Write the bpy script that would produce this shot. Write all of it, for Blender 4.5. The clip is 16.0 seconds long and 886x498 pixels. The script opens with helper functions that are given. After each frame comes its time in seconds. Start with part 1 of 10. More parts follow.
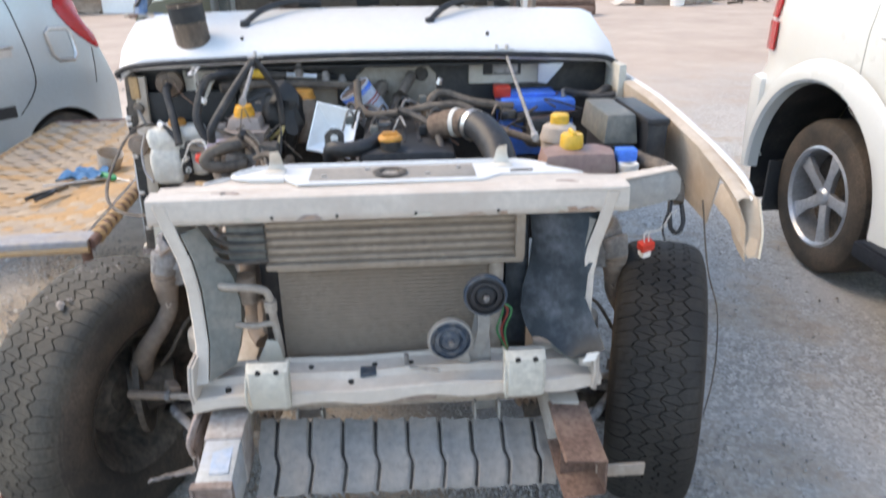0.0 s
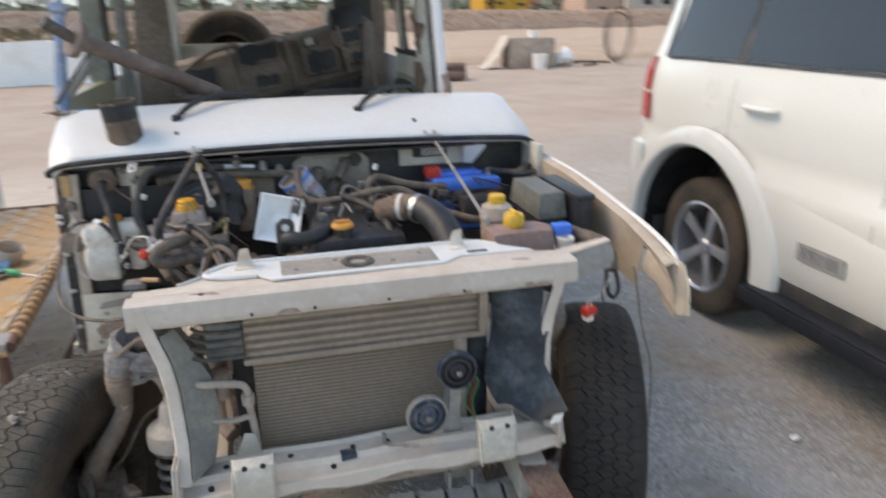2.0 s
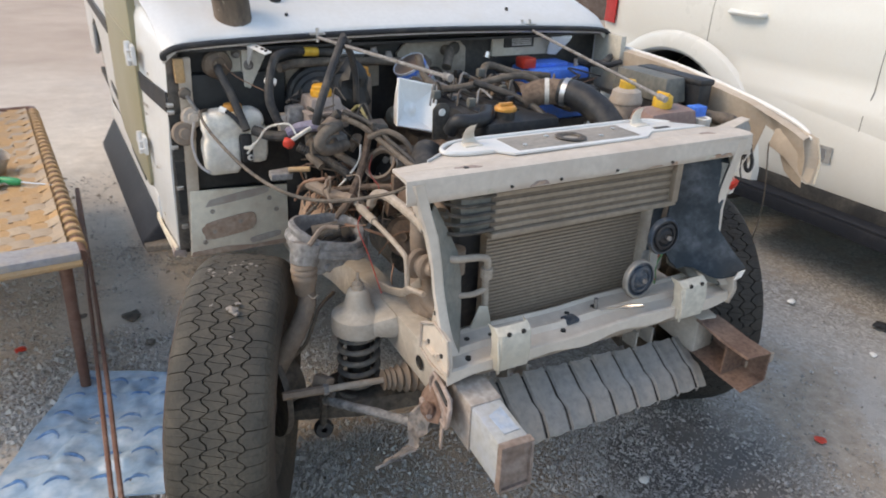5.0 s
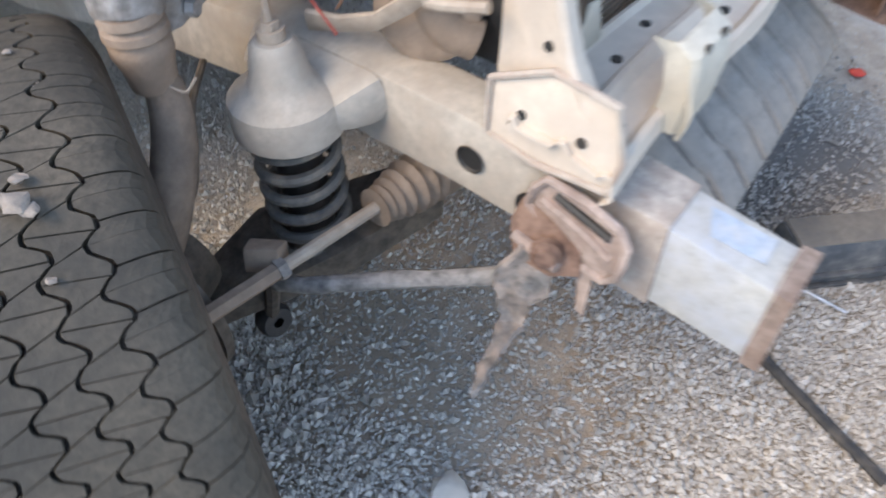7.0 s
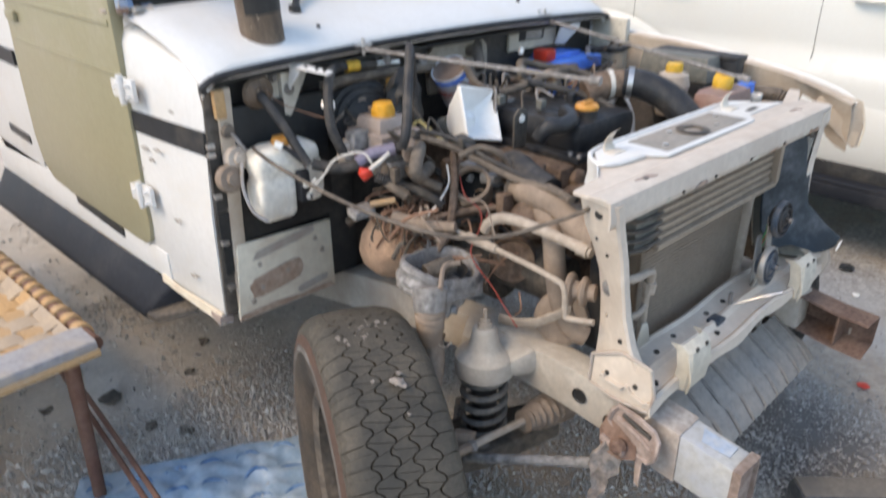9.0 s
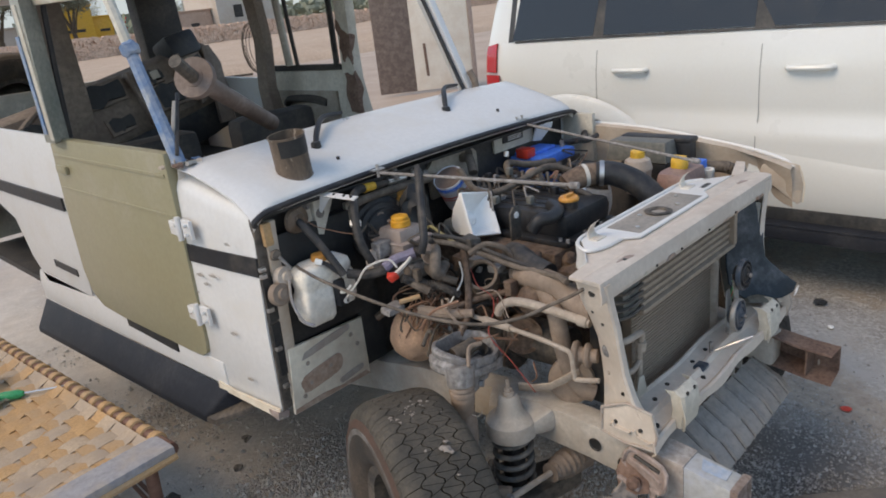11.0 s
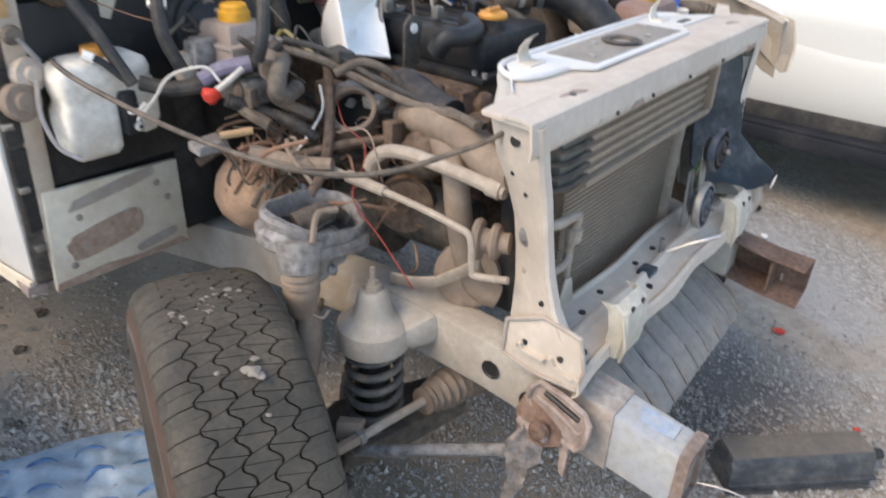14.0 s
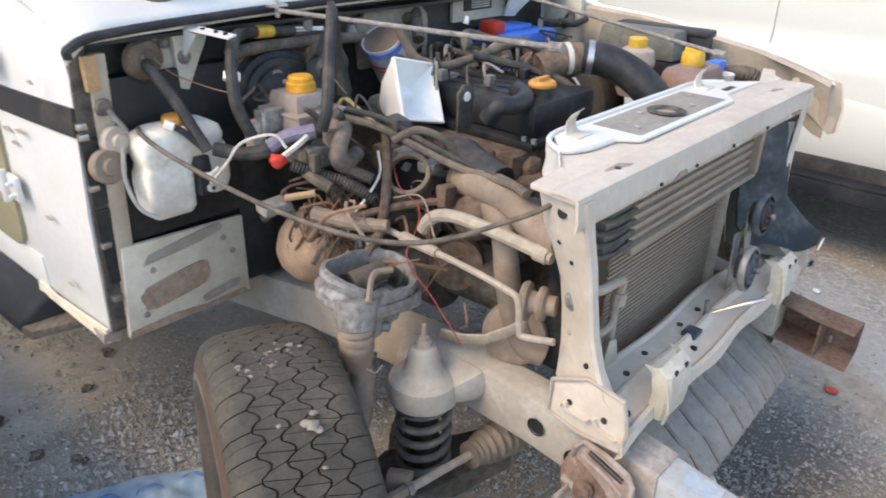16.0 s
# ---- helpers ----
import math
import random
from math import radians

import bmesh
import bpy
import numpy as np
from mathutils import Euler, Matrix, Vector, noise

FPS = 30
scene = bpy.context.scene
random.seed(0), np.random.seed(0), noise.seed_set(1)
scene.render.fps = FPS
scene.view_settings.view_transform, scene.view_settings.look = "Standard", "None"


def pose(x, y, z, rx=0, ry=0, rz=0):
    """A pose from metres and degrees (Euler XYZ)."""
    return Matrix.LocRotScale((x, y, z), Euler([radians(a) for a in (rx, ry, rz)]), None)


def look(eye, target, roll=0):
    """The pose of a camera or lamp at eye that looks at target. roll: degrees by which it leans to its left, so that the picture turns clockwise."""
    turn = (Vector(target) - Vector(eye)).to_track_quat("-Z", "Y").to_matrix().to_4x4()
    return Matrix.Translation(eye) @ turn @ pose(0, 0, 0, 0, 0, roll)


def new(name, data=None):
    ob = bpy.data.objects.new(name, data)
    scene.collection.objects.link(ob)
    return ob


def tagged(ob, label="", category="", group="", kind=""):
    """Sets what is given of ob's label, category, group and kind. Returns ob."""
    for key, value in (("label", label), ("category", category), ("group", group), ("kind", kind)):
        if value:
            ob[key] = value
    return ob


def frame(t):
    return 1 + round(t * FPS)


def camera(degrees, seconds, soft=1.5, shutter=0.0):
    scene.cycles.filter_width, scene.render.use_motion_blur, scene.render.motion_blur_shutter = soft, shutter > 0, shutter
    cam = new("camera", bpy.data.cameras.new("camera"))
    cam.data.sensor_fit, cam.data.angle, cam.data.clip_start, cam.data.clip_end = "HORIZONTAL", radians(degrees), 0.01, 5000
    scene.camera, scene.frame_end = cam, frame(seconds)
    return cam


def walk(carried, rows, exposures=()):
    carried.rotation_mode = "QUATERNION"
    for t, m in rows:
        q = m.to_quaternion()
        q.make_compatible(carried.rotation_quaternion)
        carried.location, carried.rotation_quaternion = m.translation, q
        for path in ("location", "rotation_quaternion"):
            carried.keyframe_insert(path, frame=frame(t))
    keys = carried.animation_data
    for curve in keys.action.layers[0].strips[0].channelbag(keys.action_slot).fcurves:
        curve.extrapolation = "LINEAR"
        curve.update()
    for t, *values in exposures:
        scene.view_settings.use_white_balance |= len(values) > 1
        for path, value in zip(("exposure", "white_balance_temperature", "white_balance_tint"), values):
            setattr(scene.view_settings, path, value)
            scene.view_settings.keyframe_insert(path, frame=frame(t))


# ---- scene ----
cam = camera(64.0, 16.0, soft=1.8, shutter=0.6)
PATH = [
    (0, (0.01, -1.527, 1.497), (0.138, 0.31, 0.716), -0.6),
    (0.5, (-0.003, -1.537, 1.557), (0.13, 0.348, 0.902), -1.8),
    (1, (-0.03, -1.565, 1.589), (0.108, 0.345, 1.012), -0.7),
    (1.5, (-0.069, -1.583, 1.592), (0.117, 0.326, 1.023), 0.4),
    (2, (-0.186, -1.582, 1.589), (0.28, 0.258, 0.957), -1.0),
    (2.5, (-0.36, -1.584, 1.556), (0.331, 0.134, 0.803), -1.1),
    (3, (-0.541, -1.619, 1.536), (0.04, 0.123, 0.744), -0.5),
    (3.2, (-0.625, -1.658, 1.545), (-0.082, 0.097, 0.753), -1.6),
    (5.3, (-1.06, -1.208, 1.476), (-0.137, 0.343, 0.615), 3.4),
    (5.5, (-1.049, -1.096, 1.407), (-0.11, 0.41, 0.485), 4.2),
    (6, (-1.016, -0.852, 1.302), (-0.027, 0.505, 0.216), 0.7),
    (6.5, (-0.978, -0.691, 1.211), (0.099, 0.424, -0.053), 2.4),
    (7, (-0.899, -0.432, 1.081), (0.136, 0.4, -0.414), -1.5),
    (7.5, (-0.882, -0.326, 1.053), (0.149, 0.42, -0.49), 1.8),
    (8, (-1.049, -0.445, 1.223), (0.096, 0.448, -0.152), 2.9),
    (8.5, (-1.317, -0.659, 1.398), (-0.124, 0.465, 0.251), 1.8),
    (9, (-1.475, -0.796, 1.496), (-0.24, 0.527, 0.644), -0.7),
    (9.2, (-1.511, -0.823, 1.51), (-0.218, 0.487, 0.728), -0.9),
    (11.3, (-1.713, -0.949, 1.673), (-0.386, 0.384, 0.994), -7.7),
    (11.5, (-1.694, -0.947, 1.646), (-0.349, 0.311, 0.866), -7.2),
    (12, (-1.631, -0.893, 1.57), (-0.274, 0.287, 0.695), -2.0),
    (12.5, (-1.455, -0.749, 1.471), (-0.198, 0.477, 0.514), 3.8),
    (13, (-1.34, -0.68, 1.433), (-0.183, 0.668, 0.513), 3.6),
    (13.5, (-1.305, -0.658, 1.398), (-0.01, 0.579, 0.508), 4.8),
    (14, (-1.245, -0.614, 1.345), (0.133, 0.457, 0.368), 2.1),
    (14.5, (-1.219, -0.58, 1.32), (0.155, 0.428, 0.274), 2.9),
    (15, (-1.233, -0.581, 1.328), (0.132, 0.478, 0.321), 2.4),
    (15.5, (-1.257, -0.602, 1.368), (0.125, 0.531, 0.47), 2.1),
    (16, (-1.278, -0.632, 1.407), (0.052, 0.574, 0.525), 1.1),
]
EXPOSURE = [(0.0, 2.10, 8300, 10), (0.5, 1.70, 8200, 10), (1.0, 1.64, 8500, 10), (1.5, 1.52, 8750, 10), (2.0, 1.57, 8900, 10), (3.0, 1.57, 8850, 10), (5.5, 1.60, 8850, 10), (6.0, 1.93, 8650, 10), (6.5, 2.22, 8100, 10), (7.0, 2.16, 7850, 10), (7.5, 2.16, 7800, 10), (8.0, 2.24, 7950, 10), (8.5, 2.23, 8200, 10), (9.0, 1.79, 8500, 10), (11.5, 1.17, 8500, 10), (12.5, 1.58, 8400, 10), (13.5, 1.65, 8450, 10), (14.5, 2.01, 8400, 10), (15.0, 2.08, 8400, 10), (16.0, 1.92, 8450, 10)]
walk(cam, [(t, look(eye, target, roll)) for t, eye, target, roll in PATH], EXPOSURE)

# ---- world and light ----
world = bpy.data.worlds.new("world")
scene.world = world
world.use_nodes = True
wn, wl = world.node_tree.nodes, world.node_tree.links
sky = wn.new("ShaderNodeTexSky")
sky.sky_type = "NISHITA"
sky.sun_disc = False
sky.sun_elevation = radians(50)
sky.sun_rotation = radians(290)
sky.altitude = 1200
sky.dust_density = 0.4
sky.air_density = 1.0
wl.new(sky.outputs[0], wn["Background"].inputs[0])
wn["Background"].inputs[1].default_value = 0.145
sun = new("sun", bpy.data.lights.new("sun", "SUN"))
sun.data.energy = 0.85
sun.data.angle = radians(35)
sun.data.color = (1.0, 0.86, 0.70)
sun.matrix_world = look((-8, 3, 9), (0, 0, 0))


# ---- materials ----
def material(name, colour, rough=0.6, metal=0.0, dirt=None, amount=0.4, scale=6.0, grain=60.0, bump=0.15, vary=0.12,
             spec=0.4, coat=0.0, through_light=0.0, stretch=(1, 1, 1), spots=None):
    """A surface: base colour with fine grain, larger stains of a dirt colour, optional sharp spots, and fine relief."""
    m = bpy.data.materials.new(name)
    m.use_nodes = True
    n, l = m.node_tree.nodes, m.node_tree.links
    b = n["Principled BSDF"]
    co = n.new("ShaderNodeTexCoord")
    mp = n.new("ShaderNodeMapping")
    mp.inputs["Scale"].default_value = stretch
    l.new(co.outputs["Object"], mp.inputs[0])

    def tex(sc, detail=4.0):
        t = n.new("ShaderNodeTexNoise")
        t.inputs["Scale"].default_value = sc
        t.inputs["Detail"].default_value = detail
        t.inputs["Roughness"].default_value = 0.62
        l.new(mp.outputs[0], t.inputs["Vector"])
        return t

    def ramp(src, lo, hi):
        r = n.new("ShaderNodeMapRange")
        r.inputs["From Min"].default_value, r.inputs["From Max"].default_value = lo, hi
        l.new(src, r.inputs["Value"])
        return r.outputs[0]

    def mix(fac, a, bcol):
        x = n.new("ShaderNodeMix")
        x.data_type = "RGBA"
        for sock, v in ((x.inputs[0], fac), (x.inputs[6], a), (x.inputs[7], bcol)):
            if isinstance(v, (int, float)):
                sock.default_value = v
            elif isinstance(v, tuple):
                sock.default_value = (*v, 1)
            else:
                l.new(v, sock)
        return x.outputs[2]

    fine, big = tex(grain, 6.0), tex(scale, 5.0)
    dark = tuple(max(0.0, c * (1 - vary * 2)) for c in colour)
    light = tuple(min(1.0, c * (1 + vary)) for c in colour)
    col = mix(ramp(fine.outputs[0], 0.3, 0.7), dark, light)
    if dirt:
        f = n.new("ShaderNodeMath")
        f.operation = "MULTIPLY"
        l.new(ramp(big.outputs[0], 0.62 - amount * 0.5, 0.9 - amount * 0.5), f.inputs[0])
        l.new(ramp(fine.outputs[0], 0.15, 0.75), f.inputs[1])
        col = mix(f.outputs[0], col, dirt)
    if spots:
        s = tex(scale * 3.1, 6.0)
        col = mix(ramp(s.outputs[0], 0.62, 0.68), col, spots)
    l.new(col, b.inputs["Base Color"])
    rr = n.new("ShaderNodeMapRange")
    rr.inputs["To Min"].default_value, rr.inputs["To Max"].default_value = max(0.03, rough - 0.1), min(1.0, rough + 0.15)
    l.new(big.outputs[0], rr.inputs["Value"])
    l.new(rr.outputs[0], b.inputs["Roughness"])
    b.inputs["Metallic"].default_value = metal
    b.inputs["Specular IOR Level"].default_value = spec
    b.inputs["Coat Weight"].default_value = coat
    b.inputs["Coat Roughness"].default_value = 0.15
    if through_light:
        b.inputs["Subsurface Weight"].default_value = through_light
        b.inputs["Subsurface Radius"].default_value = (0.02, 0.02, 0.015)
    if bump:
        bp = n.new("ShaderNodeBump")
        bp.inputs["Strength"].default_value = bump
        bp.inputs["Distance"].default_value = 0.004
        l.new(fine.outputs[0], bp.inputs["Height"])
        l.new(bp.outputs[0], b.inputs["Normal"])
    return m


DUST = (0.33, 0.28, 0.23)
white_paint = material("white_paint", (0.66, 0.652, 0.635), 0.38, dirt=(0.6, 0.56, 0.5), amount=0.25, bump=0.03, vary=0.03, coat=0.15)
cream_paint = material("cream_paint", (0.68, 0.635, 0.56), 0.5, dirt=(0.40, 0.32, 0.25), amount=0.42, scale=9, bump=0.08, vary=0.05)
support_paint = material("support_paint", (0.61, 0.53, 0.45), 0.55, dirt=(0.38, 0.31, 0.25), amount=0.40, scale=8, bump=0.1, vary=0.06, spots=None)
support_top = material("support_top", (0.56, 0.492, 0.425), 0.55, dirt=(0.38, 0.29, 0.235), amount=0.35, scale=7, bump=0.1, vary=0.06)
grey_primer = material("grey_primer", (0.33, 0.315, 0.29), 0.6, dirt=DUST, amount=0.4, scale=10)
tray_dust = material("tray_dust", (0.27, 0.245, 0.215), 0.6, dirt=(0.36, 0.31, 0.26), amount=0.5, scale=12)
olive_paint = material("olive_paint", (0.30, 0.27, 0.17), 0.42, dirt=(0.36, 0.32, 0.24), amount=0.3, scale=4, bump=0.03, vary=0.04, coat=0.1)
black_paint = material("black_paint", (0.020, 0.021, 0.022), 0.5, dirt=(0.09, 0.078, 0.066), amount=0.35, bump=0.1)
black_plastic = material("black_plastic", (0.022, 0.023, 0.026), 0.45, dirt=(0.10, 0.085, 0.07), amount=0.28, scale=14, bump=0.1)
shroud_plastic = material("shroud_plastic", (0.018, 0.027, 0.034), 0.45, dirt=(0.14, 0.15, 0.165), amount=0.36, scale=11, bump=0.12, spec=0.3)
rubber_hose = material("rubber_hose", (0.028, 0.028, 0.030), 0.6, dirt=(0.13, 0.11, 0.09), amount=0.4, scale=20, bump=0.1)
dusty_hose = material("dusty_hose", (0.088, 0.072, 0.060), 0.78, dirt=(0.235, 0.185, 0.142), amount=0.5, scale=18, bump=0.2)
tyre_rubber = material("tyre_rubber", (0.044, 0.040, 0.033), 0.68, dirt=(0.125, 0.104, 0.079), amount=0.5, scale=9, grain=140, bump=0.25)
tyre_wall = material("tyre_wall", (0.038, 0.033, 0.028), 0.8, dirt=(0.145, 0.105, 0.077), amount=0.48, scale=5, grain=120, bump=0.2)
# tread of the right wheel: the shade it stands in is put into the colour
tyre_shaded = material("tyre_shaded", (0.024, 0.022, 0.020), 0.75, dirt=(0.065, 0.055, 0.045), amount=0.4, scale=7, grain=140, bump=0.25)
pillar_grey = material("pillar_grey", (0.14, 0.145, 0.135), 0.5, dirt=(0.33, 0.29, 0.24), amount=0.42, scale=9, bump=0.1)
lining_green = material("lining_green", (0.20, 0.198, 0.175), 0.55, dirt=(0.34, 0.29, 0.235), amount=0.42, scale=9, bump=0.1)
post_green = material("post_green", (0.22, 0.235, 0.205), 0.5, dirt=(0.40, 0.37, 0.31), amount=0.45, scale=8, bump=0.1)
gate_cream = material("gate_cream", (0.74, 0.665, 0.57), 0.6, dirt=(0.55, 0.42, 0.32), amount=0.4, scale=3, bump=0.1)
scuff_grey = material("scuff_grey", (0.17, 0.16, 0.148), 0.85, dirt=(0.06, 0.045, 0.036), amount=0.6, scale=14, grain=120, bump=0.25, vary=0.2)
red_mud = material("red_mud", (0.105, 0.058, 0.042), 0.85, dirt=(0.055, 0.042, 0.034), amount=0.55, scale=9, grain=120, bump=0.25, vary=0.2)
tyre_tan = material("tyre_tan", (0.15, 0.115, 0.088), 0.85, dirt=(0.24, 0.19, 0.15), amount=0.5, scale=4, grain=120, bump=0.2)
rail_paint = material("rail_paint", (0.48, 0.44, 0.385), 0.6, dirt=(0.30, 0.24, 0.19), amount=0.5, scale=9, bump=0.12)
bar_metal = material("bar_metal", (0.055, 0.055, 0.06), 0.75, dirt=(0.34, 0.32, 0.30), amount=0.75, scale=24, bump=0.4, vary=0.3)
rail_tip = material("rail_tip", (0.43, 0.425, 0.40), 0.5, dirt=(0.33, 0.37, 0.45), amount=0.4, scale=11, bump=0.1)
rust = material("rust", (0.15, 0.088, 0.066), 0.85, dirt=(0.25, 0.165, 0.125), amount=0.5, scale=12, grain=90, bump=0.5, vary=0.25)
pink_rust = material("pink_rust", (0.36, 0.285, 0.25), 0.85, dirt=(0.21, 0.14, 0.115), amount=0.4, scale=25, bump=0.4, vary=0.2)
cast_metal = material("cast_metal", (0.31, 0.295, 0.285), 0.65, metal=0.1, dirt=(0.15, 0.122, 0.10), amount=0.5, scale=22, bump=0.7, vary=0.3)
dark_metal = material("dark_metal", (0.07, 0.064, 0.058), 0.65, metal=0.2, dirt=(0.20, 0.16, 0.125), amount=0.5, scale=14, bump=0.4, vary=0.25)
engine_brown = material("engine_brown", (0.125, 0.082, 0.06), 0.75, metal=0.1, dirt=(0.26, 0.185, 0.135), amount=0.5, scale=16, bump=0.5, vary=0.3)
tan_dust = material("tan_dust", (0.29, 0.22, 0.17), 0.8, dirt=(0.16, 0.125, 0.10), amount=0.4, scale=20, bump=0.25, vary=0.12)
tan_pipe = material("tan_pipe", (0.40, 0.335, 0.275), 0.65, dirt=(0.24, 0.185, 0.145), amount=0.35, scale=22, bump=0.12)
fin_metal = material("fin_metal", (0.33, 0.262, 0.20), 0.7, metal=0.15, dirt=(0.20, 0.155, 0.115), amount=0.4, scale=12, bump=0.2)
cond_core = material("cond_core", (0.190, 0.148, 0.113), 0.8, dirt=(0.22, 0.172, 0.13), amount=0.5, scale=5, bump=0.3)
# dusty core, kept darker than the tubes to put the gaps' shade into it
cooler_core = material("cooler_core", (0.165, 0.128, 0.098), 0.85, dirt=(0.20, 0.155, 0.115), amount=0.5, scale=9, bump=0.25)
cond_fin = material("cond_fin", (0.31, 0.245, 0.188), 0.8, dirt=(0.235, 0.183, 0.14), amount=0.5, scale=6, bump=0.2)
# near-black for the inside of the open inlet pipe
throat_dark = material("throat_dark", (0.022, 0.021, 0.02), 0.9, bump=0, vary=0.1, spec=0.1)
band_paint = material("band_paint", (0.44, 0.395, 0.345), 0.7, dirt=(0.33, 0.24, 0.20), amount=0.55, scale=26, bump=0.25, vary=0.1)
band_rust = material("band_rust", (0.45, 0.40, 0.36), 0.8, dirt=(0.20, 0.14, 0.11), amount=0.5, scale=18, bump=0.3, vary=0.2)
shackle_steel = material("shackle_steel", (0.15, 0.148, 0.148), 0.65, metal=0.15, dirt=(0.36, 0.29, 0.25), amount=0.5, scale=40, bump=0.6, vary=0.3)
end_rust = material("end_rust", (0.23, 0.165, 0.135), 0.9, dirt=(0.34, 0.29, 0.26), amount=0.45, scale=26, bump=0.4, vary=0.2)
canister_dark = material("canister_dark", (0.055, 0.06, 0.068), 0.55, dirt=(0.20, 0.185, 0.17), amount=0.42, scale=14, bump=0.1)
canister_top = material("canister_top", (0.20, 0.168, 0.135), 0.7, dirt=(0.09, 0.085, 0.082), amount=0.45, scale=14, bump=0.15)
blue_mark_paint = material("blue_mark_paint", (0.34, 0.42, 0.53), 0.6, dirt=(0.45, 0.45, 0.44), amount=0.45, scale=40, bump=0.1)
whitewash = material("whitewash", (0.86, 0.845, 0.81), 0.9, dirt=(0.66, 0.58, 0.49), amount=0.28, scale=1.5, grain=14, bump=0.25, vary=0.04)
heater_tan = material("heater_tan", (0.36, 0.315, 0.26), 0.7, dirt=(0.22, 0.175, 0.135), amount=0.4, scale=14, bump=0.15)
bright_metal = material("bright_metal", (0.62, 0.61, 0.6), 0.3, metal=0.9, dirt=(0.3, 0.25, 0.2), amount=0.25)
brown_pole = material("brown_pole", (0.165, 0.078, 0.055), 0.55, dirt=(0.26, 0.17, 0.13), amount=0.35, scale=10)
bottle_plastic = material("bottle_plastic", (0.76, 0.715, 0.64), 0.8, dirt=(0.52, 0.44, 0.35), amount=0.34, scale=14, bump=0.02, through_light=0.15, spec=0.08)
dirty_plastic = material("dirty_plastic", (0.52, 0.44, 0.37), 0.5, dirt=(0.3, 0.22, 0.16), amount=0.4, scale=16, bump=0.06)
fluid_plastic = material("fluid_plastic", (0.37, 0.30, 0.265), 0.45, dirt=(0.22, 0.165, 0.13), amount=0.4, scale=16, bump=0.05, through_light=0.1)
tank_plastic = material("tank_plastic", (0.30, 0.185, 0.16), 0.5, dirt=(0.36, 0.26, 0.2), amount=0.4, scale=12, bump=0.06)
yellow_cap = material("yellow_cap", (0.72, 0.42, 0.05), 0.45, dirt=(0.5, 0.33, 0.1), amount=0.3, scale=40, bump=0.05)
brake_cap = material("brake_cap", (0.74, 0.35, 0.035), 0.45, dirt=(0.5, 0.3, 0.1), amount=0.3, scale=40, bump=0.05)
orange_cap = material("orange_cap", (0.62, 0.28, 0.06), 0.45, dirt=(0.5, 0.27, 0.1), amount=0.3, scale=40, bump=0.05)
battery_blue = material("battery_blue", (0.045, 0.20, 0.72), 0.4, dirt=(0.10, 0.16, 0.34), amount=0.3, scale=18, bump=0.04)
red_plastic = material("red_plastic", (0.62, 0.05, 0.03), 0.4, bump=0.04)
green_plastic = material("green_plastic", (0.02, 0.30, 0.12), 0.4, bump=0.04)
white_plastic = material("white_plastic", (0.88, 0.845, 0.79), 0.4, dirt=(0.66, 0.63, 0.6), amount=0.3, bump=0.03, vary=0.02)
speaker_white = material("speaker_white", (0.92, 0.91, 0.885), 0.45, dirt=(0.80, 0.77, 0.73), amount=0.2, scale=20, bump=0.02, vary=0.02)
card_paper = material("card_paper", (0.52, 0.55, 0.61), 0.6, dirt=(0.40, 0.36, 0.33), amount=0.35, scale=14, bump=0.05)
fuse_grey = material("fuse_grey", (0.12, 0.125, 0.115), 0.5, dirt=(0.24, 0.21, 0.17), amount=0.45, scale=16, bump=0.08)
red_wire = material("red_wire", (0.36, 0.065, 0.05), 0.5, bump=0)
white_wire = material("white_wire", (0.6, 0.57, 0.52), 0.5, bump=0)
yellow_wire = material("yellow_wire", (0.33, 0.285, 0.12), 0.5, dirt=DUST, amount=0.4, bump=0)
rust_wire = material("rust_wire", (0.27, 0.15, 0.10), 0.7, bump=0)
green_wire = material("green_wire", (0.06, 0.25, 0.1), 0.5, bump=0)
violet_loom = material("violet_loom", (0.22, 0.20, 0.27), 0.55, bump=0.05)
horn_steel = material("horn_steel", (0.32, 0.31, 0.29), 0.4, metal=0.4, dirt=DUST, amount=0.35, scale=30)
horn_blue = material("horn_blue", (0.04, 0.062, 0.09), 0.45, metal=0.2, dirt=(0.2, 0.18, 0.16), amount=0.35, scale=30)
glass_dark = material("glass_dark", (0.012, 0.014, 0.016), 0.06, bump=0, vary=0, spec=0.5)
pearl_paint = material("pearl_paint", (0.70, 0.70, 0.665), 0.28, dirt=(0.7, 0.67, 0.6), amount=0.2, scale=2, bump=0.0, vary=0.01, coat=0.6)
badge_grey = material("badge_grey", (0.34, 0.34, 0.33), 0.5, bump=0.05)
seam_grey = material("seam_grey", (0.26, 0.26, 0.245), 0.6, bump=0)
silver_paint = material("silver_paint", (0.47, 0.535, 0.565), 0.3, metal=0.45, dirt=(0.46, 0.46, 0.45), amount=0.3, scale=3, bump=0.0, vary=0.03, coat=0.5)
dark_clad = material("dark_clad", (0.028, 0.03, 0.033), 0.5, dirt=(0.13, 0.12, 0.105), amount=0.35, scale=5, bump=0.06)
lamp_red = material("lamp_red", (0.50, 0.012, 0.018), 0.18, bump=0, coat=0.25)
alloy = material("alloy", (0.50, 0.51, 0.53), 0.35, metal=0.7, dirt=(0.3, 0.28, 0.25), amount=0.3, scale=8, bump=0.02)
strap_orange = material("strap_orange", (0.50, 0.30, 0.14), 0.75, dirt=(0.36, 0.27, 0.19), amount=0.45, scale=8, bump=0.2, grain=120)
strap_pale = material("strap_pale", (0.48, 0.36, 0.25), 0.75, dirt=(0.27, 0.23, 0.2), amount=0.5, scale=7, bump=0.2, grain=120)
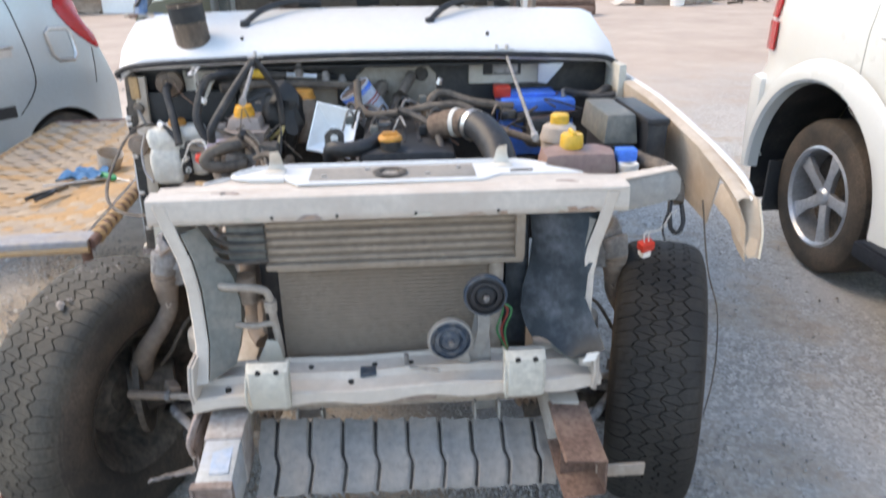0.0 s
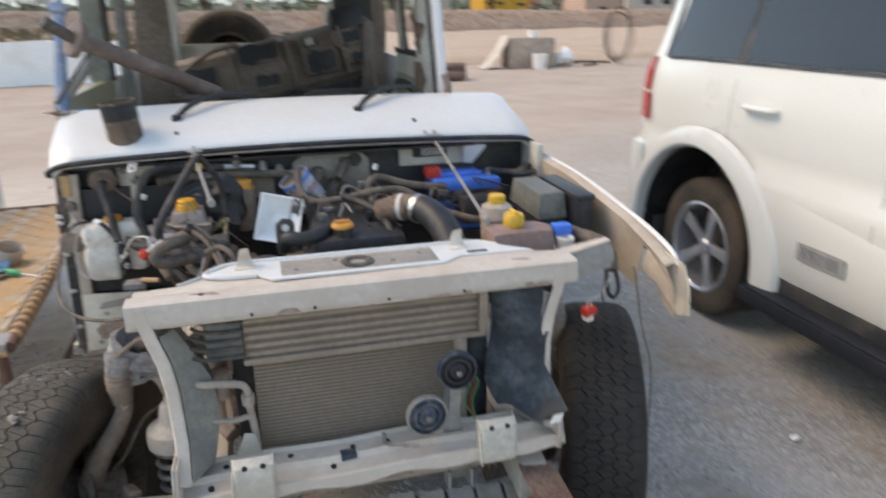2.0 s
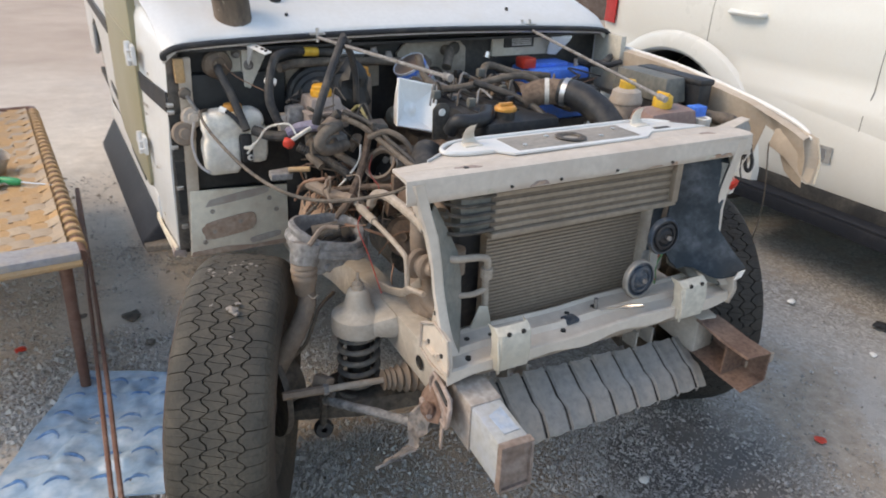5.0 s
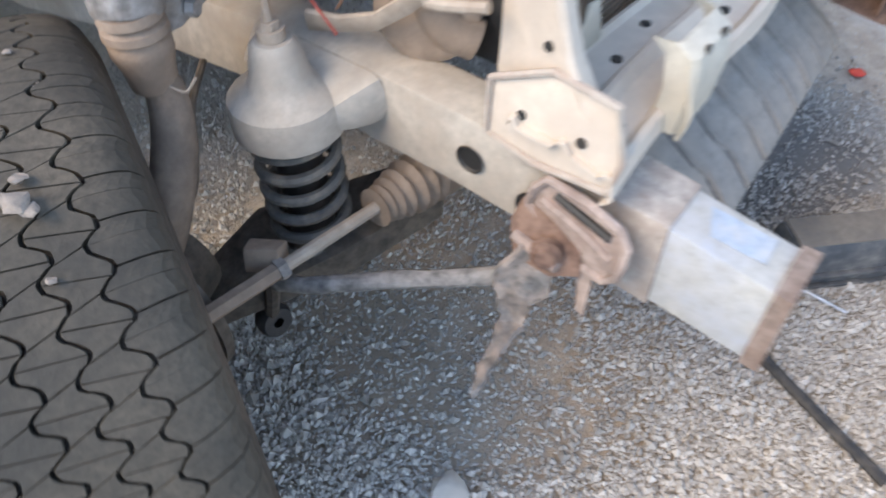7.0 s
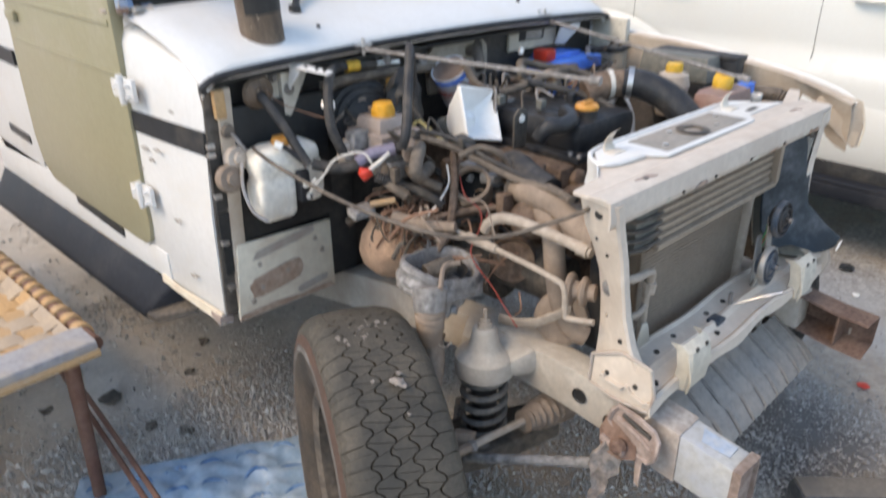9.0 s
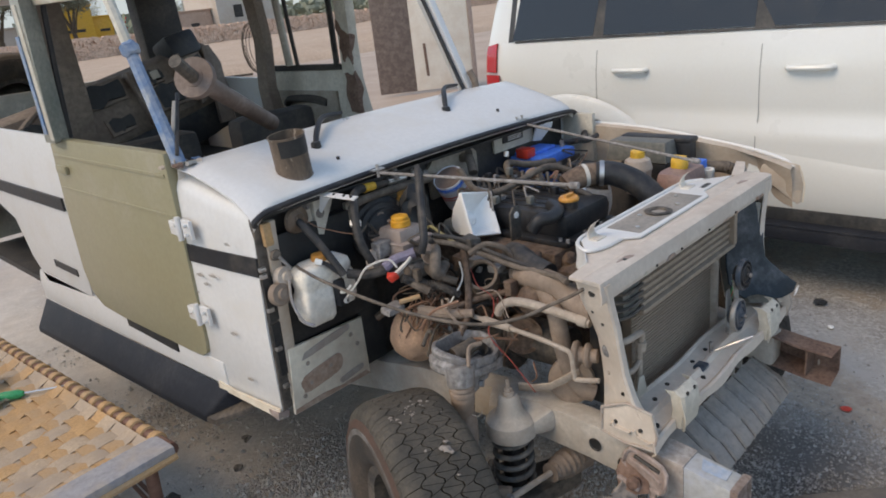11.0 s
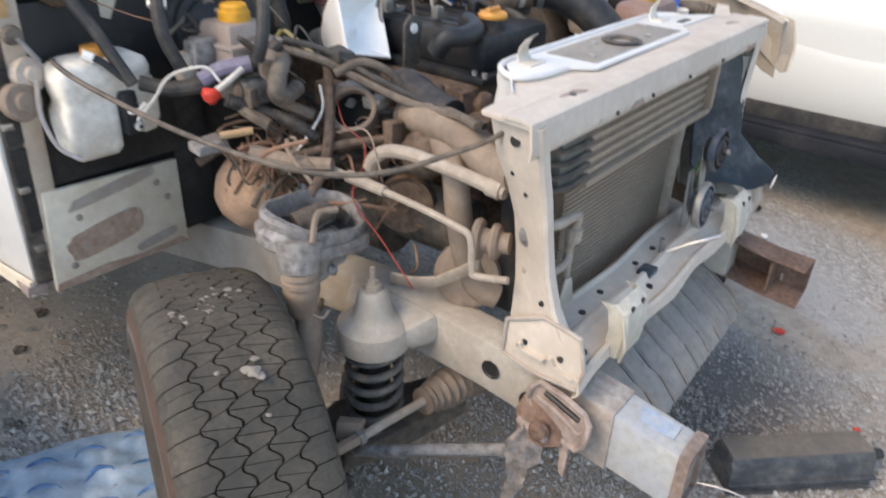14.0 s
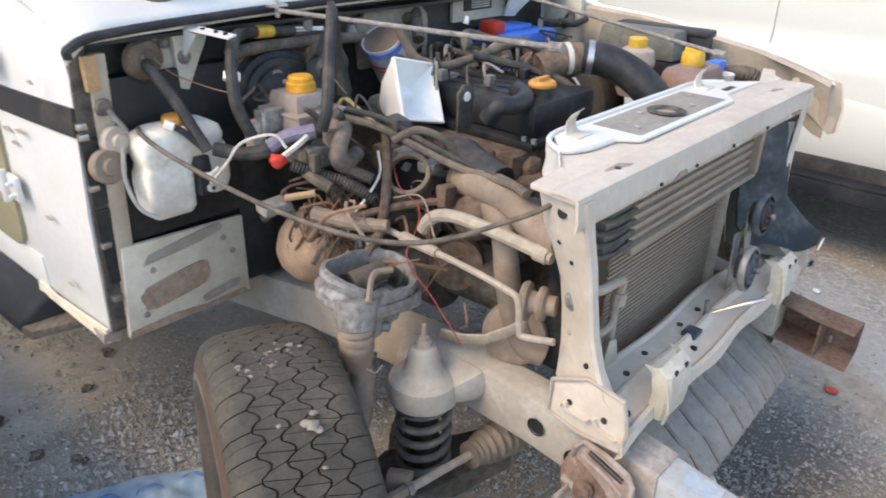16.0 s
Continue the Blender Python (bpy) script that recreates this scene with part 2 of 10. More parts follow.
strap_grey = material("strap_grey", (0.34, 0.33, 0.34), 0.7, dirt=(0.42, 0.33, 0.24), amount=0.4, scale=9, bump=0.15)
sheet_blue = material("sheet_blue", (0.27, 0.40, 0.53), 0.38, dirt=(0.52, 0.59, 0.64), amount=0.48, scale=11, grain=35, bump=0.1, vary=0.1, coat=0.1)
print_blue = material("print_blue", (0.06, 0.18, 0.38), 0.45, dirt=(0.3, 0.42, 0.54), amount=0.4, scale=20, bump=0.05)
cloth_blue = material("cloth_blue", (0.10, 0.24, 0.42), 0.9, bump=0.2)
blue_flaky = material("blue_flaky", (0.09, 0.19, 0.36), 0.6, dirt=(0.45, 0.44, 0.4), amount=0.5, scale=16, bump=0.2)
interior_brown = material("interior_brown", (0.165, 0.125, 0.098), 0.7, dirt=(0.32, 0.255, 0.20), amount=0.4, scale=5, bump=0.15)
interior_dark = material("interior_dark", (0.035, 0.032, 0.03), 0.7, dirt=(0.1, 0.085, 0.07), amount=0.4, bump=0.15)
trim_cream = material("trim_cream", (0.58, 0.54, 0.46), 0.55, dirt=(0.34, 0.28, 0.2), amount=0.4, scale=6)
tin_rust = material("tin_rust", (0.20, 0.145, 0.105), 0.55, metal=0.2, dirt=(0.035, 0.028, 0.025), amount=0.5, spots=(0.46, 0.36, 0.27), stretch=(1, 1, 0.45), scale=26, bump=0.3, vary=0.2)
stone = material("stone", (0.41, 0.305, 0.235), 0.9, dirt=(0.50, 0.405, 0.325), amount=0.5, scale=0.8, grain=6, bump=0.5, vary=0.2)
pale_wall = material("pale_wall", (0.55, 0.49, 0.43), 0.85, dirt=(0.48, 0.36, 0.27), amount=0.4, scale=1.2, grain=14, bump=0.2)
yellow_wall = material("yellow_wall", (0.66, 0.36, 0.05), 0.8, dirt=(0.6, 0.34, 0.1), amount=0.3, scale=0.7, grain=9, bump=0.1)
pink_wall = material("pink_wall", (0.52, 0.36, 0.28), 0.85, dirt=(0.42, 0.28, 0.2), amount=0.4, scale=0.7, grain=9, bump=0.2)
bark = material("bark", (0.10, 0.075, 0.055), 0.9, dirt=(0.16, 0.12, 0.09), scale=3, grain=20, bump=0.6)
# far greens are paled: the haze of distance is put into their colour
leaf = material("leaf", (0.19, 0.195, 0.14), 0.75, dirt=(0.25, 0.24, 0.18), amount=0.5, scale=1.5, bump=0, vary=0.25)
scrub_leaf = material("scrub_leaf", (0.235, 0.25, 0.175), 0.85, dirt=(0.32, 0.315, 0.24), amount=0.5, scale=0.3, bump=0, vary=0.25)
clod_soil = material("clod_soil", (0.13, 0.115, 0.10), 0.9, dirt=(0.26, 0.22, 0.18), amount=0.45, scale=30, bump=0.4)
dry_grass = material("dry_grass", (0.22, 0.16, 0.085), 0.9, dirt=(0.14, 0.12, 0.06), amount=0.5, scale=0.5, bump=0.2, vary=0.25)
board_plastic = material("board_plastic", (0.016, 0.019, 0.026), 0.6, dirt=(0.06, 0.06, 0.064), amount=0.3, scale=4, bump=0.06, spec=0.25)
column_steel = material("column_steel", (0.14, 0.10, 0.082), 0.6, dirt=(0.27, 0.21, 0.18), amount=0.4, scale=9, bump=0.1)
plate_rust = material("plate_rust", (0.38, 0.245, 0.175), 0.85, dirt=(0.54, 0.43, 0.34), amount=0.5, scale=22, bump=0.25, vary=0.15)
torn_paint = material("torn_paint", (0.52, 0.435, 0.35), 0.6, dirt=(0.33, 0.24, 0.17), amount=0.45, scale=10, bump=0.12, vary=0.08)
wing_cream = material("wing_cream", (0.76, 0.68, 0.545), 0.6, dirt=(0.50, 0.38, 0.28), amount=0.38, scale=11, bump=0.1, vary=0.06)
foam_tan = material("foam_tan", (0.58, 0.36, 0.235), 0.9, dirt=(0.36, 0.22, 0.15), amount=0.34, scale=24, grain=120, bump=0.5)
mud_dry = material("mud_dry", (0.27, 0.235, 0.205), 0.9, dirt=(0.36, 0.30, 0.25), amount=0.4, scale=40, grain=150, bump=0.5)


def ground_material():
    m = bpy.data.materials.new("ground")
    m.use_nodes = True
    n, l = m.node_tree.nodes, m.node_tree.links
    b = n["Principled BSDF"]
    co = n.new("ShaderNodeTexCoord")

    def noise_at(sc, det, rough=0.6):
        t = n.new("ShaderNodeTexNoise")
        t.inputs["Scale"].default_value, t.inputs["Detail"].default_value, t.inputs["Roughness"].default_value = sc, det, rough
        l.new(co.outputs["Object"], t.inputs["Vector"])
        return t.outputs[0]

    def rng(src, a, z, c=0.0, d=1.0):
        r = n.new("ShaderNodeMapRange")
        for i, v in zip((1, 2, 3, 4), (a, z, c, d)):
            r.inputs[i].default_value = v
        l.new(src, r.inputs[0])
        return r.outputs[0]

    def mix(f, a, c):
        x = n.new("ShaderNodeMix")
        x.data_type = "RGBA"
        for s, v in ((x.inputs[0], f), (x.inputs[6], a), (x.inputs[7], c)):
            if isinstance(v, tuple):
                s.default_value = (*v, 1)
            else:
                l.new(v, s)
        return x.outputs[2]

    vor = n.new("ShaderNodeTexVoronoi")
    vor.inputs["Scale"].default_value = 85
    l.new(co.outputs["Object"], vor.inputs["Vector"])
    chips = mix(rng(vor.outputs["Color"], 0.2, 0.85), (0.25, 0.237, 0.22), (0.72, 0.69, 0.65))
    tarmac = mix(rng(noise_at(26, 8, 0.75), 0.3, 0.72), (0.30, 0.283, 0.263), chips)
    tarmac = mix(rng(noise_at(1.1, 6, 0.65), 0.45, 0.72), tarmac, (0.45, 0.428, 0.40))
    tarmac = mix(rng(noise_at(2.7, 6, 0.7), 0.60, 0.75), tarmac, (0.18, 0.158, 0.137))
    dusty = mix(rng(noise_at(7, 8, 0.75), 0.3, 0.7), (0.52, 0.45, 0.378), (0.75, 0.668, 0.58))
    soil = mix(rng(noise_at(18, 8, 0.75), 0.3, 0.7), (0.28, 0.232, 0.187), (0.50, 0.43, 0.36))
    tarmac = mix(rng(noise_at(1.35, 7, 0.68), 0.50, 0.60), tarmac, soil)
    sep = n.new("ShaderNodeSeparateXYZ")
    l.new(co.outputs["Object"], sep.inputs[0])
    lean = n.new("ShaderNodeMath")
    lean.operation = "MULTIPLY_ADD"
    l.new(noise_at(1.6, 6), lean.inputs[0])
    lean.inputs[1].default_value = 2.4
    l.new(sep.outputs[0], lean.inputs[2])
    tarmac = mix(rng(lean.outputs[0], 0.1, 1.7, 0.92, 0.0), tarmac, dusty)
    # brown soil below the front of the chassis, coloured lighter to offset the shade there
    ring = n.new("ShaderNodeVectorMath")
    ring.operation = "DISTANCE"
    l.new(co.outputs["Object"], ring.inputs[0])
    ring.inputs[1].default_value = (-0.25, 0.02, 0)
    edge = n.new("ShaderNodeMath")
    edge.operation = "MULTIPLY_ADD"
    l.new(noise_at(5.5, 6, 0.65), edge.inputs[0])
    edge.inputs[1].default_value = 0.55
    l.new(ring.outputs["Value"], edge.inputs[2])
    under_soil = mix(rng(noise_at(30, 8, 0.75), 0.3, 0.7), (0.44, 0.345, 0.262), (0.66, 0.535, 0.415))
    tarmac = mix(rng(edge.outputs[0], 0.55, 0.98, 0.9, 0.0), tarmac, under_soil)
    # darker grey tarmac between the far rail and the canister
    dark_patch = n.new("ShaderNodeVectorMath")
    dark_patch.operation = "DISTANCE"
    l.new(co.outputs["Object"], dark_patch.inputs[0])
    dark_patch.inputs[1].default_value = (0.48, -0.24, 0)
    rim = n.new("ShaderNodeMath")
    rim.operation = "MULTIPLY_ADD"
    l.new(noise_at(7, 6, 0.65), rim.inputs[0])
    rim.inputs[1].default_value = 0.4
    l.new(dark_patch.outputs["Value"], rim.inputs[2])
    tarmac = mix(rng(rim.outputs[0], 0.40, 0.60, 0.85, 0.0), tarmac, (0.135, 0.13, 0.125))
    sand = mix(rng(noise_at(0.6, 8, 0.7), 0.3, 0.7), (0.37, 0.283, 0.225), (0.50, 0.398, 0.325))
    field = mix(rng(noise_at(0.25, 8, 0.7), 0.3, 0.7), (0.25, 0.18, 0.12), (0.38, 0.285, 0.20))
    wob = n.new("ShaderNodeMath")
    wob.operation = "MULTIPLY_ADD"
    l.new(noise_at(0.5, 6), wob.inputs[0])
    wob.inputs[1].default_value = 6.0
    l.new(sep.outputs[1], wob.inputs[2])
    col = mix(rng(wob.outputs[0], 6.5, 11.5), tarmac, sand)
    col = mix(rng(wob.outputs[0], 33, 46), col, field)
    l.new(col, b.inputs["Base Color"])
    b.inputs["Roughness"].default_value = 0.85
    b.inputs["Specular IOR Level"].default_value = 0.25
    bp = n.new("ShaderNodeBump")
    bp.inputs["Strength"].default_value = 0.6
    bp.inputs["Distance"].default_value = 0.01
    l.new(noise_at(60, 8, 0.8), bp.inputs["Height"])
    l.new(bp.outputs[0], b.inputs["Normal"])
    return m


# ---- mesh helpers ----
def thing(name, m=None, label="", category="", group="", kind=""):
    ob = new(name)
    ob.empty_display_size = 0.1
    if m is not None:
        ob.matrix_basis = m
    return tagged(ob, label, category, group, kind)


def part(name, bm, mat, parent=None, label="", bevel=0.0, smooth=True, sharp=35):
    """Links a bmesh as one mesh object under a thing or part (or as a thing of its own)."""
    bmesh.ops.remove_doubles(bm, verts=bm.verts, dist=1e-6)
    bmesh.ops.recalc_face_normals(bm, faces=bm.faces)
    if bevel:
        edges = [e for e in bm.edges if len(e.link_faces) == 2 and e.calc_face_angle(0) > radians(30)]
        bmesh.ops.bevel(bm, geom=edges, offset=bevel, segments=2, affect="EDGES", profile=0.6, clamp_overlap=True)
    data = bpy.data.meshes.new(name)
    bm.to_mesh(data)
    bm.free()
    data.materials.append(mat)
    if smooth:
        data.shade_smooth()
        data.set_sharp_from_angle(angle=radians(sharp))
    ob = new(name, data)
    ob.parent = parent
    if label:
        ob["label"] = label
    return ob


def B():
    return bmesh.new()


def V(*a):
    return Vector(a)


def box(bm, lo, hi, m=None):
    vs = [bm.verts.new((x, y, z)) for x in (lo[0], hi[0]) for y in (lo[1], hi[1]) for z in (lo[2], hi[2])]
    for f in ((0, 1, 3, 2), (4, 6, 7, 5), (0, 4, 5, 1), (2, 3, 7, 6), (0, 2, 6, 4), (1, 5, 7, 3)):
        bm.faces.new([vs[i] for i in f])
    if m is not None:
        for v in vs:
            v.co = m @ v.co
    return bm


def frame_at(p, d):
    """A matrix at p whose z axis points along d."""
    return Matrix.Translation(p) @ Vector(d).normalized().to_track_quat("Z", "Y").to_matrix().to_4x4()


def lathe(bm, prof, m, seg=24, turn=360.0):
    """Turns a profile of (radius, height) about the z axis of m."""
    rings = []
    n = seg if turn >= 360 else seg + 1
    for r, h in prof:
        if r < 1e-6:
            rings.append([bm.verts.new(m @ V(0, 0, h))])
        else:
            rings.append([bm.verts.new(m @ V(r * math.cos(radians(turn) * i / seg), r * math.sin(radians(turn) * i / seg), h)) for i in range(n)])
    for a, b in zip(rings, rings[1:]):
        for i in range(seg):
            j = (i + 1) % n if turn >= 360 else i + 1
            if len(a) == 1 and len(b) == 1:
                continue
            if len(a) == 1:
                bm.faces.new((a[0], b[i], b[j]))
            elif len(b) == 1:
                bm.faces.new((a[i], b[0], a[j]))
            else:
                bm.faces.new((a[i], b[i], b[j], a[j]))
    return bm


def cyl(bm, p0, p1, r0, r1=None, seg=16):
    p0, p1 = Vector(p0), Vector(p1)
    h = (p1 - p0).length
    return lathe(bm, [(0, 0), (r0, 0), (r0 if r1 is None else r1, h), (0, h)], frame_at(p0, p1 - p0), seg)


def curve_points(pts, n=6):
    """A smooth line through the points."""
    p = [Vector(q) for q in pts]
    if len(p) < 3:
        return p
    p = [2 * p[0] - p[1], *p, 2 * p[-1] - p[-2]]
    out = []
    for i in range(1, len(p) - 2):
        a, b, c, d = p[i - 1:i + 3]
        for k in range(n):
            t = k / n
            out.append(0.5 * (2 * b + (c - a) * t + (2 * a - 5 * b + 4 * c - d) * t * t + (3 * b - a - 3 * c + d) * t ** 3))
    return [*out, p[-2]]


def tube(bm, pts, r, seg=8, n=6, ribs=0.0, cap=True):
    """A hose along a smooth line; r is a radius or one for each given point; ribs: depth of its corrugation."""
    line = curve_points(pts, n) if n > 1 else [Vector(q) for q in pts]
    rs = [r] * len(line) if not isinstance(r, (list, tuple)) else [float(np.interp(i / (len(line) - 1), np.linspace(0, 1, len(r)), r)) for i in range(len(line))]
    if ribs:
        dense, dr = [], []
        for (a, b), ra in zip(zip(line, line[1:]), rs):
            steps = max(2, round((b - a).length / (ra * 0.28)))
            for k in range(steps):
                dense.append(a.lerp(b, k / steps))
                dr.append(ra)
        line, rs = dense, [x * (1 + ribs * (1 if i % 2 else -1)) for i, x in enumerate(dr)]
    up = Vector((0.31, 0.17, 0.93))
    rings = []
    for i, p in enumerate(line):
        d = (line[min(i + 1, len(line) - 1)] - line[max(i - 1, 0)])
        d = d.normalized() if d.length > 1e-9 else Vector((0, 0, 1))
        side = d.cross(up)
        if side.length < 0.05:
            side = d.cross(Vector((1, 0, 0)))
        side.normalize()
        up = side.cross(d).normalized()
        rings.append([bm.verts.new(p + rs[i] * (math.cos(2 * math.pi * k / seg) * side + math.sin(2 * math.pi * k / seg) * up)) for k in range(seg)])
    for a, b in zip(rings, rings[1:]):
        for k in range(seg):
            bm.faces.new((a[k], a[(k + 1) % seg], b[(k + 1) % seg], b[k]))
    if cap:
        bm.faces.new(list(reversed(rings[0])))
        bm.faces.new(rings[-1])
    return bm


def plate(bm, pts, thick):
    """A flat polygon given thickness along the vector thick."""
    t = Vector(thick)
    a = [bm.verts.new(Vector(p)) for p in pts]
    b = [bm.verts.new(Vector(p) + t) for p in pts]
    bm.faces.new(a)
    bm.faces.new(list(reversed(b)))
    k = len(pts)
    for i in range(k):
        bm.faces.new((a[i], b[i], b[(i + 1) % k], a[(i + 1) % k]))
    return bm


def loft(bm, rows, close=False, thick=None):
    """Quads between rows of points; thick gives the sheet a second side along a vector."""
    def sheet(off):
        g = [[bm.verts.new(Vector(p) + off) for p in row] for row in rows]
        for a, b in zip(g, g[1:]):
            for i in range(len(a) - (0 if close else 1)):
                bm.faces.new((a[i], a[(i + 1) % len(a)], b[(i + 1) % len(a)], b[i]))
        return g
    g = sheet(Vector((0, 0, 0)))
    if thick is not None:
        h = sheet(Vector(thick))
        loop = lambda q: q[0] + [r[-1] for r in q[1:]] + list(reversed(q[-1][:-1])) + [r[0] for r in reversed(q[1:-1])]
        a, b = loop(g), loop(h)
        for i in range(len(a)):
            j = (i + 1) % len(a)
            bm.faces.new((a[i], a[j], b[j], b[i]))
    return bm


def beam(bm, stations):
    """A box section through stations of four corners each, closed at both ends."""
    rings = [[bm.verts.new(Vector(p)) for p in s] for s in stations]
    for a, b in zip(rings, rings[1:]):
        for i in range(4):
            bm.faces.new((a[i], a[(i + 1) % 4], b[(i + 1) % 4], b[i]))
    bm.faces.new(list(reversed(rings[0])))
    bm.faces.new(rings[-1])
    return bm


def crumple(bm, size, freq, seed=0.0):
    for v in bm.verts:
        v.co += noise.noise_vector(v.co * freq + Vector((seed, seed, seed))) * size
    return bm


# ---- ground ----
def build_ground():
    bm = B()
    xs = [-1500, -300, -80, -30, -14, *np.linspace(-8, 8, 33), 14, 30, 80, 300, 1500]
    ys = [-1500, -200, -40, -12, *np.linspace(-6, 10, 33), 16, 30, 60, 150, 500, 2500]
    grid = [[bm.verts.new((x, y, 0.012 * noise.noise(Vector((x * 0.7, y * 0.7, 0))) - 0.006 if abs(x) < 8 and -6 < y < 10 else 0)) for x in xs] for y in ys]
    for a, b in zip(grid, grid[1:]):
        for i in range(len(xs) - 1):
            bm.faces.new((a[i], a[i + 1], b[i + 1], b[i]))
    return tagged(part("ground", bm, ground_material()), "worn grey gravelly tarmac turning to sandy earth", "ground", kind="structure")


build_ground()


# ---- the dismantled vehicle: chassis and suspension ----
suv = thing("dismantled_vehicle", None, "white off-road vehicle with its bonnet, bumper and front wings taken off", "car")


def rail(side):
    """A box-section chassis rail; side is -1 or 1."""
    st = []
    for y, zl, zh, xo, xi in ((-0.43, 0.452, 0.552, 0.392, 0.328), (-0.25, 0.472, 0.578, 0.397, 0.33), (-0.05, 0.497, 0.604, 0.403, 0.333),
                              (0.20, 0.507, 0.613, 0.405, 0.335), (0.55, 0.47, 0.58, 0.405, 0.335), (0.95, 0.40, 0.52, 0.42, 0.34), (3.7, 0.42, 0.54, 0.45, 0.37)):
        x0, x1 = side * xo, side * xi
        st.append([(x0, y, zl), (x0, y, zh), (x1, y, zh), (x1, y, zl)])
    return st


left_rail = part("chassis_rail", beam(B(), rail(-1)), rail_paint, suv, "dusty cream chassis rail", bevel=0.008)
right_rail = part("chassis_rail", beam(B(), rail(1)[1:]), rail_paint, suv, "dusty cream chassis rail", bevel=0.008)
# painted sleeve over the front of the left rail, and its rusty open end
bm = B()
beam(bm, [[(-0.396, y, a), (-0.396, y, b), (-0.325, y, b), (-0.325, y, a)] for y, a, b in ((-0.425, 0.449, 0.556), (-0.255, 0.469, 0.583))])
part("rail_sleeve", bm, rail_tip, left_rail, "sleeve with worn white and pale blue paint", bevel=0.004)
bm = B()
for lo, hi in (((-0.399, -0.440, 0.444), (-0.393, -0.420, 0.560)), ((-0.329, -0.440, 0.444), (-0.322, -0.420, 0.560)),
               ((-0.393, -0.440, 0.554), (-0.329, -0.420, 0.560)), ((-0.393, -0.440, 0.444), (-0.329, -0.420, 0.451)), ((-0.393, -0.433, 0.451), (-0.329, -0.427, 0.554))):
    box(bm, lo, hi)
part("rail_end", crumple(bm, 0.003, 40), end_rust, left_rail, "rusty open rail end")
part("blue_mark", crumple(plate(B(), [(-0.372, -0.40, 0.5615), (-0.335, -0.40, 0.5615), (-0.338, -0.33, 0.5705), (-0.375, -0.345, 0.569)], (0, 0, 0.0012)), 0.001, 40), blue_mark_paint, left_rail, "pale blue paint mark")
# round holes in the rail's outer face, with dark insides
for y, z, r in ((-0.077, 0.548, 0.017), (-0.165, 0.520, 0.022)):
    part("rail_hole", lathe(B(), [(0, 0), (r * 0.85, 0), (r, 0.0028), (r * 1.1, 0.0022)], frame_at((-0.4035, y, z), (-1, 0, 0)), 20), black_paint, left_rail, "dark hole in the rail")
# right rail end: a bent rusty channel
bm = B()
loft(bm, [[(0.332, y, 0.560 + d), (0.414, y, 0.554 + d), (0.416, y, 0.474 + d), (0.335, y, 0.464 + d)] for y, d in ((-0.415, -0.004), (-0.34, 0.0), (-0.24, 0.018))], thick=(-0.004, 0.0, -0.004))
part("rail_end", crumple(bm, 0.004, 14), rust, right_rail, "bent brown rusty channel on the rail end")
bm = B()
box(bm, (0.336, -0.345, 0.468), (0.41, -0.34, 0.548))
part("rail_cap", bm, rust, right_rail)
# flat steel bars that stick out beside the rail ends
part("flat_bar", box(B(), (0.41, -0.36, 0.462), (0.515, -0.354, 0.492)), tan_pipe, right_rail, bevel=0.002)

# cross beam between the rails, with two welded U brackets
bm = B()
tube(bm, [(-0.33, -0.15, 0.565), (0.33, -0.15, 0.565)], 0.034, 14, 1)
beam_part = part("cross_beam", bm, tan_pipe, suv, "dusty round cross beam")
part("beam_patch", box(B(), (0.0, -0.19, 0.562), (0.085, -0.184, 0.592)), pink_rust, beam_part, bevel=0.002)
for x in (-0.20, 0.20):
    bm = B()
    box(bm, (x - 0.03, -0.195, 0.50), (x - 0.025, -0.15, 0.55))
    box(bm, (x + 0.025, -0.195, 0.50), (x + 0.03, -0.15, 0.55))
    box(bm, (x - 0.03, -0.15, 0.50), (x + 0.03, -0.145, 0.55))
    part("beam_bracket", bm, grey_primer, beam_part)

# ribbed sheet under the radiator
bm = B()
cols = 181
rows = []
for k in range(9):
    f = k / 8
    row = []
    for i in range(cols):
        u = i / (cols - 1)
        x = -0.305 + 0.645 * u + 0.022 * math.sin(3.1 * f) * (f > 0.5) * 0.4
        ph = (u * 9.0) % 1.0
        rib = 0.013 * max(0.0, 1 - abs(ph - 0.5) / 0.085) ** 0.7 + 0.003 * math.cos(2 * math.pi * ph)
        z = (0.545 - 0.05 * u) * (1 - f) + (0.440 - 0.032 * u) * f - rib + 0.006 * math.sin(f * 3.1)
        row.append((x, -0.19 - 0.015 * (1 - u) - (0.128 - 0.012 * u) * f, z + 0.004 * noise.noise(Vector((x * 9, f * 3, 0)))))
    rows.append(row)
loft(bm, rows, thick=(0, 0.0, -0.003))
shield_dark = material("shield_dark", (0.035, 0.033, 0.032), 0.9, dirt=(0.10, 0.088, 0.076), amount=0.5, scale=9, bump=0, spec=0.1)
splash_mat = material("splash_steel", (0.245, 0.232, 0.218), 0.65, metal=0.05, dirt=(0.35, 0.295, 0.245), amount=0.5, scale=7, bump=0.15)
splash = part("splash_shield", bm, splash_mat, suv, "grey ribbed steel splash shield", sharp=60)

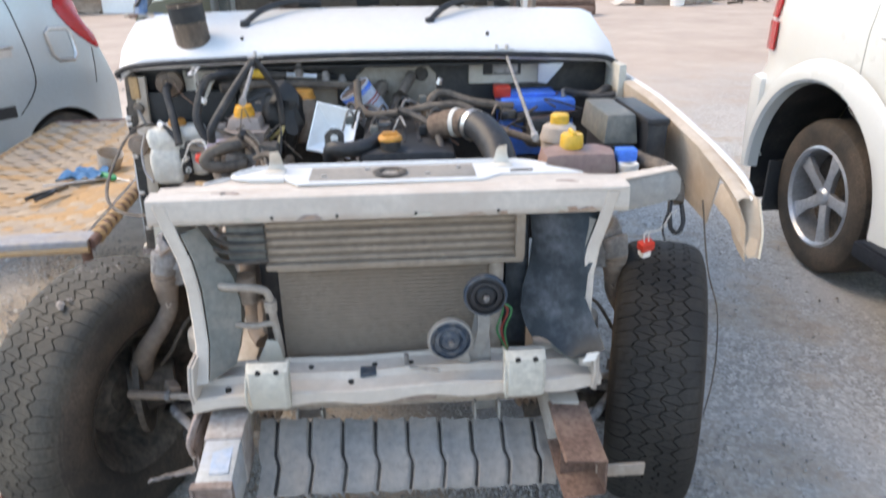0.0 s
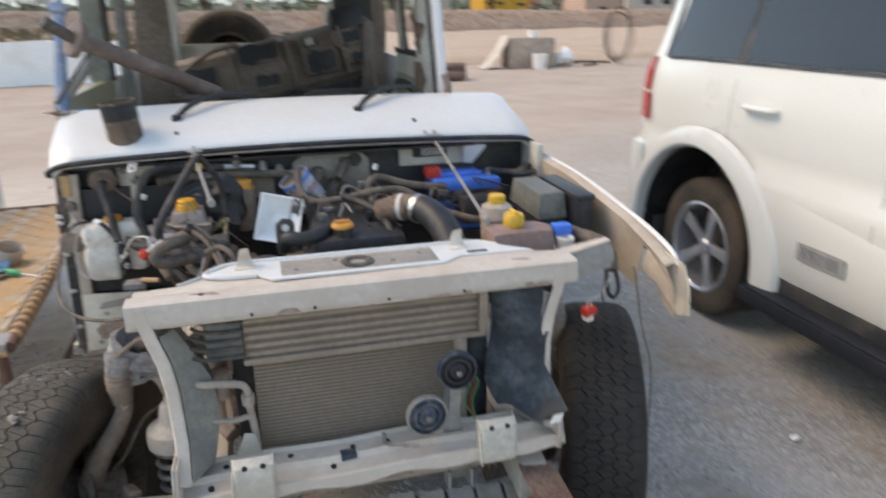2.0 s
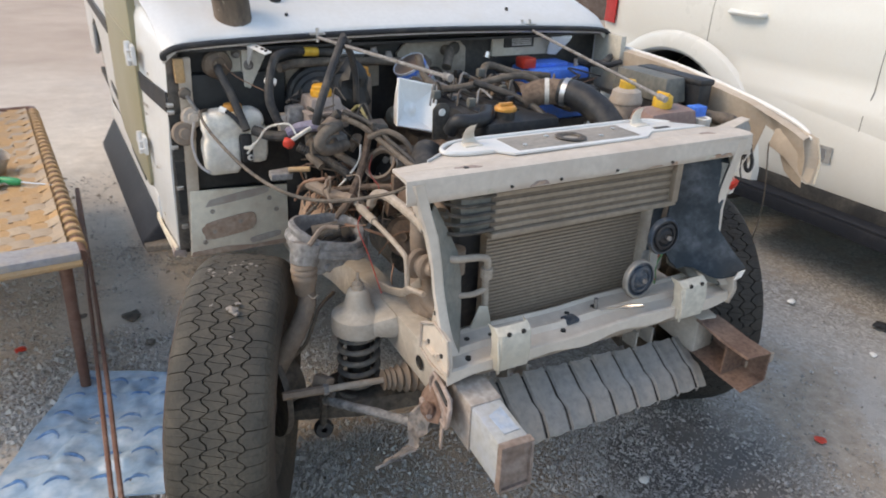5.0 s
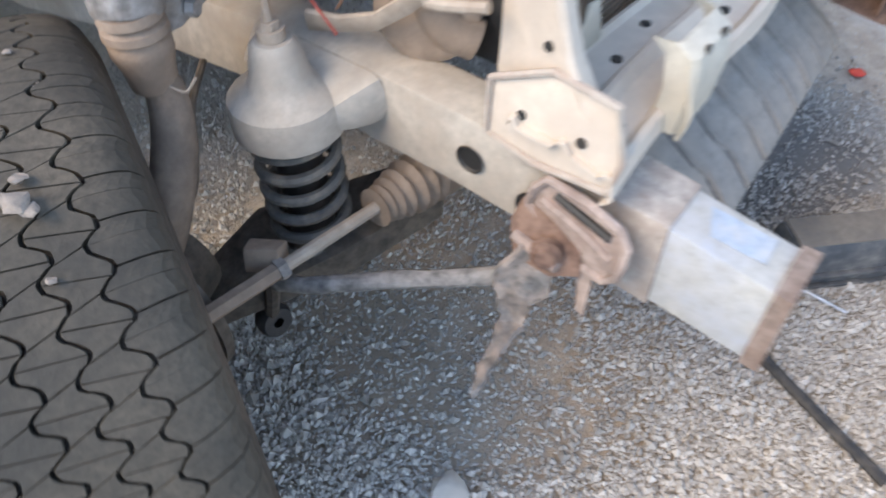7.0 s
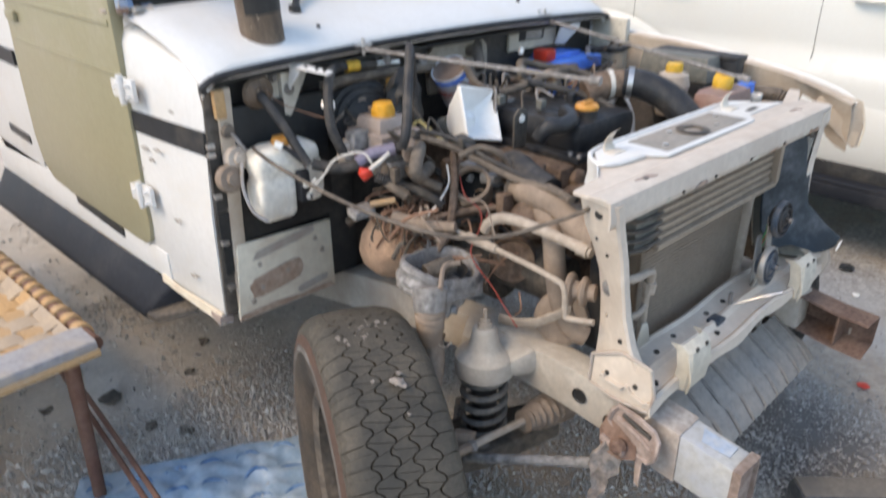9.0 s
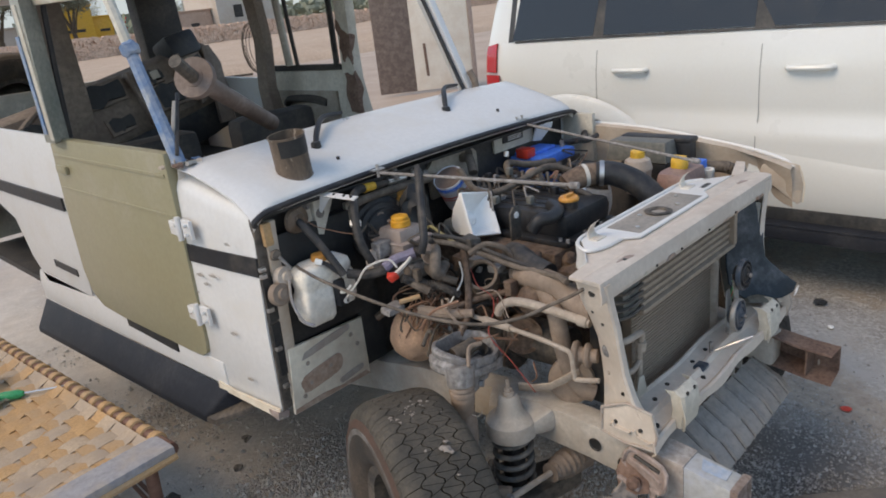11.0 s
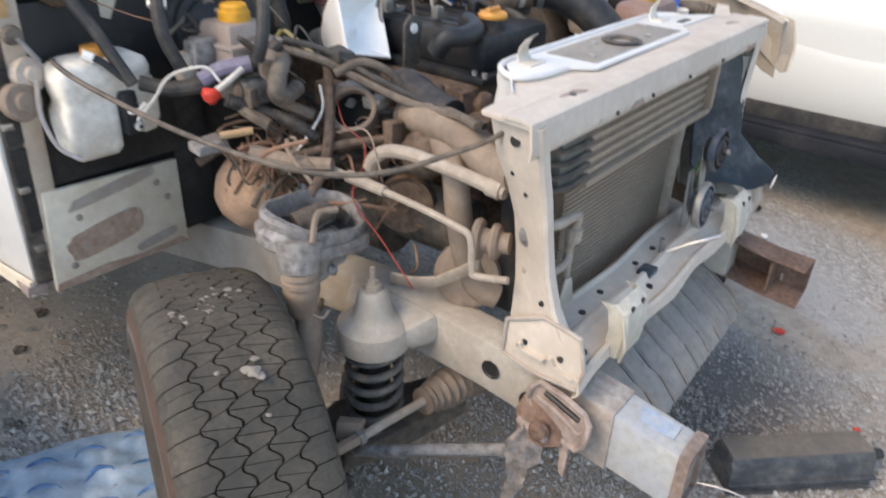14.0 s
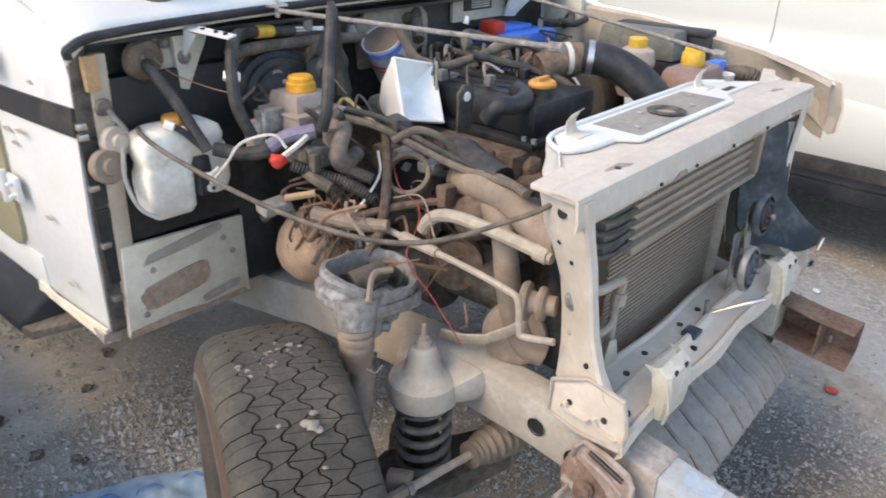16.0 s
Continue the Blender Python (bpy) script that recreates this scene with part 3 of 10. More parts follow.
# a dark tube laid along each groove of the ribbed sheet
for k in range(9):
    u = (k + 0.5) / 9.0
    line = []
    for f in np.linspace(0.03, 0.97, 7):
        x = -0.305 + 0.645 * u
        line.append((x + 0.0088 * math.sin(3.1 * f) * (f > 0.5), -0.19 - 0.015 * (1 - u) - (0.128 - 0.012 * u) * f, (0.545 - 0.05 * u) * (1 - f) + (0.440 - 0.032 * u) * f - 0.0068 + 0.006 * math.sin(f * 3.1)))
    part("shield_groove", tube(B(), line, 0.0034, 6, 1), shield_dark, splash, "dark line along the groove")

# rusty tow bracket on the outer face of the left rail
tow_plate = [(-0.412, -0.165, 0.545), (-0.416, -0.188, 0.592), (-0.424, -0.275, 0.578), (-0.432, -0.288, 0.545), (-0.428, -0.27, 0.503), (-0.42, -0.205, 0.515)]
tow = part("tow_bracket", crumple(plate(B(), tow_plate, (-0.006, -0.001, 0.002)), 0.003, 25), pink_rust, left_rail, "pinkish rusty pressed tow bracket", bevel=0.002)
part("bracket_rim", tube(B(), [V(*p) + V(-0.008, -0.001, 0.002) for p in (*tow_plate, tow_plate[0])], 0.0055, 7, 2), pink_rust, tow)
part("bracket_slot", tube(B(), [(-0.424, -0.20, 0.578), (-0.431, -0.268, 0.562)], 0.0052, 8, 1), black_paint, tow)
part("bracket_rib", tube(B(), [(-0.422, -0.185, 0.562), (-0.43, -0.235, 0.553), (-0.432, -0.272, 0.535)], 0.006, 8, 3), pink_rust, tow)
part("side_plate", crumple(plate(B(), [(-0.42, -0.165, 0.552), (-0.425, -0.235, 0.535), (-0.44, -0.25, 0.50), (-0.455, -0.215, 0.485), (-0.455, -0.175, 0.495), (-0.44, -0.158, 0.525)], (0.004, 0.004, 0)), 0.006, 25), rust, tow, bevel=0.002)
part("bolt", lathe(B(), [(0, 0.017), (0.011, 0.016), (0.014, 0.011), (0.017, 0.009), (0.018, 0)], frame_at((-0.446, -0.208, 0.517), (-0.9, -0.4, 0.25)), 14), rust, tow)
bm = loft(B(), [[Vector(p) + Vector(w_) * q for q in (-1, -0.4, 0.4, 1)] for p, w_ in (((-0.444, -0.192, 0.515), (0.006, -0.013, 0.0)), ((-0.454, -0.188, 0.492), (0.010, -0.026, 0.003)), ((-0.461, -0.187, 0.462), (0.009, -0.028, 0.003)),
           ((-0.464, -0.187, 0.440), (0.006, -0.017, 0.0)), ((-0.464, -0.186, 0.420), (0.005, -0.013, 0.0)), ((-0.470, -0.187, 0.406), (0.004, -0.015, 0.003)), ((-0.492, -0.190, 0.403), (0.001, -0.012, 0.004)), ((-0.520, -0.195, 0.400), (0.0, -0.009, 0.003)),
           ((-0.548, -0.200, 0.397), (0.0, -0.006, 0.002)), ((-0.566, -0.203, 0.395), (0.0, -0.004, 0.001)))], thick=(-0.006, -0.003, -0.006))
bmesh.ops.subdivide_edges(bm, edges=bm.edges, cuts=2, use_grid_fill=True)
part("shackle", crumple(crumple(bm, 0.007, 45), 0.003, 130), shackle_steel, tow, "worn dirty grey metal shackle with a thin bent tongue")
part("shackle_pin", cyl(B(), (-0.440, -0.165, 0.512), (-0.452, -0.225, 0.508), 0.008, 0.007, 10), pink_rust, tow)
part("hook_strap", crumple(plate(B(), [(-0.432, -0.26, 0.505), (-0.43, -0.242, 0.505), (-0.434, -0.248, 0.44), (-0.437, -0.26, 0.438)], (-0.004, 0, 0)), 0.003, 20), pink_rust, tow)
part("bracket_band", crumple(beam(B(), [[(-0.3995, y, a), (-0.3995, y, b), (-0.3225, y, b), (-0.3225, y, a)] for y, a, b in ((-0.312, 0.460, 0.5775), (-0.28, 0.464, 0.582), (-0.228, 0.470, 0.588))]), 0.0015, 18), band_rust, left_rail, "brown rusty stain band", bevel=0.001)


def suspension(s):
    """Coil spring, tower, tie rod and arms on one side; s is -1 or 1."""
    cx, cy = s * 0.475, 0.14
    m = Matrix.Translation((cx, cy, 0))
    bm = lathe(B(), [(0.0, 0.660), (0.022, 0.659), (0.028, 0.652), (0.032, 0.632), (0.036, 0.612), (0.043, 0.602), (0.058, 0.596), (0.067, 0.588), (0.069, 0.578), (0.069, 0.545), (0.064, 0.54), (0.055, 0.55), (0, 0.56)], m, 28)
    tower = part("spring_tower", bm, rail_paint, suv, "dusty round spring tower")
    bm = B()
    beam(bm, [[(cx - 0.01 * s, cy - 0.07, z) for z in (0.545, 0.592)] + [(cx - 0.01 * s, cy + 0.09, z) for z in (0.595, 0.545)],
              [(s * 0.40, cy - 0.10, z) for z in (0.54, 0.614)] + [(s * 0.40, cy + 0.13, z) for z in (0.615, 0.54)]])
    part("tower_bracket", bm, rail_paint, tower, bevel=0.022)
    bm = cyl(B(), (cx, cy, 0.66), (cx, cy, 0.672), 0.016, 0.016, 12)
    cyl(bm, (cx, cy, 0.672), (cx, cy, 0.681), 0.011, 0.011, 6)
    cyl(bm, (cx, cy, 0.681), (cx, cy, 0.705), 0.0055, 0.0045, 8)
    part("top_bolt", bm, tan_pipe, tower, "dusty bolt and nut on the tower")
    turns, z0, z1 = 6.2, 0.335, 0.548
    pts = [(cx + 0.05 * math.cos(a), cy + 0.05 * math.sin(a), z0 + (z1 - z0) * a / (turns * 2 * math.pi)) for a in np.linspace(0, turns * 2 * math.pi, 150)]
    part("coil_spring", tube(B(), pts, 0.0078, 8, 1), dark_spring, suv, "grey coil spring")
    part("damper", cyl(B(), (cx, cy, 0.32), (cx, cy, 0.57), 0.032, 0.03, 18), black_paint, suv, "black damper inside the spring")
    part("bump_plate", lathe(B(), [(0, 0.345), (0.06, 0.345), (0.062, 0.336), (0.0, 0.33)], m, 20), dark_metal, suv)
    # lower arm
    bm = B()
    beam(bm, [[(s * 0.33, 0.02, 0.335), (s * 0.33, 0.02, 0.385), (s * 0.33, 0.10, 0.40), (s * 0.33, 0.10, 0.36)],
              [(s * 0.50, 0.075, 0.31), (s * 0.50, 0.075, 0.365), (s * 0.50, 0.23, 0.365), (s * 0.50, 0.23, 0.31)],
              [(s * 0.67, 0.19, 0.27), (s * 0.67, 0.19, 0.30), (s * 0.67, 0.25, 0.30), (s * 0.67, 0.25, 0.27)]])
    part("lower_arm", bm, dark_metal, suv, "dark dirty lower suspension arm", bevel=0.008)
    part("link_bush", lathe(B(), [(0.008, -0.015), (0.022, -0.015), (0.026, -0.006), (0.026, 0.006), (0.022, 0.015), (0.008, 0.015)], frame_at((s * 0.579, 0.142, 0.254), (0.15 * s, -1, 0.25)), 20), rubber_hose, suv, "dark rubber bush at the foot of the link")
    part("drop_link", tube(B(), [(s * 0.592, 0.088, 0.428), (s * 0.590, 0.10, 0.37), (s * 0.580, 0.138, 0.275)], 0.010, 8, 3), dark_metal, suv, "dark dirty drop link")
    bm = box(B(), (-0.022, -0.014, -0.016), (0.022, 0.014, 0.016), frame_at((s * 0.592, 0.088, 0.442), (0.3, 0.2, 1)))
    part("link_clamp", crumple(bm, 0.006, 40), tan_dust, suv, "dusty clamp on the link", bevel=0.004)
    part("anti_roll_bar", crumple(tube(B(), [(s * 0.40, 0.30, 0.33), (s * 0.56, 0.14, 0.35), (s * 0.585, 0.06, 0.400), (s * 0.52, -0.04, 0.418), (s * 0.44, -0.15, 0.432), (s * 0.38, -0.17, 0.436)], 0.0115, 10, 6), 0.003, 40), bar_metal, suv, "dark pitted anti-roll bar with pale dust")
    # tie rod and its bellows
    bm = tube(B(), [(s * 0.44, 0.037, 0.438), (s * 0.70, 0.078, 0.438)], [0.0085, 0.0090], 10, 1)
    rod = part("tie_rod", bm, tan_pipe, suv, "dusty steel tie rod")
    part("joint", cyl(B(), (s * 0.60, 0.062, 0.438), (s * 0.70, 0.078, 0.438), 0.0112, 0.0108, 6), tan_dust, rod)
    part("lock_nut", cyl(B(), (s * 0.588, 0.060, 0.438), (s * 0.600, 0.062, 0.438), 0.0145, seg=6), cast_metal, rod)
    part("bellows", tube(B(), [(s * 0.30, 0.030, 0.418), (s * 0.38, 0.034, 0.430), (s * 0.456, 0.039, 0.438)], [0.036, 0.034, 0.02], 16, 4, ribs=0.17), tan_dust, rod, "dusty ribbed rubber bellows")
    # upper arm: a heavy cast cup, open at the top, with a boss for the ball joint
    near = Matrix.Translation((s * 0.1214, -0.060, 0.1337)) @ Matrix.Scale(0.905, 4)

    def placed(bm):
        bmesh.ops.transform(bm, matrix=near, verts=bm.verts)
        return bm

    rows_ = []
    for rr, zz in ((0.45, 0.682), (0.66, 0.690), (0.74, 0.712), (0.79, 0.758), (0.83, 0.766), (0.93, 0.764), (0.97, 0.754), (0.955, 0.735), (0.99, 0.730), (1.06, 0.722), (1.07, 0.712), (1.00, 0.706), (1.03, 0.700), (1.05, 0.688), (0.96, 0.676), (0.80, 0.664), (0.55, 0.658), (0.25, 0.655)):
        row = []
        for k in range(49):
            a = 2 * math.pi * k / 48
            ca, sa = math.cos(a), math.sin(a)
            ca_, sa_ = math.copysign(abs(ca) ** 0.72, ca), math.copysign(abs(sa) ** 0.72, sa)
            rx = 0.100 * (1 + 0.14 * max(0.0, ca))
            low = (0.030 * max(0.0, -sa) ** 1.5 + 0.016 * max(0.0, math.cos(a + 2.2)) ** 6) * (zz > 0.70)
            row.append((s * (0.43 + rx * rr * ca_), 0.335 + 0.078 * rr * sa_, 0.688 + (zz - 0.70) * 0.85 + 0.016 * ca * min(1.0, rr) - low))
        rows_.append(row)
    bm = loft(B(), rows_)
    arm = part("upper_arm", placed(crumple(crumple(bm, 0.005, 17), 0.0025, 55)), cast_metal, suv, "rough grey cast upper suspension arm", sharp=32)
    part("bowl_inside", placed(lathe(B(), [(0, 0.684), (0.050, 0.686), (0.066, 0.712)], Matrix.Translation((s * 0.43, 0.335, 0.0)), 24)), interior_dark, arm, "dark inside of the cup")
    part("cup_shaft", placed(crumple(cyl(B(), (s * 0.47, 0.345, 0.705), (s * 0.40, 0.325, 0.722), 0.028, 0.022, 16), 0.004, 30)), dark_metal, arm, "dirty shaft end inside the cup")
    bm = cyl(B(), (s * 0.524, 0.276, 0.655), (s * 0.512, 0.290, 0.715), 0.038, 0.044, 18)
    part("arm_boss", placed(crumple(bm, 0.004, 30)), cast_metal, arm, bevel=0.006)
    bm = beam(B(), [[(s * 0.50, 0.262, z0), (s * 0.50, 0.262, 0.69), (s * 0.50, 0.32, 0.70), (s * 0.50, 0.32, z0)] if q else [(s * 0.395, 0.275, z0), (s * 0.395, 0.275, 0.68), (s * 0.395, 0.33, 0.69), (s * 0.395, 0.33, z0)] for q, z0 in ((1, 0.625), (0, 0.635))])
    bmesh.ops.subdivide_edges(bm, edges=bm.edges, cuts=4, use_grid_fill=True)
    part("arm_boss", placed(crumple(crumple(bm, 0.009, 24), 0.003, 70)), cast_metal, arm, bevel=0.003)
    part("arm_nut", placed(cyl(B(), (s * 0.462, 0.262, 0.640), (s * 0.458, 0.252, 0.640), 0.011, 0.010, 6)), cast_metal, arm)
    bm = lathe(B(), [(0, 0.05), (0.034, 0.05), (0.036, 0.04), (0.030, 0.036), (0.036, 0.031), (0.037, 0.022), (0.031, 0.018), (0.035, 0.012), (0.035, 0.0), (0.03, -0.02), (0.027, -0.045), (0, -0.05)], Matrix.Translation((s * 0.525, 0.275, 0.615)), 20)
    part("ball_joint", placed(bm), tan_dust, arm, "dusty ball joint with a rubber boot")
    part("split_pin", tube(B(), [(s * 0.596, 0.165, 0.655), (s * 0.588, 0.150, 0.650), (s * 0.575, 0.145, 0.662)], 0.0016, 5), tan_pipe, arm)
    bm = tube(B(), [(s * 0.597, 0.189, 0.67), (s * 0.594, 0.180, 0.635), (s * 0.616, 0.162, 0.590), (s * 0.655, 0.148, 0.535), (s * 0.688, 0.165, 0.47), (s * 0.705, 0.20, 0.40), (s * 0.70, 0.215, 0.33)], [0.021, 0.022, 0.024, 0.026, 0.030, 0.036, 0.030], 12)
    part("knuckle", bm, knuckle_steel, suv, "dusty curved steering knuckle")
    part("hub", cyl(B(), (s * 0.63, 0.225, 0.385), (s * 0.74, 0.20 + 0.005 * s, 0.385), 0.06, 0.075, 20), dark_metal, suv)
    part("brake_disc", cyl(B(), (s * 0.70, 0.21, 0.385), (s * 0.715, 0.207, 0.385), 0.135, seg=36), dark_metal, suv, "dark brake disc")
    part("brake_hose", tube(B(), [(s * 0.50, 0.25, 0.60), (s * 0.555, 0.21, 0.585), (s * 0.585, 0.185, 0.545), (s * 0.61, 0.18, 0.50), (s * 0.65, 0.20, 0.45)], 0.005, 8), dusty_hose, suv)


knuckle_steel = material("knuckle_steel", (0.17, 0.132, 0.105), 0.75, dirt=(0.27, 0.21, 0.165), amount=0.45, scale=18, bump=0.25)
dark_spring = material("dark_spring", (0.12, 0.12, 0.115), 0.6, dirt=(0.25, 0.21, 0.17), amount=0.4, scale=30, bump=0.15)
for s in (-1, 1):
    suspension(s)

# ---- wheels ----
def build_wheel(name, centre, steer, radius=0.372, half=0.105, count=60, rim=True, parent=None, lean=0.0, tread_mat=None, muddy=False):
    """A road wheel: carcass, tread blocks, rim. Its axle lies along x before steering."""
    if parent is None:
        wheel = thing(name, None)
    else:
        wheel = new(name)
        wheel.parent = parent
    wheel.matrix_basis = Matrix.Translation(centre) @ Euler((0, radians(lean), radians(steer))).to_matrix().to_4x4()
    axis = Matrix.Rotation(radians(90), 4, "Y")

    def r_at(v):
        q = abs(v) / half
        return radius - 0.0095 - 0.004 * q ** 2 - 0.020 * q ** 6

    prof = [(0.205, -0.085), (0.215, -0.098), (0.25, -0.111), (0.285, -0.1155), (radius - 0.06, -0.1145), (radius - 0.045, -0.111)]
    prof += [(r_at(v), v) for v in np.linspace(-half, half, 13)]
    prof += [(r, -h) for r, h in reversed(prof[:6])]
    prof += [(0.19, 0.07), (0.19, -0.07), (0.205, -0.085)]
    part("tyre", lathe(B(), prof, axis, 72), tyre_wall, wheel, "dusty black tyre with worn shoulders")
    if muddy:
        part("scuff_ring", crumple(lathe(B(), [(0.293, -0.1148), (0.2945, -0.1163), (0.3085, -0.1155), (0.310, -0.1138)], axis, 72), 0.0007, 30), scuff_grey, wheel, "grey scuffed ring on the side wall")
        part("mud_ring", crumple(lathe(B(), [(0.311, -0.1138), (0.3125, -0.1155), (0.327, -0.1124), (0.333, -0.1085), (0.332, -0.1060)], axis, 72), 0.0009, 30), red_mud, wheel, "reddish dried mud below the shoulder")
    verts, faces = [], []
    pitch = 2 * math.pi / count
    rnd = random.Random(5)
    edges = [-half, -0.0575, -0.019, 0.019, 0.0575, half]
    zig, groove = 0.0078, 0.0017

    def at(a, v, lift):
        r = r_at(max(-half, min(half, v))) + lift
        return (v, r * math.sin(a), r * math.cos(a))

    def wave(u):
        """Sideways swing of a groove along the tread: an even zigzag with blunt turns."""
        u %= 1.0
        knots = ((0.0, -1.0), (0.12, -0.90), (0.30, 0.15), (0.36, 0.85), (0.50, 1.0), (0.62, 0.90), (0.80, -0.15), (0.88, -0.85), (1.0, -1.0))
        for (u0, w0), (u1, w1) in zip(knots, knots[1:]):
            if u <= u1:
                return w0 + (w1 - w0) * (u - u0) / (u1 - u0)
        return -1.0

    def groove_at(a, r):
        """Middle of groove r (1 to 4) at angle a; neighbours swing against each other, so that the blocks are six-sided."""
        ph = a / pitch + 0.5 * (r % 2) + 0.06 * r
        return edges[r] + zig * wave(ph) + 0.0009 * math.sin(5.1 * ph + r) + 0.0005 * math.sin(17.3 * ph)

    def slab(outline, lift):
        base, n = len(verts), len(outline)
        ca, cv = sum(p[0] for p in outline) / n, sum(p[1] for p in outline) / n
        for a, v in outline:
            verts.append(at(a, v, -0.004))
        for a, v in outline:
            verts.append(at(a, v, lift - 0.0012))
        for a, v in outline:
            verts.append(at(ca + (a - ca) * 0.965, cv + (v - cv) * 0.965, lift))
        faces.append(tuple(range(base + 2 * n, base + 3 * n)))
        for k in (0, n):
            for i in range(n):
                j = (i + 1) % n
                faces.append((base + k + i, base + k + j, base + k + n + j, base + k + n + i))

    cut = 0.012 * pitch
    for r in (1, 2, 3):
        # middle rows: one block to a pitch, slanted joints, a thin slit across each block
        slant, slit = 0.20 * pitch, (-0.24, -0.16, -0.24)[r - 1] * pitch
        for k in range(count):
            a0 = (k + (-0.12, 0.38, -0.26)[r - 1]) * pitch
            la, lb = a0 + cut, a0 + pitch - cut
            mid = (la + lb) / 2 + rnd.uniform(-0.05, 0.05) * pitch
            lift = 0.0090 + rnd.uniform(-0.0006, 0.0004)
            gap = rnd.uniform(0.004, 0.012) * pitch
            for p0, p1, q0, q1 in ((la - slant / 2, mid - slit / 2 - gap, la + slant / 2, mid + slit / 2 - gap), (mid - slit / 2 + gap, lb - slant / 2, mid + slit / 2 + gap, lb + slant / 2)):
                left = [(t_, groove_at(t_, r) + groove) for t_ in np.linspace(p0, p1, 10)]
                right = [(t_, groove_at(t_, r + 1) - groove) for t_ in np.linspace(q1, q0, 10)]
                slab(left + right, lift)
    for side_, r in ((-1, 1), (1, 4)):
        # shoulder lobes: scalloped at the groove, rounded over the shoulder, fading into the side wall
        for k in range(2 * count):
            big_ = k % 2 == 0
            a0 = (k // 2 + (-0.5 if big_ else 0.06) - (0.06 if r == 1 else 0.24)) * pitch
            a1 = a0 + (0.56 if big_ else 0.44) * pitch
            a0, a1 = a0 + (0.018 if big_ else 0.004) * pitch, a1 - (0.004 if big_ else 0.03) * pitch
            lift = 0.0088 + rnd.uniform(-0.0008, 0.0005)
            base = len(verts)
            na, nv = 5, 8
            for i in range(na):
                a = a0 + (a1 - a0) * i / (na - 1)
                v_in = groove_at(a, r) - side_ * -groove
                rim_ = 0.0004 if i in (0, na - 1) else 0.0
                for j in range(nv):
                    q = j / (nv - 1)
                    v = v_in + (side_ * 0.1125 - v_in) * q
                    drop = 0.0 if q < 0.72 else ((q - 0.72) / 0.28) ** 1.5
                    over = max(0.0, abs(v) - half)
                    x, y, z = at(a + side_ * 0.10 * pitch * q, v, lift - rim_ - 0.0085 * drop)
                    shrink = 1 - 2.6 * over / radius
                    verts.append((x, y * shrink, z * shrink))
            skirt = len(verts)
            ring = [i * nv for i in range(na)] + [(na - 1) * nv + j for j in range(1, nv)] + [i * nv + nv - 1 for i in range(na - 2, -1, -1)] + [j for j in range(nv - 2, 0, -1)]
            for p in ring:
                x, y, z = verts[base + p]
                verts.append((x, y * 0.966, z * 0.966))
            for i in range(na - 1):
                for j in range(nv - 1):
                    p = base + i * nv + j
                    faces.append((p, p + 1, p + nv + 1, p + nv))
            for i in range(len(ring)):
                j = (i + 1) % len(ring)
                faces.append((base + ring[i], base + ring[j], skirt + j, skirt + i))
    data = bpy.data.meshes.new("tread")
    data.from_pydata(verts, [], faces)
    data.materials.append(tread_mat or tyre_rubber)
    tread = new("tread", data)
    tread.parent = wheel
    tagged(tread, "worn zigzag tread blocks, dusty brown", kind="stuff")
    if rim:
        bm = lathe(B(), [(0.0, 0.012), (0.06, 0.012), (0.075, 0.0), (0.12, -0.012), (0.155, 0.03), (0.175, 0.06), (0.192, 0.085), (0.207, 0.094), (0.207, 0.086), (0.188, 0.07), (0.18, -0.08), (0.205, -0.09)], axis, 40)
        part("rim", bm, dark_metal, wheel, "dusty steel rim")
    return wheel


build_wheel("front_wheel", (-0.768, 0.205, 0.372), -23.0, parent=suv, lean=2.0, muddy=True)
build_wheel("front_wheel", (0.735, 0.185, 0.368), -20.0, parent=suv, lean=-1.0, tread_mat=tyre_shaded)
# mud stuck to the left tyre
rnd = random.Random(21)
crumbs = [(0.05, 0.7175, 0.011, -0.802, 0.4), (0.040, 0.7135, 0.007, -0.798, 0.4), (0.058, 0.7205, 0.008, -0.807, 0.35), (0.066, 0.7235, 0.006, -0.786, 0.35), (0.0, 0.683, 0.004, -0.82, 0.4), (0.075, 0.727, 0.004, -0.842, 0.4)]
for _ in range(44):
    y = 0.20 + rnd.gauss(0, 0.022)
    crumbs.append((y, 0.7415 - 1.5 * (y - 0.205) ** 2, rnd.uniform(0.002, 0.0065), -0.775 + rnd.gauss(0, 0.026), 0.3))
for y, z, sc, x, flat in crumbs:
    bm = B()
    bmesh.ops.create_icosphere(bm, subdivisions=2, radius=sc)
    for v in bm.verts:
        v.co = V(x, y, z) + V(v.co.x * (1 + 0.5 * noise.noise(v.co * 60 + V(x, y, 3) * 9)), v.co.y, v.co.z * flat) + noise.noise_vector(v.co * 0.9 / sc + V(x, y, z) * 50) * sc * 0.55
    tagged(part("mud_lump", bm, mud_dry), "pale lump of dried mud stuck on the tyre tread", "mud", "mud on the tyre")
# small side-marker lamp dangling from its wires in front of the far tyre
marker = thing("marker_lamp", Matrix.Translation((0.580, -0.060, 0.857)) @ Euler((0.25, -0.15, 0.3)).to_matrix().to_4x4(), "small red side-marker lamp dangling on two pale wires", "lamp")
part("lamp_body", box(B(), (-0.017, -0.012, -0.004), (0.017, 0.012, 0.018)), red_plastic, marker, bevel=0.004)
part("socket", crumple(box(B(), (-0.012, -0.010, -0.020), (0.010, 0.010, -0.003)), 0.003, 60), white_plastic, marker, "pale clear bulb socket", bevel=0.003)
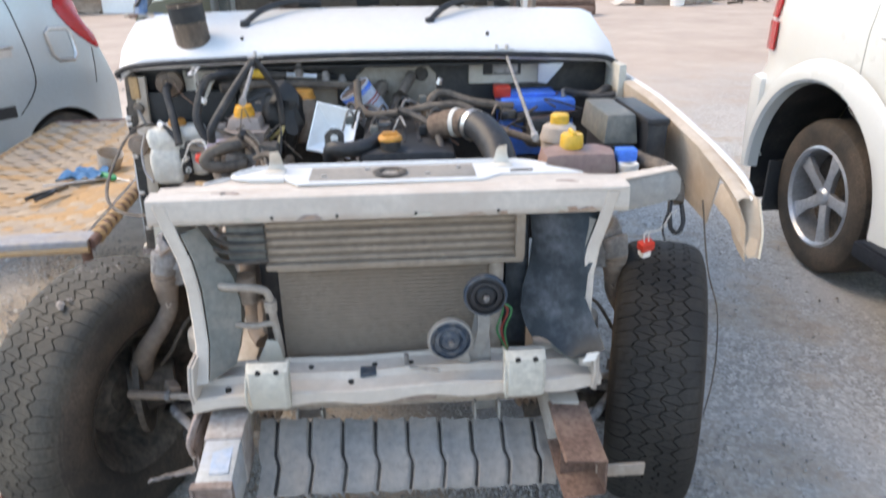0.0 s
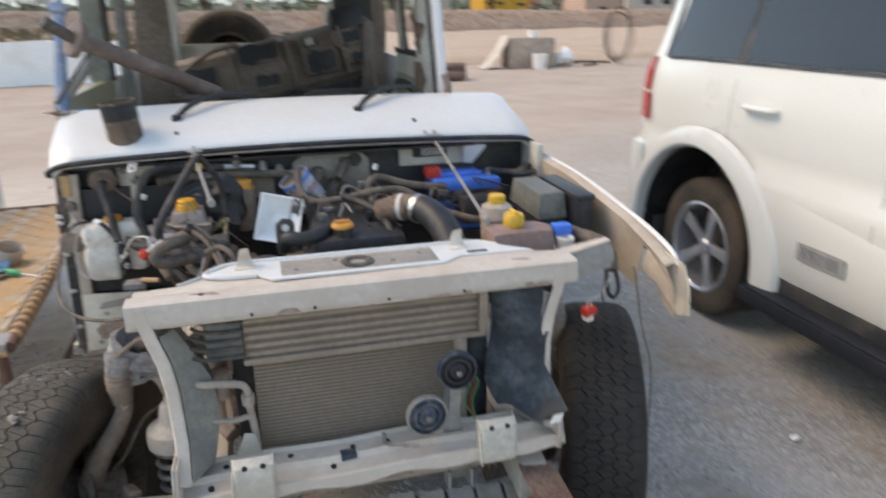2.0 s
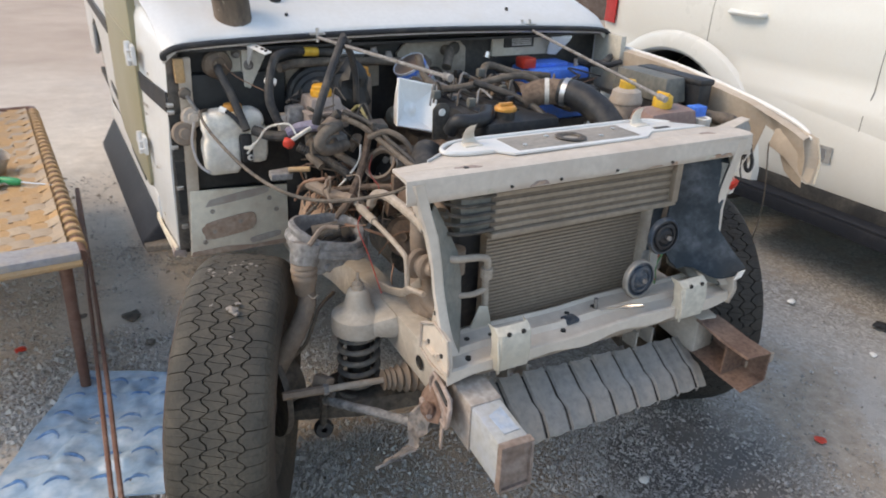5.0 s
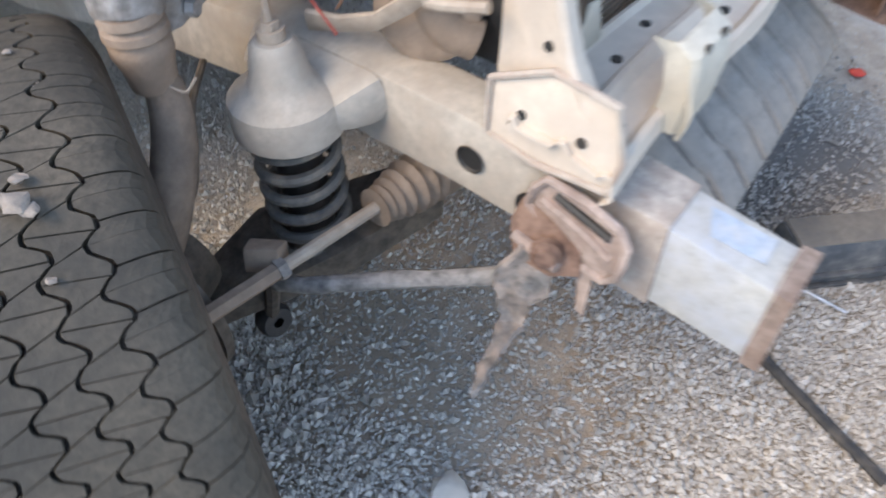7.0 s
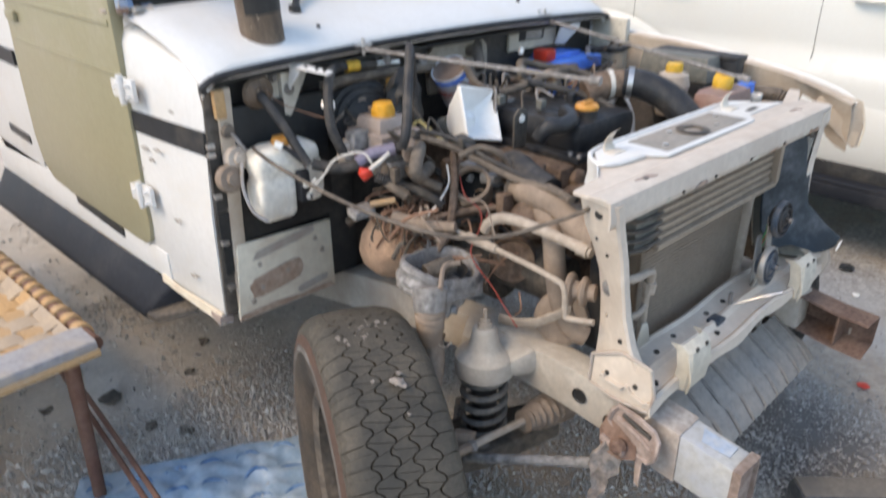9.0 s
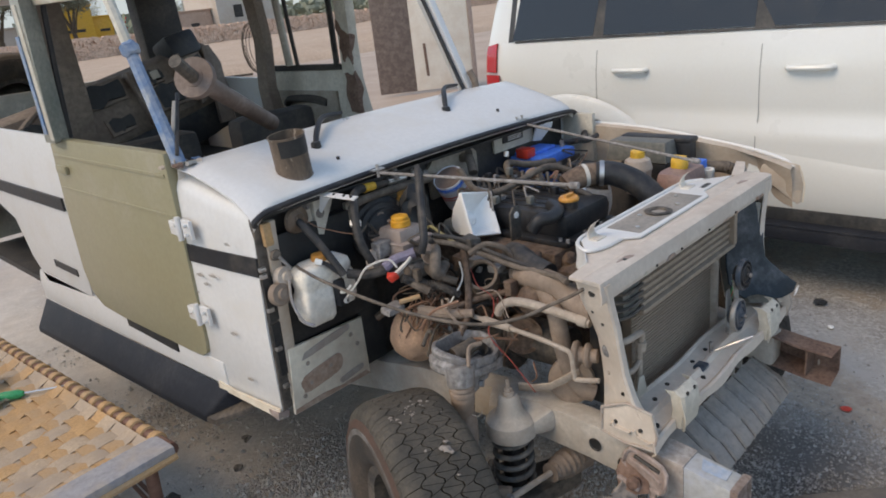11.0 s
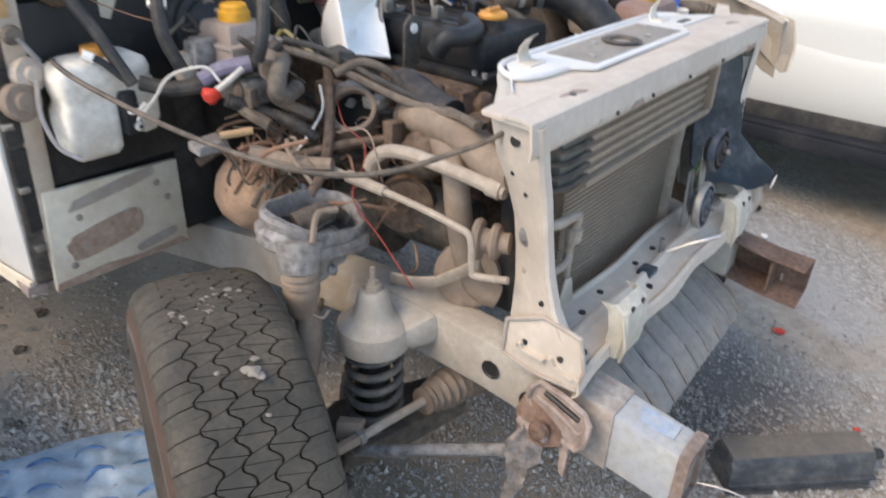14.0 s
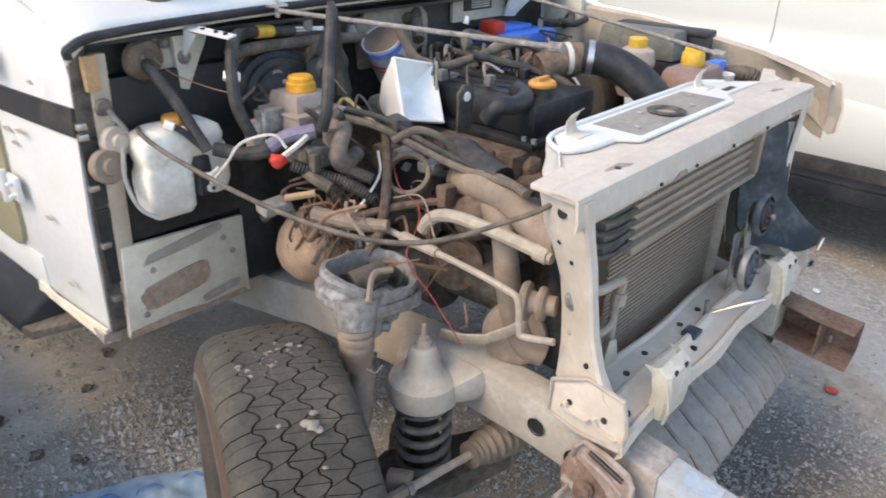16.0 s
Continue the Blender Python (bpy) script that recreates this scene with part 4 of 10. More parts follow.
for dx in (-0.006, 0.006):
    part("lead", tube(B(), [(dx, 0.0, 0.017), (dx + 0.008, 0.01, 0.035), (dx + 0.05, 0.012, 0.030), (dx + 0.075, 0.01, 0.075)], 0.0016, 5), white_wire, marker)


# ---- radiator support, coolers and horns ----
support = part("radiator_support", plate(B(), [(-0.482, -0.158, 1.030), (0.49, -0.165, 1.034), (0.492, -0.085, 1.037), (0.43, -0.078, 1.037), (0.34, -0.005, 1.037),
               (0.315, 0.028, 1.037), (-0.275, 0.03, 1.035), (-0.305, 0.0, 1.035), (-0.39, -0.068, 1.035), (-0.478, -0.075, 1.033)], (0, 0, 0.008)), support_top, suv,
               "dusty cream pressed-steel radiator support panel", bevel=0.002)
# front lip
bm = B()
loft(bm, [[(x, -0.164, 0.992), (x, -0.166, 1.005), (x, -0.162, 1.041), (x, -0.15, 1.0445), (x, -0.115, 1.0445)] for x in np.linspace(-0.486, 0.494, 50)], thick=(0, 0.004, -0.004))
part("front_lip", bm, support_top, support, "dented front lip", sharp=50)
for x in (-0.24, -0.11, 0.05, 0.22):
    part("lip_hole", cyl(B(), (x, -0.169, 1.0), (x, -0.1655, 1.0), 0.0035, seg=8), black_paint, support)
# raised white tray round a bare plate
bm = plate(B(), [(-0.335, -0.028, 1.043), (-0.30, -0.056, 1.043), (-0.225, -0.06, 1.043), (-0.192, -0.098, 1.043), (0.195, -0.098, 1.043), (0.24, -0.064, 1.043), (0.42, -0.07, 1.043), (0.35, -0.01, 1.043), (0.29, 0.026, 1.043), (-0.275, 0.026, 1.043)], (0, 0, 0.006))
part("tray", bm, white_paint, support, "white painted tray on the support", bevel=0.0025)
bm = tube(B(), [(-0.225, -0.06, 1.046), (-0.30, -0.054, 1.047), (-0.337, -0.028, 1.048), (-0.278, 0.026, 1.049), (-0.10, 0.029, 1.05), (0.15, 0.029, 1.05), (0.29, 0.027, 1.049), (0.35, -0.01, 1.047)], 0.0055, 8, 5)
part("tray_rim", bm, white_paint, support, "white raised rim")
rim_line = [(-0.392, -0.070), (-0.335, -0.028), (-0.276, 0.029), (-0.10, 0.032), (0.15, 0.032), (0.292, 0.030), (0.352, -0.008)]
bm = loft(B(), [[(x, y + q, z) for q, z in ((0.003, 1.047), (0.007, 1.03), (0.004, 1.012), (0.010, 0.985))] for x, y, _ in curve_points([(x, y, 0) for x, y in rim_line], 6)], thick=(0, -0.003, 0))
part("tray_wall", crumple(bm, 0.003, 30), white_paint, support, "white pressed wall below the tray's rim", sharp=60)
part("tray_plate", box(B(), (-0.172, -0.085, 1.045), (0.185, 0.013, 1.0502)), tray_dust, support, "bare dusty plate on the tray", bevel=0.002)
bm = lathe(B(), [(0.020, 0), (0.034, 0.001), (0.038, 0.004), (0.030, 0.007), (0.022, 0.005), (0.018, -0.004), (0.0, -0.004)], Matrix.Translation((0.0, -0.045, 1.0500)), 24)
part("latch_hole", bm, dark_metal, support, "dark latch hole")
for x, y in ((-0.14, -0.06), (-0.05, -0.015), (0.08, -0.06), (0.15, -0.02)):
    part("tray_bolt", cyl(B(), (x, y, 1.049), (x, y, 1.0535), 0.006, seg=6), bright_metal, support)
part("slot", box(B(), (0.262, -0.055, 1.047), (0.312, -0.04, 1.0496)), black_paint, support)
for x in (-0.25, 0.25):
    bm = B()
    loft(bm, [[(x - 0.021, 0.0, 1.048), (x + 0.021, 0.0, 1.048)], [(x - 0.016, 0.008, 1.060), (x + 0.016, 0.008, 1.060)], [(x - 0.013, 0.007, 1.074), (x + 0.013, 0.007, 1.074)], [(x - 0.011, -0.002, 1.088), (x + 0.011, -0.002, 1.090)], [(x - 0.007, -0.012, 1.095), (x + 0.010, -0.012, 1.097)]], thick=(0, 0.0025, -0.001))
    box(bm, (x - 0.022, -0.022, 1.047), (x + 0.022, 0.004, 1.0515))
    part("catch_bracket", bm, cream_paint, support, "bent cream bonnet catch bracket", bevel=0.001)
for x, y, w in ((-0.335, -0.138, 0.034), (0.37, -0.125, 0.026)):
    bm = B()
    plate(bm, [(x - w, y - 0.015, 1.0395), (x + w, y - 0.005, 1.0445), (x + w * 0.5, y + 0.012, 1.0445), (x - w * 0.8, y + 0.01, 1.0445)], (0, 0, 0.001))
    part("rust_patch", bm, pink_rust, support, "rust showing through the paint")


part("patch_hole", cyl(B(), (-0.338, -0.137, 1.043), (-0.338, -0.137, 1.0462), 0.0055, seg=12), black_paint, support)
rnd = random.Random(33)
for k in range(11):
    x, w = rnd.uniform(-0.46, 0.46), rnd.uniform(0.008, 0.03)
    bm = plate(B(), [(x - w, -0.1665, 0.9925), (x + w, -0.1665, 0.9925), (x + w * 0.6, -0.1675, 0.998 + rnd.uniform(0, 0.006)), (x - w * 0.3, -0.1675, 0.997 + rnd.uniform(0, 0.007))], (0, 0.0015, 0))
    part("lip_wear", crumple(bm, 0.001, 60), rnd.choice((pink_rust, plate_rust, trim_cream)), support, "worn edge of the lip")


def post(s):
    """One upright of the radiator support: side plate, front flange, inner return and foot."""
    st = ((1.032, 0.474, 0.456, -0.164, -0.075), (0.97, 0.458, 0.440, -0.164, -0.080), (0.91, 0.440, 0.408, -0.165, -0.082), (0.85, 0.431, 0.380, -0.168, -0.082), (0.79, 0.428, 0.371, -0.176, -0.085),
          (0.73, 0.424, 0.374, -0.192, -0.092), (0.69, 0.424, 0.382, -0.215, -0.096), (0.665, 0.422, 0.388, -0.24, -0.098))
    bm = B()
    rows = [[(s * (xb - 0.028), yb + 0.012, z), (s * xb, yb, z), (s * ((xf + xb) / 2 + 0.004), (yf + yb) / 2, z), (s * xf, yf, z), (s * (xf - 0.004), yf - 0.005, z), (s * (xf - 0.024), yf - 0.003, z)] for z, xf, xb, yf, yb in st]
    loft(bm, rows, thick=(-s * 0.004, 0.003, 0))
    p = part("support_post", bm, support_paint, suv, "cream pressed-steel support upright", sharp=30)

    # a separate, darker sheet over the post's inner side
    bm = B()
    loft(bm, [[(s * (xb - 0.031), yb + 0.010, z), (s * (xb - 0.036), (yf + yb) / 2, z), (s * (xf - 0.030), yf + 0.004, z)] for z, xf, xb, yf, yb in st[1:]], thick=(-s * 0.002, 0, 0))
    part("post_lining", bm, lining_green, p, "dark grey-green inner face", sharp=30)
    for z in (0.93, 0.86, 0.80):
        part("lining_bolt", lathe(B(), [(0, 0.006), (0.006, 0.006), (0.007, 0.002), (0.011, 0.0)], frame_at((s * 0.36, -0.10, z), (-s * 0.5, -1, 0)), 10), cast_metal, p)

    def on_plate(z, q):
        i = [float(np.interp(-z, [-t_[0] for t_ in st], [t_[c_] for t_ in st])) for c_ in (1, 2, 3, 4)]
        return V(s * (i[1] + (i[0] - i[1]) * q + 0.003), i[3] + (i[2] - i[3]) * q, z)

    for z, q, r in ((1.004, 0.55, 0.009), (0.945, 0.35, 0.004), (0.915, 0.6, 0.004), (0.734, 0.78, 0.005)):
        c = on_plate(z, q)
        part("post_hole", cyl(B(), c - V(s * 0.006, 0, 0), c + V(s * 0.0016, 0.0005, 0), r, seg=12), black_paint, p)
    part("post_bolt", lathe(B(), [(0, 0.007), (0.008, 0.006), (0.009, 0.003), (0.015, 0.002), (0.016, 0)], frame_at(on_plate(0.828, 0.4), (s, 0.4, 0)), 14), cast_metal, p)
    # foot: a shallow box with a rolled edge
    out = [(0.416, -0.110, 0.680), (0.420, -0.180, 0.716), (0.424, -0.248, 0.708), (0.426, -0.262, 0.655), (0.424, -0.252, 0.612), (0.421, -0.17, 0.604), (0.416, -0.107, 0.612)]
    bm = plate(B(), [(s * a_, b_, c_) for a_, b_, c_ in out], (-s * 0.006, 0, 0))
    f = part("foot_plate", bm, support_paint, p, "cream foot plate", bevel=0.001)
    bm = tube(B(), [(s * (a_ + 0.002), b_, c_) for a_, b_, c_ in (*out, out[0])], 0.0038, 7, 1)
    part("foot_rim", bm, band_paint, f, "rolled rim with pinkish wear")
    for y, z, x in ((-0.148, 0.652, 0.4205), (-0.217, 0.654, 0.4255)):
        part("foot_hole", cyl(B(), (s * 0.41, y, z), (s * x, y, z), 0.0055, seg=12), black_paint, f)
    return p


for s in (-1, 1):
    post(s)

# lower member
bm = B()
prof = [(-0.134, 0.640), (-0.137, 0.652), (-0.142, 0.653), (-0.146, 0.644), (-0.186, 0.641), (-0.193, 0.650), (-0.200, 0.650), (-0.208, 0.638), (-0.238, 0.630), (-0.246, 0.637), (-0.253, 0.634), (-0.256, 0.610), (-0.246, 0.602)]
loft(bm, [[(x, y + 0.004 * math.sin(17 * x), z + 0.02 * (x + 0.42) / 0.85 * 0.5 + (0.005 * math.sin(31 * x) if z < 0.62 else 0)) for y, z in prof] for x in np.linspace(-0.43, 0.44, 60)], thick=(0, 0.003, -0.004))
lower = part("lower_member", bm, support_paint, suv, "dented cream lower member of the radiator support", sharp=30)
for x, y, z in ((-0.33, -0.165, 0.0), (-0.27, -0.172, 0.0), (-0.19, -0.165, 0.0), (-0.05, -0.168, 0.0), (0.03, -0.168, 0.0), (-0.36, -0.225, -0.006), (-0.10, -0.222, -0.006)):
    part("member_hole", cyl(B(), (x, y, 0.630), (x, y, 0.6445 + z + 0.01 * (x + 0.42) / 0.85), 0.0065, seg=12), black_paint, lower)
for x, zt in ((-0.268, 0.712), (0.270, 0.714)):
    bm = B()
    loft(bm, [[(x - 0.044, y + 0.022, z), (x - 0.043, y, z), (x - 0.036, y - 0.006, z), (x + 0.036, y - 0.006, z), (x + 0.043, y, z), (x + 0.044, y + 0.022, z)] for y, z in ((-0.245, zt), (-0.262, zt - 0.012), (-0.268, zt - 0.05), (-0.262, zt - 0.100))], thick=(0, 0.004, 0.0))
    brk = part("bumper_bracket", bm, trim_cream, lower, "cream bumper bracket", sharp=40)
    for dx in (-0.017, 0.02):
        part("bracket_hole", cyl(B(), (x + dx, -0.2688, zt - 0.012), (x + dx, -0.2655, zt - 0.012), 0.006, seg=10), black_paint, brk)
    part("bracket_wire", tube(B(), [(x - 0.042, -0.262, zt - 0.02), (x - 0.045, -0.275, zt - 0.07), (x - 0.04, -0.268, zt - 0.105)], 0.003, 6), trim_cream, brk)
# a thin spanner lying in the lower member
tagged(part("spanner", tube(B(), [(0.028, -0.196, 0.652), (0.048, -0.225, 0.668), (0.066, -0.250, 0.680), (0.088, -0.278, 0.693)], [0.0032, 0.0028, 0.0055, 0.0042], 8, 3), bright_metal), "thin chromed spanner lying on the lower cross member", "tool")
part("member_stud", cyl(B(), (0.022, -0.190, 0.645), (0.020, -0.188, 0.682), 0.0055, 0.005, 10), cast_metal, lower)
part("blue_clip", crumple(box(B(), (-0.080, -0.214, 0.643), (-0.046, -0.184, 0.655)), 0.006, 40), horn_blue, lower, bevel=0.003)

# intercooler
inter = part("intercooler", box(B(), (-0.265, -0.130, 0.885), (0.275, -0.085, 1.0)), cooler_core, suv, "dusty aluminium intercooler with horizontal tubes")
for k in range(6):
    z = 0.893 + k * 0.0195
    bm = B()
    for i in range(2):
        box(bm, (-0.262, -0.134 + i * 0.004, z - 0.005 + i * 0.001), (0.268, -0.12, z + 0.005 - i * 0.001))
    part("cooler_tube", bm, fin_metal, inter, bevel=0.0015)
part("top_bar", box(B(), (-0.27, -0.145, 0.995), (0.275, -0.1, 1.022)), fin_metal, inter, "dusty top bar", bevel=0.003)
part("end_bar", box(B(), (0.262, -0.148, 0.882), (0.282, -0.10, 1.0)), fin_metal, inter, bevel=0.003)
part("bottom_bar", box(B(), (-0.268, -0.145, 0.872), (0.28, -0.10, 0.885)), fin_metal, inter, bevel=0.003)
bm = box(B(), (-0.345, -0.135, 0.885), (-0.265, -0.085, 0.995))
tank = part("end_tank", bm, fuse_grey, inter, "dark cast end tank", bevel=0.012)
for k in range(5):
    part("tank_rib", tube(B(), [(-0.40 + 0.01 * k, -0.11, 0.90 + 0.02 * k), (-0.34, -0.14, 0.895 + 0.021 * k), (-0.262, -0.14, 0.895 + 0.02 * k)], 0.0045, 6), dark_metal, tank)

# condenser and its side tubes
cond = part("condenser", box(B(), (-0.252, -0.098, 0.60), (0.212, -0.072, 0.878)), cond_core, suv, "dusty grey-brown air-conditioning condenser")
for k in range(29):
    z = 0.605 + k * 0.0094
    part("fin_tube", box(B(), (-0.252, -0.1015, z), (0.212, -0.096, z + 0.0048)), cond_fin, cond)
part("receiver", tube(B(), [(0.225, -0.10, 0.62), (0.228, -0.10, 0.87)], 0.017, 14, 1), tan_pipe, cond, "tan upright receiver tube")
bm = tube(B(), [(-0.385, -0.12, 0.845), (-0.36, -0.145, 0.842), (-0.30, -0.145, 0.835), (-0.272, -0.14, 0.82), (-0.268, -0.13, 0.77), (-0.262, -0.125, 0.70), (-0.26, -0.12, 0.65)], 0.0085, 10)
cyl(bm, (-0.269, -0.136, 0.80), (-0.269, -0.134, 0.775), 0.014, seg=10)
part("side_pipe", bm, tan_pipe, cond, "bent aluminium pipe")
part("side_pipe", tube(B(), [(-0.39, -0.115, 0.765), (-0.36, -0.14, 0.752), (-0.31, -0.14, 0.742), (-0.268, -0.13, 0.742)], 0.007, 8), tan_pipe, cond, "bent aluminium pipe")
part("side_tank", tube(B(), [(-0.33, -0.09, 0.78), (-0.33, -0.09, 0.84)], 0.026, 14, 1), tan_dust, cond, "dusty brown canister")
bm = plate(B(), [(-0.31, -0.142, 0.65), (-0.25, -0.142, 0.65), (-0.262, -0.14, 0.70), (-0.285, -0.14, 0.705)], (0, 0.004, 0))
part("foot_tab", bm, trim_cream, cond, bevel=0.002)
# radiator core behind
part("radiator", box(B(), (-0.30, -0.055, 0.60), (0.31, -0.005, 1.02)), black_plastic, suv, "dark radiator behind the coolers", bevel=0.004)

# horns
def horn(c, ro, face, mat, bracket_to):
    m = frame_at(c, face)
    h = part("horn", lathe(B(), [(0, -0.02), (ro * 0.55, -0.02), (ro * 0.6, -0.006), (ro, -0.004), (ro * 1.02, 0.002), (ro, 0.008), (ro * 0.86, 0.009), (ro * 0.84, 0.004), (ro * 0.74, 0.005), (ro * 0.7, 0.011),
                               (ro * 0.55, 0.012), (ro * 0.5, 0.007), (ro * 0.38, 0.012), (ro * 0.18, 0.013), (ro * 0.16, 0.02), (0, 0.021)], m, 36), mat, suv, "round disc horn")
    part("horn_rim", lathe(B(), [(ro * 0.92, 0.009), (ro * 1.0, 0.0085), (ro * 1.045, 0.003), (ro * 1.03, -0.004), (ro * 0.98, -0.006)], m, 36), horn_steel if ro > 0.046 else horn_blue, h, "dusty horn rim")
    part("horn_bolt", lathe(B(), [(0, 0.026), (0.006, 0.026), (0.007, 0.019)], m, 6), cast_metal, h)
    bm = loft(B(), [[Vector(p) + Vector((d, 0, 0)) for d in (-0.013, 0.013)] for p in ((c[0], c[1] + 0.022, c[2]), bracket_to[0], bracket_to[1])], thick=(0, 0.004, 0))
    part("horn_bracket", bm, grey_primer, h, "steel strap bracket")
    return h


horn((0.114, -0.222, 0.734), 0.047, (0.05, -1, 0.06), horn_blue, ((0.14, -0.20, 0.69), (0.15, -0.19, 0.652)))
horn((0.190, -0.205, 0.827), 0.045, (0.0, -1, 0.05), black_plastic, ((0.19, -0.19, 0.74), (0.18, -0.17, 0.652)))
part("bracket_plate", plate(B(), [(0.15, -0.178, 0.650), (0.21, -0.178, 0.650), (0.20, -0.165, 0.77), (0.175, -0.165, 0.77)], (0, 0.004, 0)), grey_primer, suv, bevel=0.002)
for k, (mat, dx) in enumerate(((green_wire, 0), (red_wire, 0.01), (green_wire, 0.018))):
    part("horn_wire", tube(B(), [(0.19, -0.175, 0.80), (0.235 + dx, -0.16, 0.77), (0.225 + dx, -0.15, 0.71), (0.25, -0.15, 0.657 + dx * 0.3)], 0.0025, 5), mat, suv)

# black air shroud to the side of the coolers, bent at its foot
bm = B()
rows = []
for z, x0, x1, y0, y1 in ((1.005, 0.29, 0.455, -0.10, -0.12), (0.95, 0.30, 0.45, -0.11, -0.15), (0.90, 0.305, 0.435, -0.11, -0.165), (0.84, 0.30, 0.415, -0.11, -0.175), (0.79, 0.285, 0.41, -0.12, -0.185), (0.745, 0.28, 0.425, -0.13, -0.23), (0.715, 0.29, 0.435, -0.15, -0.272), (0.70, 0.30, 0.40, -0.17, -0.275)):
    rows.append([(x0 + (x1 - x0) * u, y0 + (y1 - y0) * u ** 1.5 - 0.02 * math.sin(3.1 * u), z + 0.01 * math.sin(7 * u + z * 9)) for u in np.linspace(0, 1, 9)])
loft(bm, rows, thick=(0.0, 0.005, 0))
shroud = part("air_shroud", bm, shroud_plastic, suv, "dusty black plastic air shroud bent at its foot", sharp=50)
part("shroud_side", box(B(), (0.25, -0.09, 0.64), (0.30, -0.045, 0.99)), shroud_plastic, shroud, bevel=0.006)
part("shroud_tag", crumple(plate(B(), [(0.385, -0.284, 0.70), (0.41, -0.284, 0.705), (0.42, -0.286, 0.725), (0.395, -0.284, 0.722)], (0, 0.002, 0)), 0.004, 40), white_plastic, shroud)


# ---- body shell: cowl, side, doors, pillars ----
# cowl panel
bm = B()
nx, rows = 40, []
for y, z, xl, xr in ((0.690, 1.172, -0.802, 0.712), (0.688, 1.190, -0.803, 0.714), (0.70, 1.203, -0.80, 0.712), (0.76, 1.232, -0.805, 0.708), (0.85, 1.264, -0.81, 0.70), (0.94, 1.290, -0.815, 0.70), (1.0, 1.302, -0.82, 0.705), (1.015, 1.298, -0.82, 0.705), (1.02, 1.27, -0.82, 0.705)):
    row = []
    for i in range(nx + 1):
        u = i / nx
        e = min(u, 1 - u) * 2
        drop = (0.032 if y < 0.72 else 0.014) * max(0.0, 1 - e / 0.07) ** 2.2
        row.append((xl + (xr - xl) * u, y - 0.012 * math.sin(math.pi * u) * (y < 0.72), z + 0.022 * math.sin(math.pi * u) * (1.0 - (y - 0.69)) - drop))
    rows.append(row)
loft(bm, rows, thick=(0, 0.004, -0.004))
cowl = part("cowl_panel", bm, white_paint, suv, "white cowl panel below the missing windscreen", sharp=50)
bm = tube(B(), [(-0.80, 0.686, 1.150), (-0.795, 0.682, 1.168), (-0.72, 0.678, 1.186), (-0.40, 0.672, 1.200), (-0.04, 0.668, 1.206), (0.32, 0.672, 1.200), (0.64, 0.678, 1.186), (0.71, 0.684, 1.166)], 0.0085, 8)
part("bonnet_seal", bm, black_plastic, cowl, "black rubber bonnet seal")
for x, y, d in ((-0.444, 0.855, -1), (0.141, 0.855, -1)):
    z = 1.285
    bm = lathe(B(), [(0, 0.03), (0.014, 0.028), (0.017, 0.012), (0.014, 0)], Matrix.Translation((x, y, z - 0.02)), 14)
    tube(bm, [(x, y, z), (x + 0.05, y + 0.05, z + 0.035), (x + 0.13, y + 0.12, z + 0.055), (x + 0.23, y + 0.15, z + 0.05)], [0.009, 0.010, 0.009, 0.006], 8)
    wip = part("wiper_arm", bm, black_plastic, cowl, "black wiper arm")
for x, y, z in ((-0.44, 0.76, 1.237), (0.315, 0.76, 1.24)):
    part("washer_jet", cyl(B(), (x, y, z), (x, y, z + 0.016), 0.0065, 0.005, 8), black_plastic, cowl)
for x in (-0.21, 0.26):
    bm = cyl(B(), (x, 0.985, 1.30), (x, 0.985, 1.32), 0.005, seg=8)
    cyl(bm, (x - 0.015, 0.985, 1.312), (x + 0.015, 0.985, 1.312), 0.004, seg=6)
    part("screen_clip", bm, bright_metal, cowl)
for x, y in ((-0.386, 0.650), (0.335, 0.69), (0.366, 0.69)):
    bm = cyl(B(), (x, y, 1.185), (x, y, 1.225), 0.005, seg=8)
    box(bm, (x - 0.022, y - 0.008, 1.206), (x + 0.022, y + 0.008, 1.211))
    part("bonnet_pin", bm, bright_metal, cowl, "small steel pin")

# torn rear corner of the cowl with flakes of paint and rust lying on it
rnd = random.Random(14)
for k in range(16):
    x, y = -0.79 + rnd.gauss(0, 0.03), 1.0 + rnd.gauss(0, 0.018)
    sc = rnd.uniform(0.006, 0.016)
    bm = box(B(), (x - sc, y - sc * 0.7, 1.296), (x + sc, y + sc * 0.7, 1.300 + sc * 0.5))
    bmesh.ops.subdivide_edges(bm, edges=bm.edges, cuts=2, use_grid_fill=True)
    part("paint_flake", crumple(bm, 0.008, 60), rnd.choice((rust, blue_flaky, grey_primer, torn_paint)), cowl, "flake of rust and old paint")

# bulkhead
bulk = part("bulkhead", box(B(), (-0.775, 0.752, 0.585), (0.70, 0.77, 1.19)), black_paint, suv, "black painted bulkhead", bevel=0.004)
part("bulkhead_shelf", box(B(), (-0.775, 0.692, 1.165), (0.70, 0.752, 1.172)), black_paint, bulk)
# recessed grey plate in the middle and cream plate with a data label
part("heater_plate", crumple(plate(B(), [(-0.09, 0.735, 1.02), (0.14, 0.735, 1.02), (0.152, 0.735, 1.06), (0.15, 0.735, 1.135), (0.12, 0.735, 1.166), (-0.06, 0.735, 1.166), (-0.10, 0.735, 1.13)], (0, 0.017, 0)), 0.004, 16), heater_tan, bulk, "dusty heater plate", bevel=0.005)
part("heater_hole", lathe(B(), [(0, 0.003), (0.018, 0.003), (0.022, 0.0)], frame_at((0.105, 0.7335, 1.135), (0, -1, 0)), 18), dark_metal, bulk)
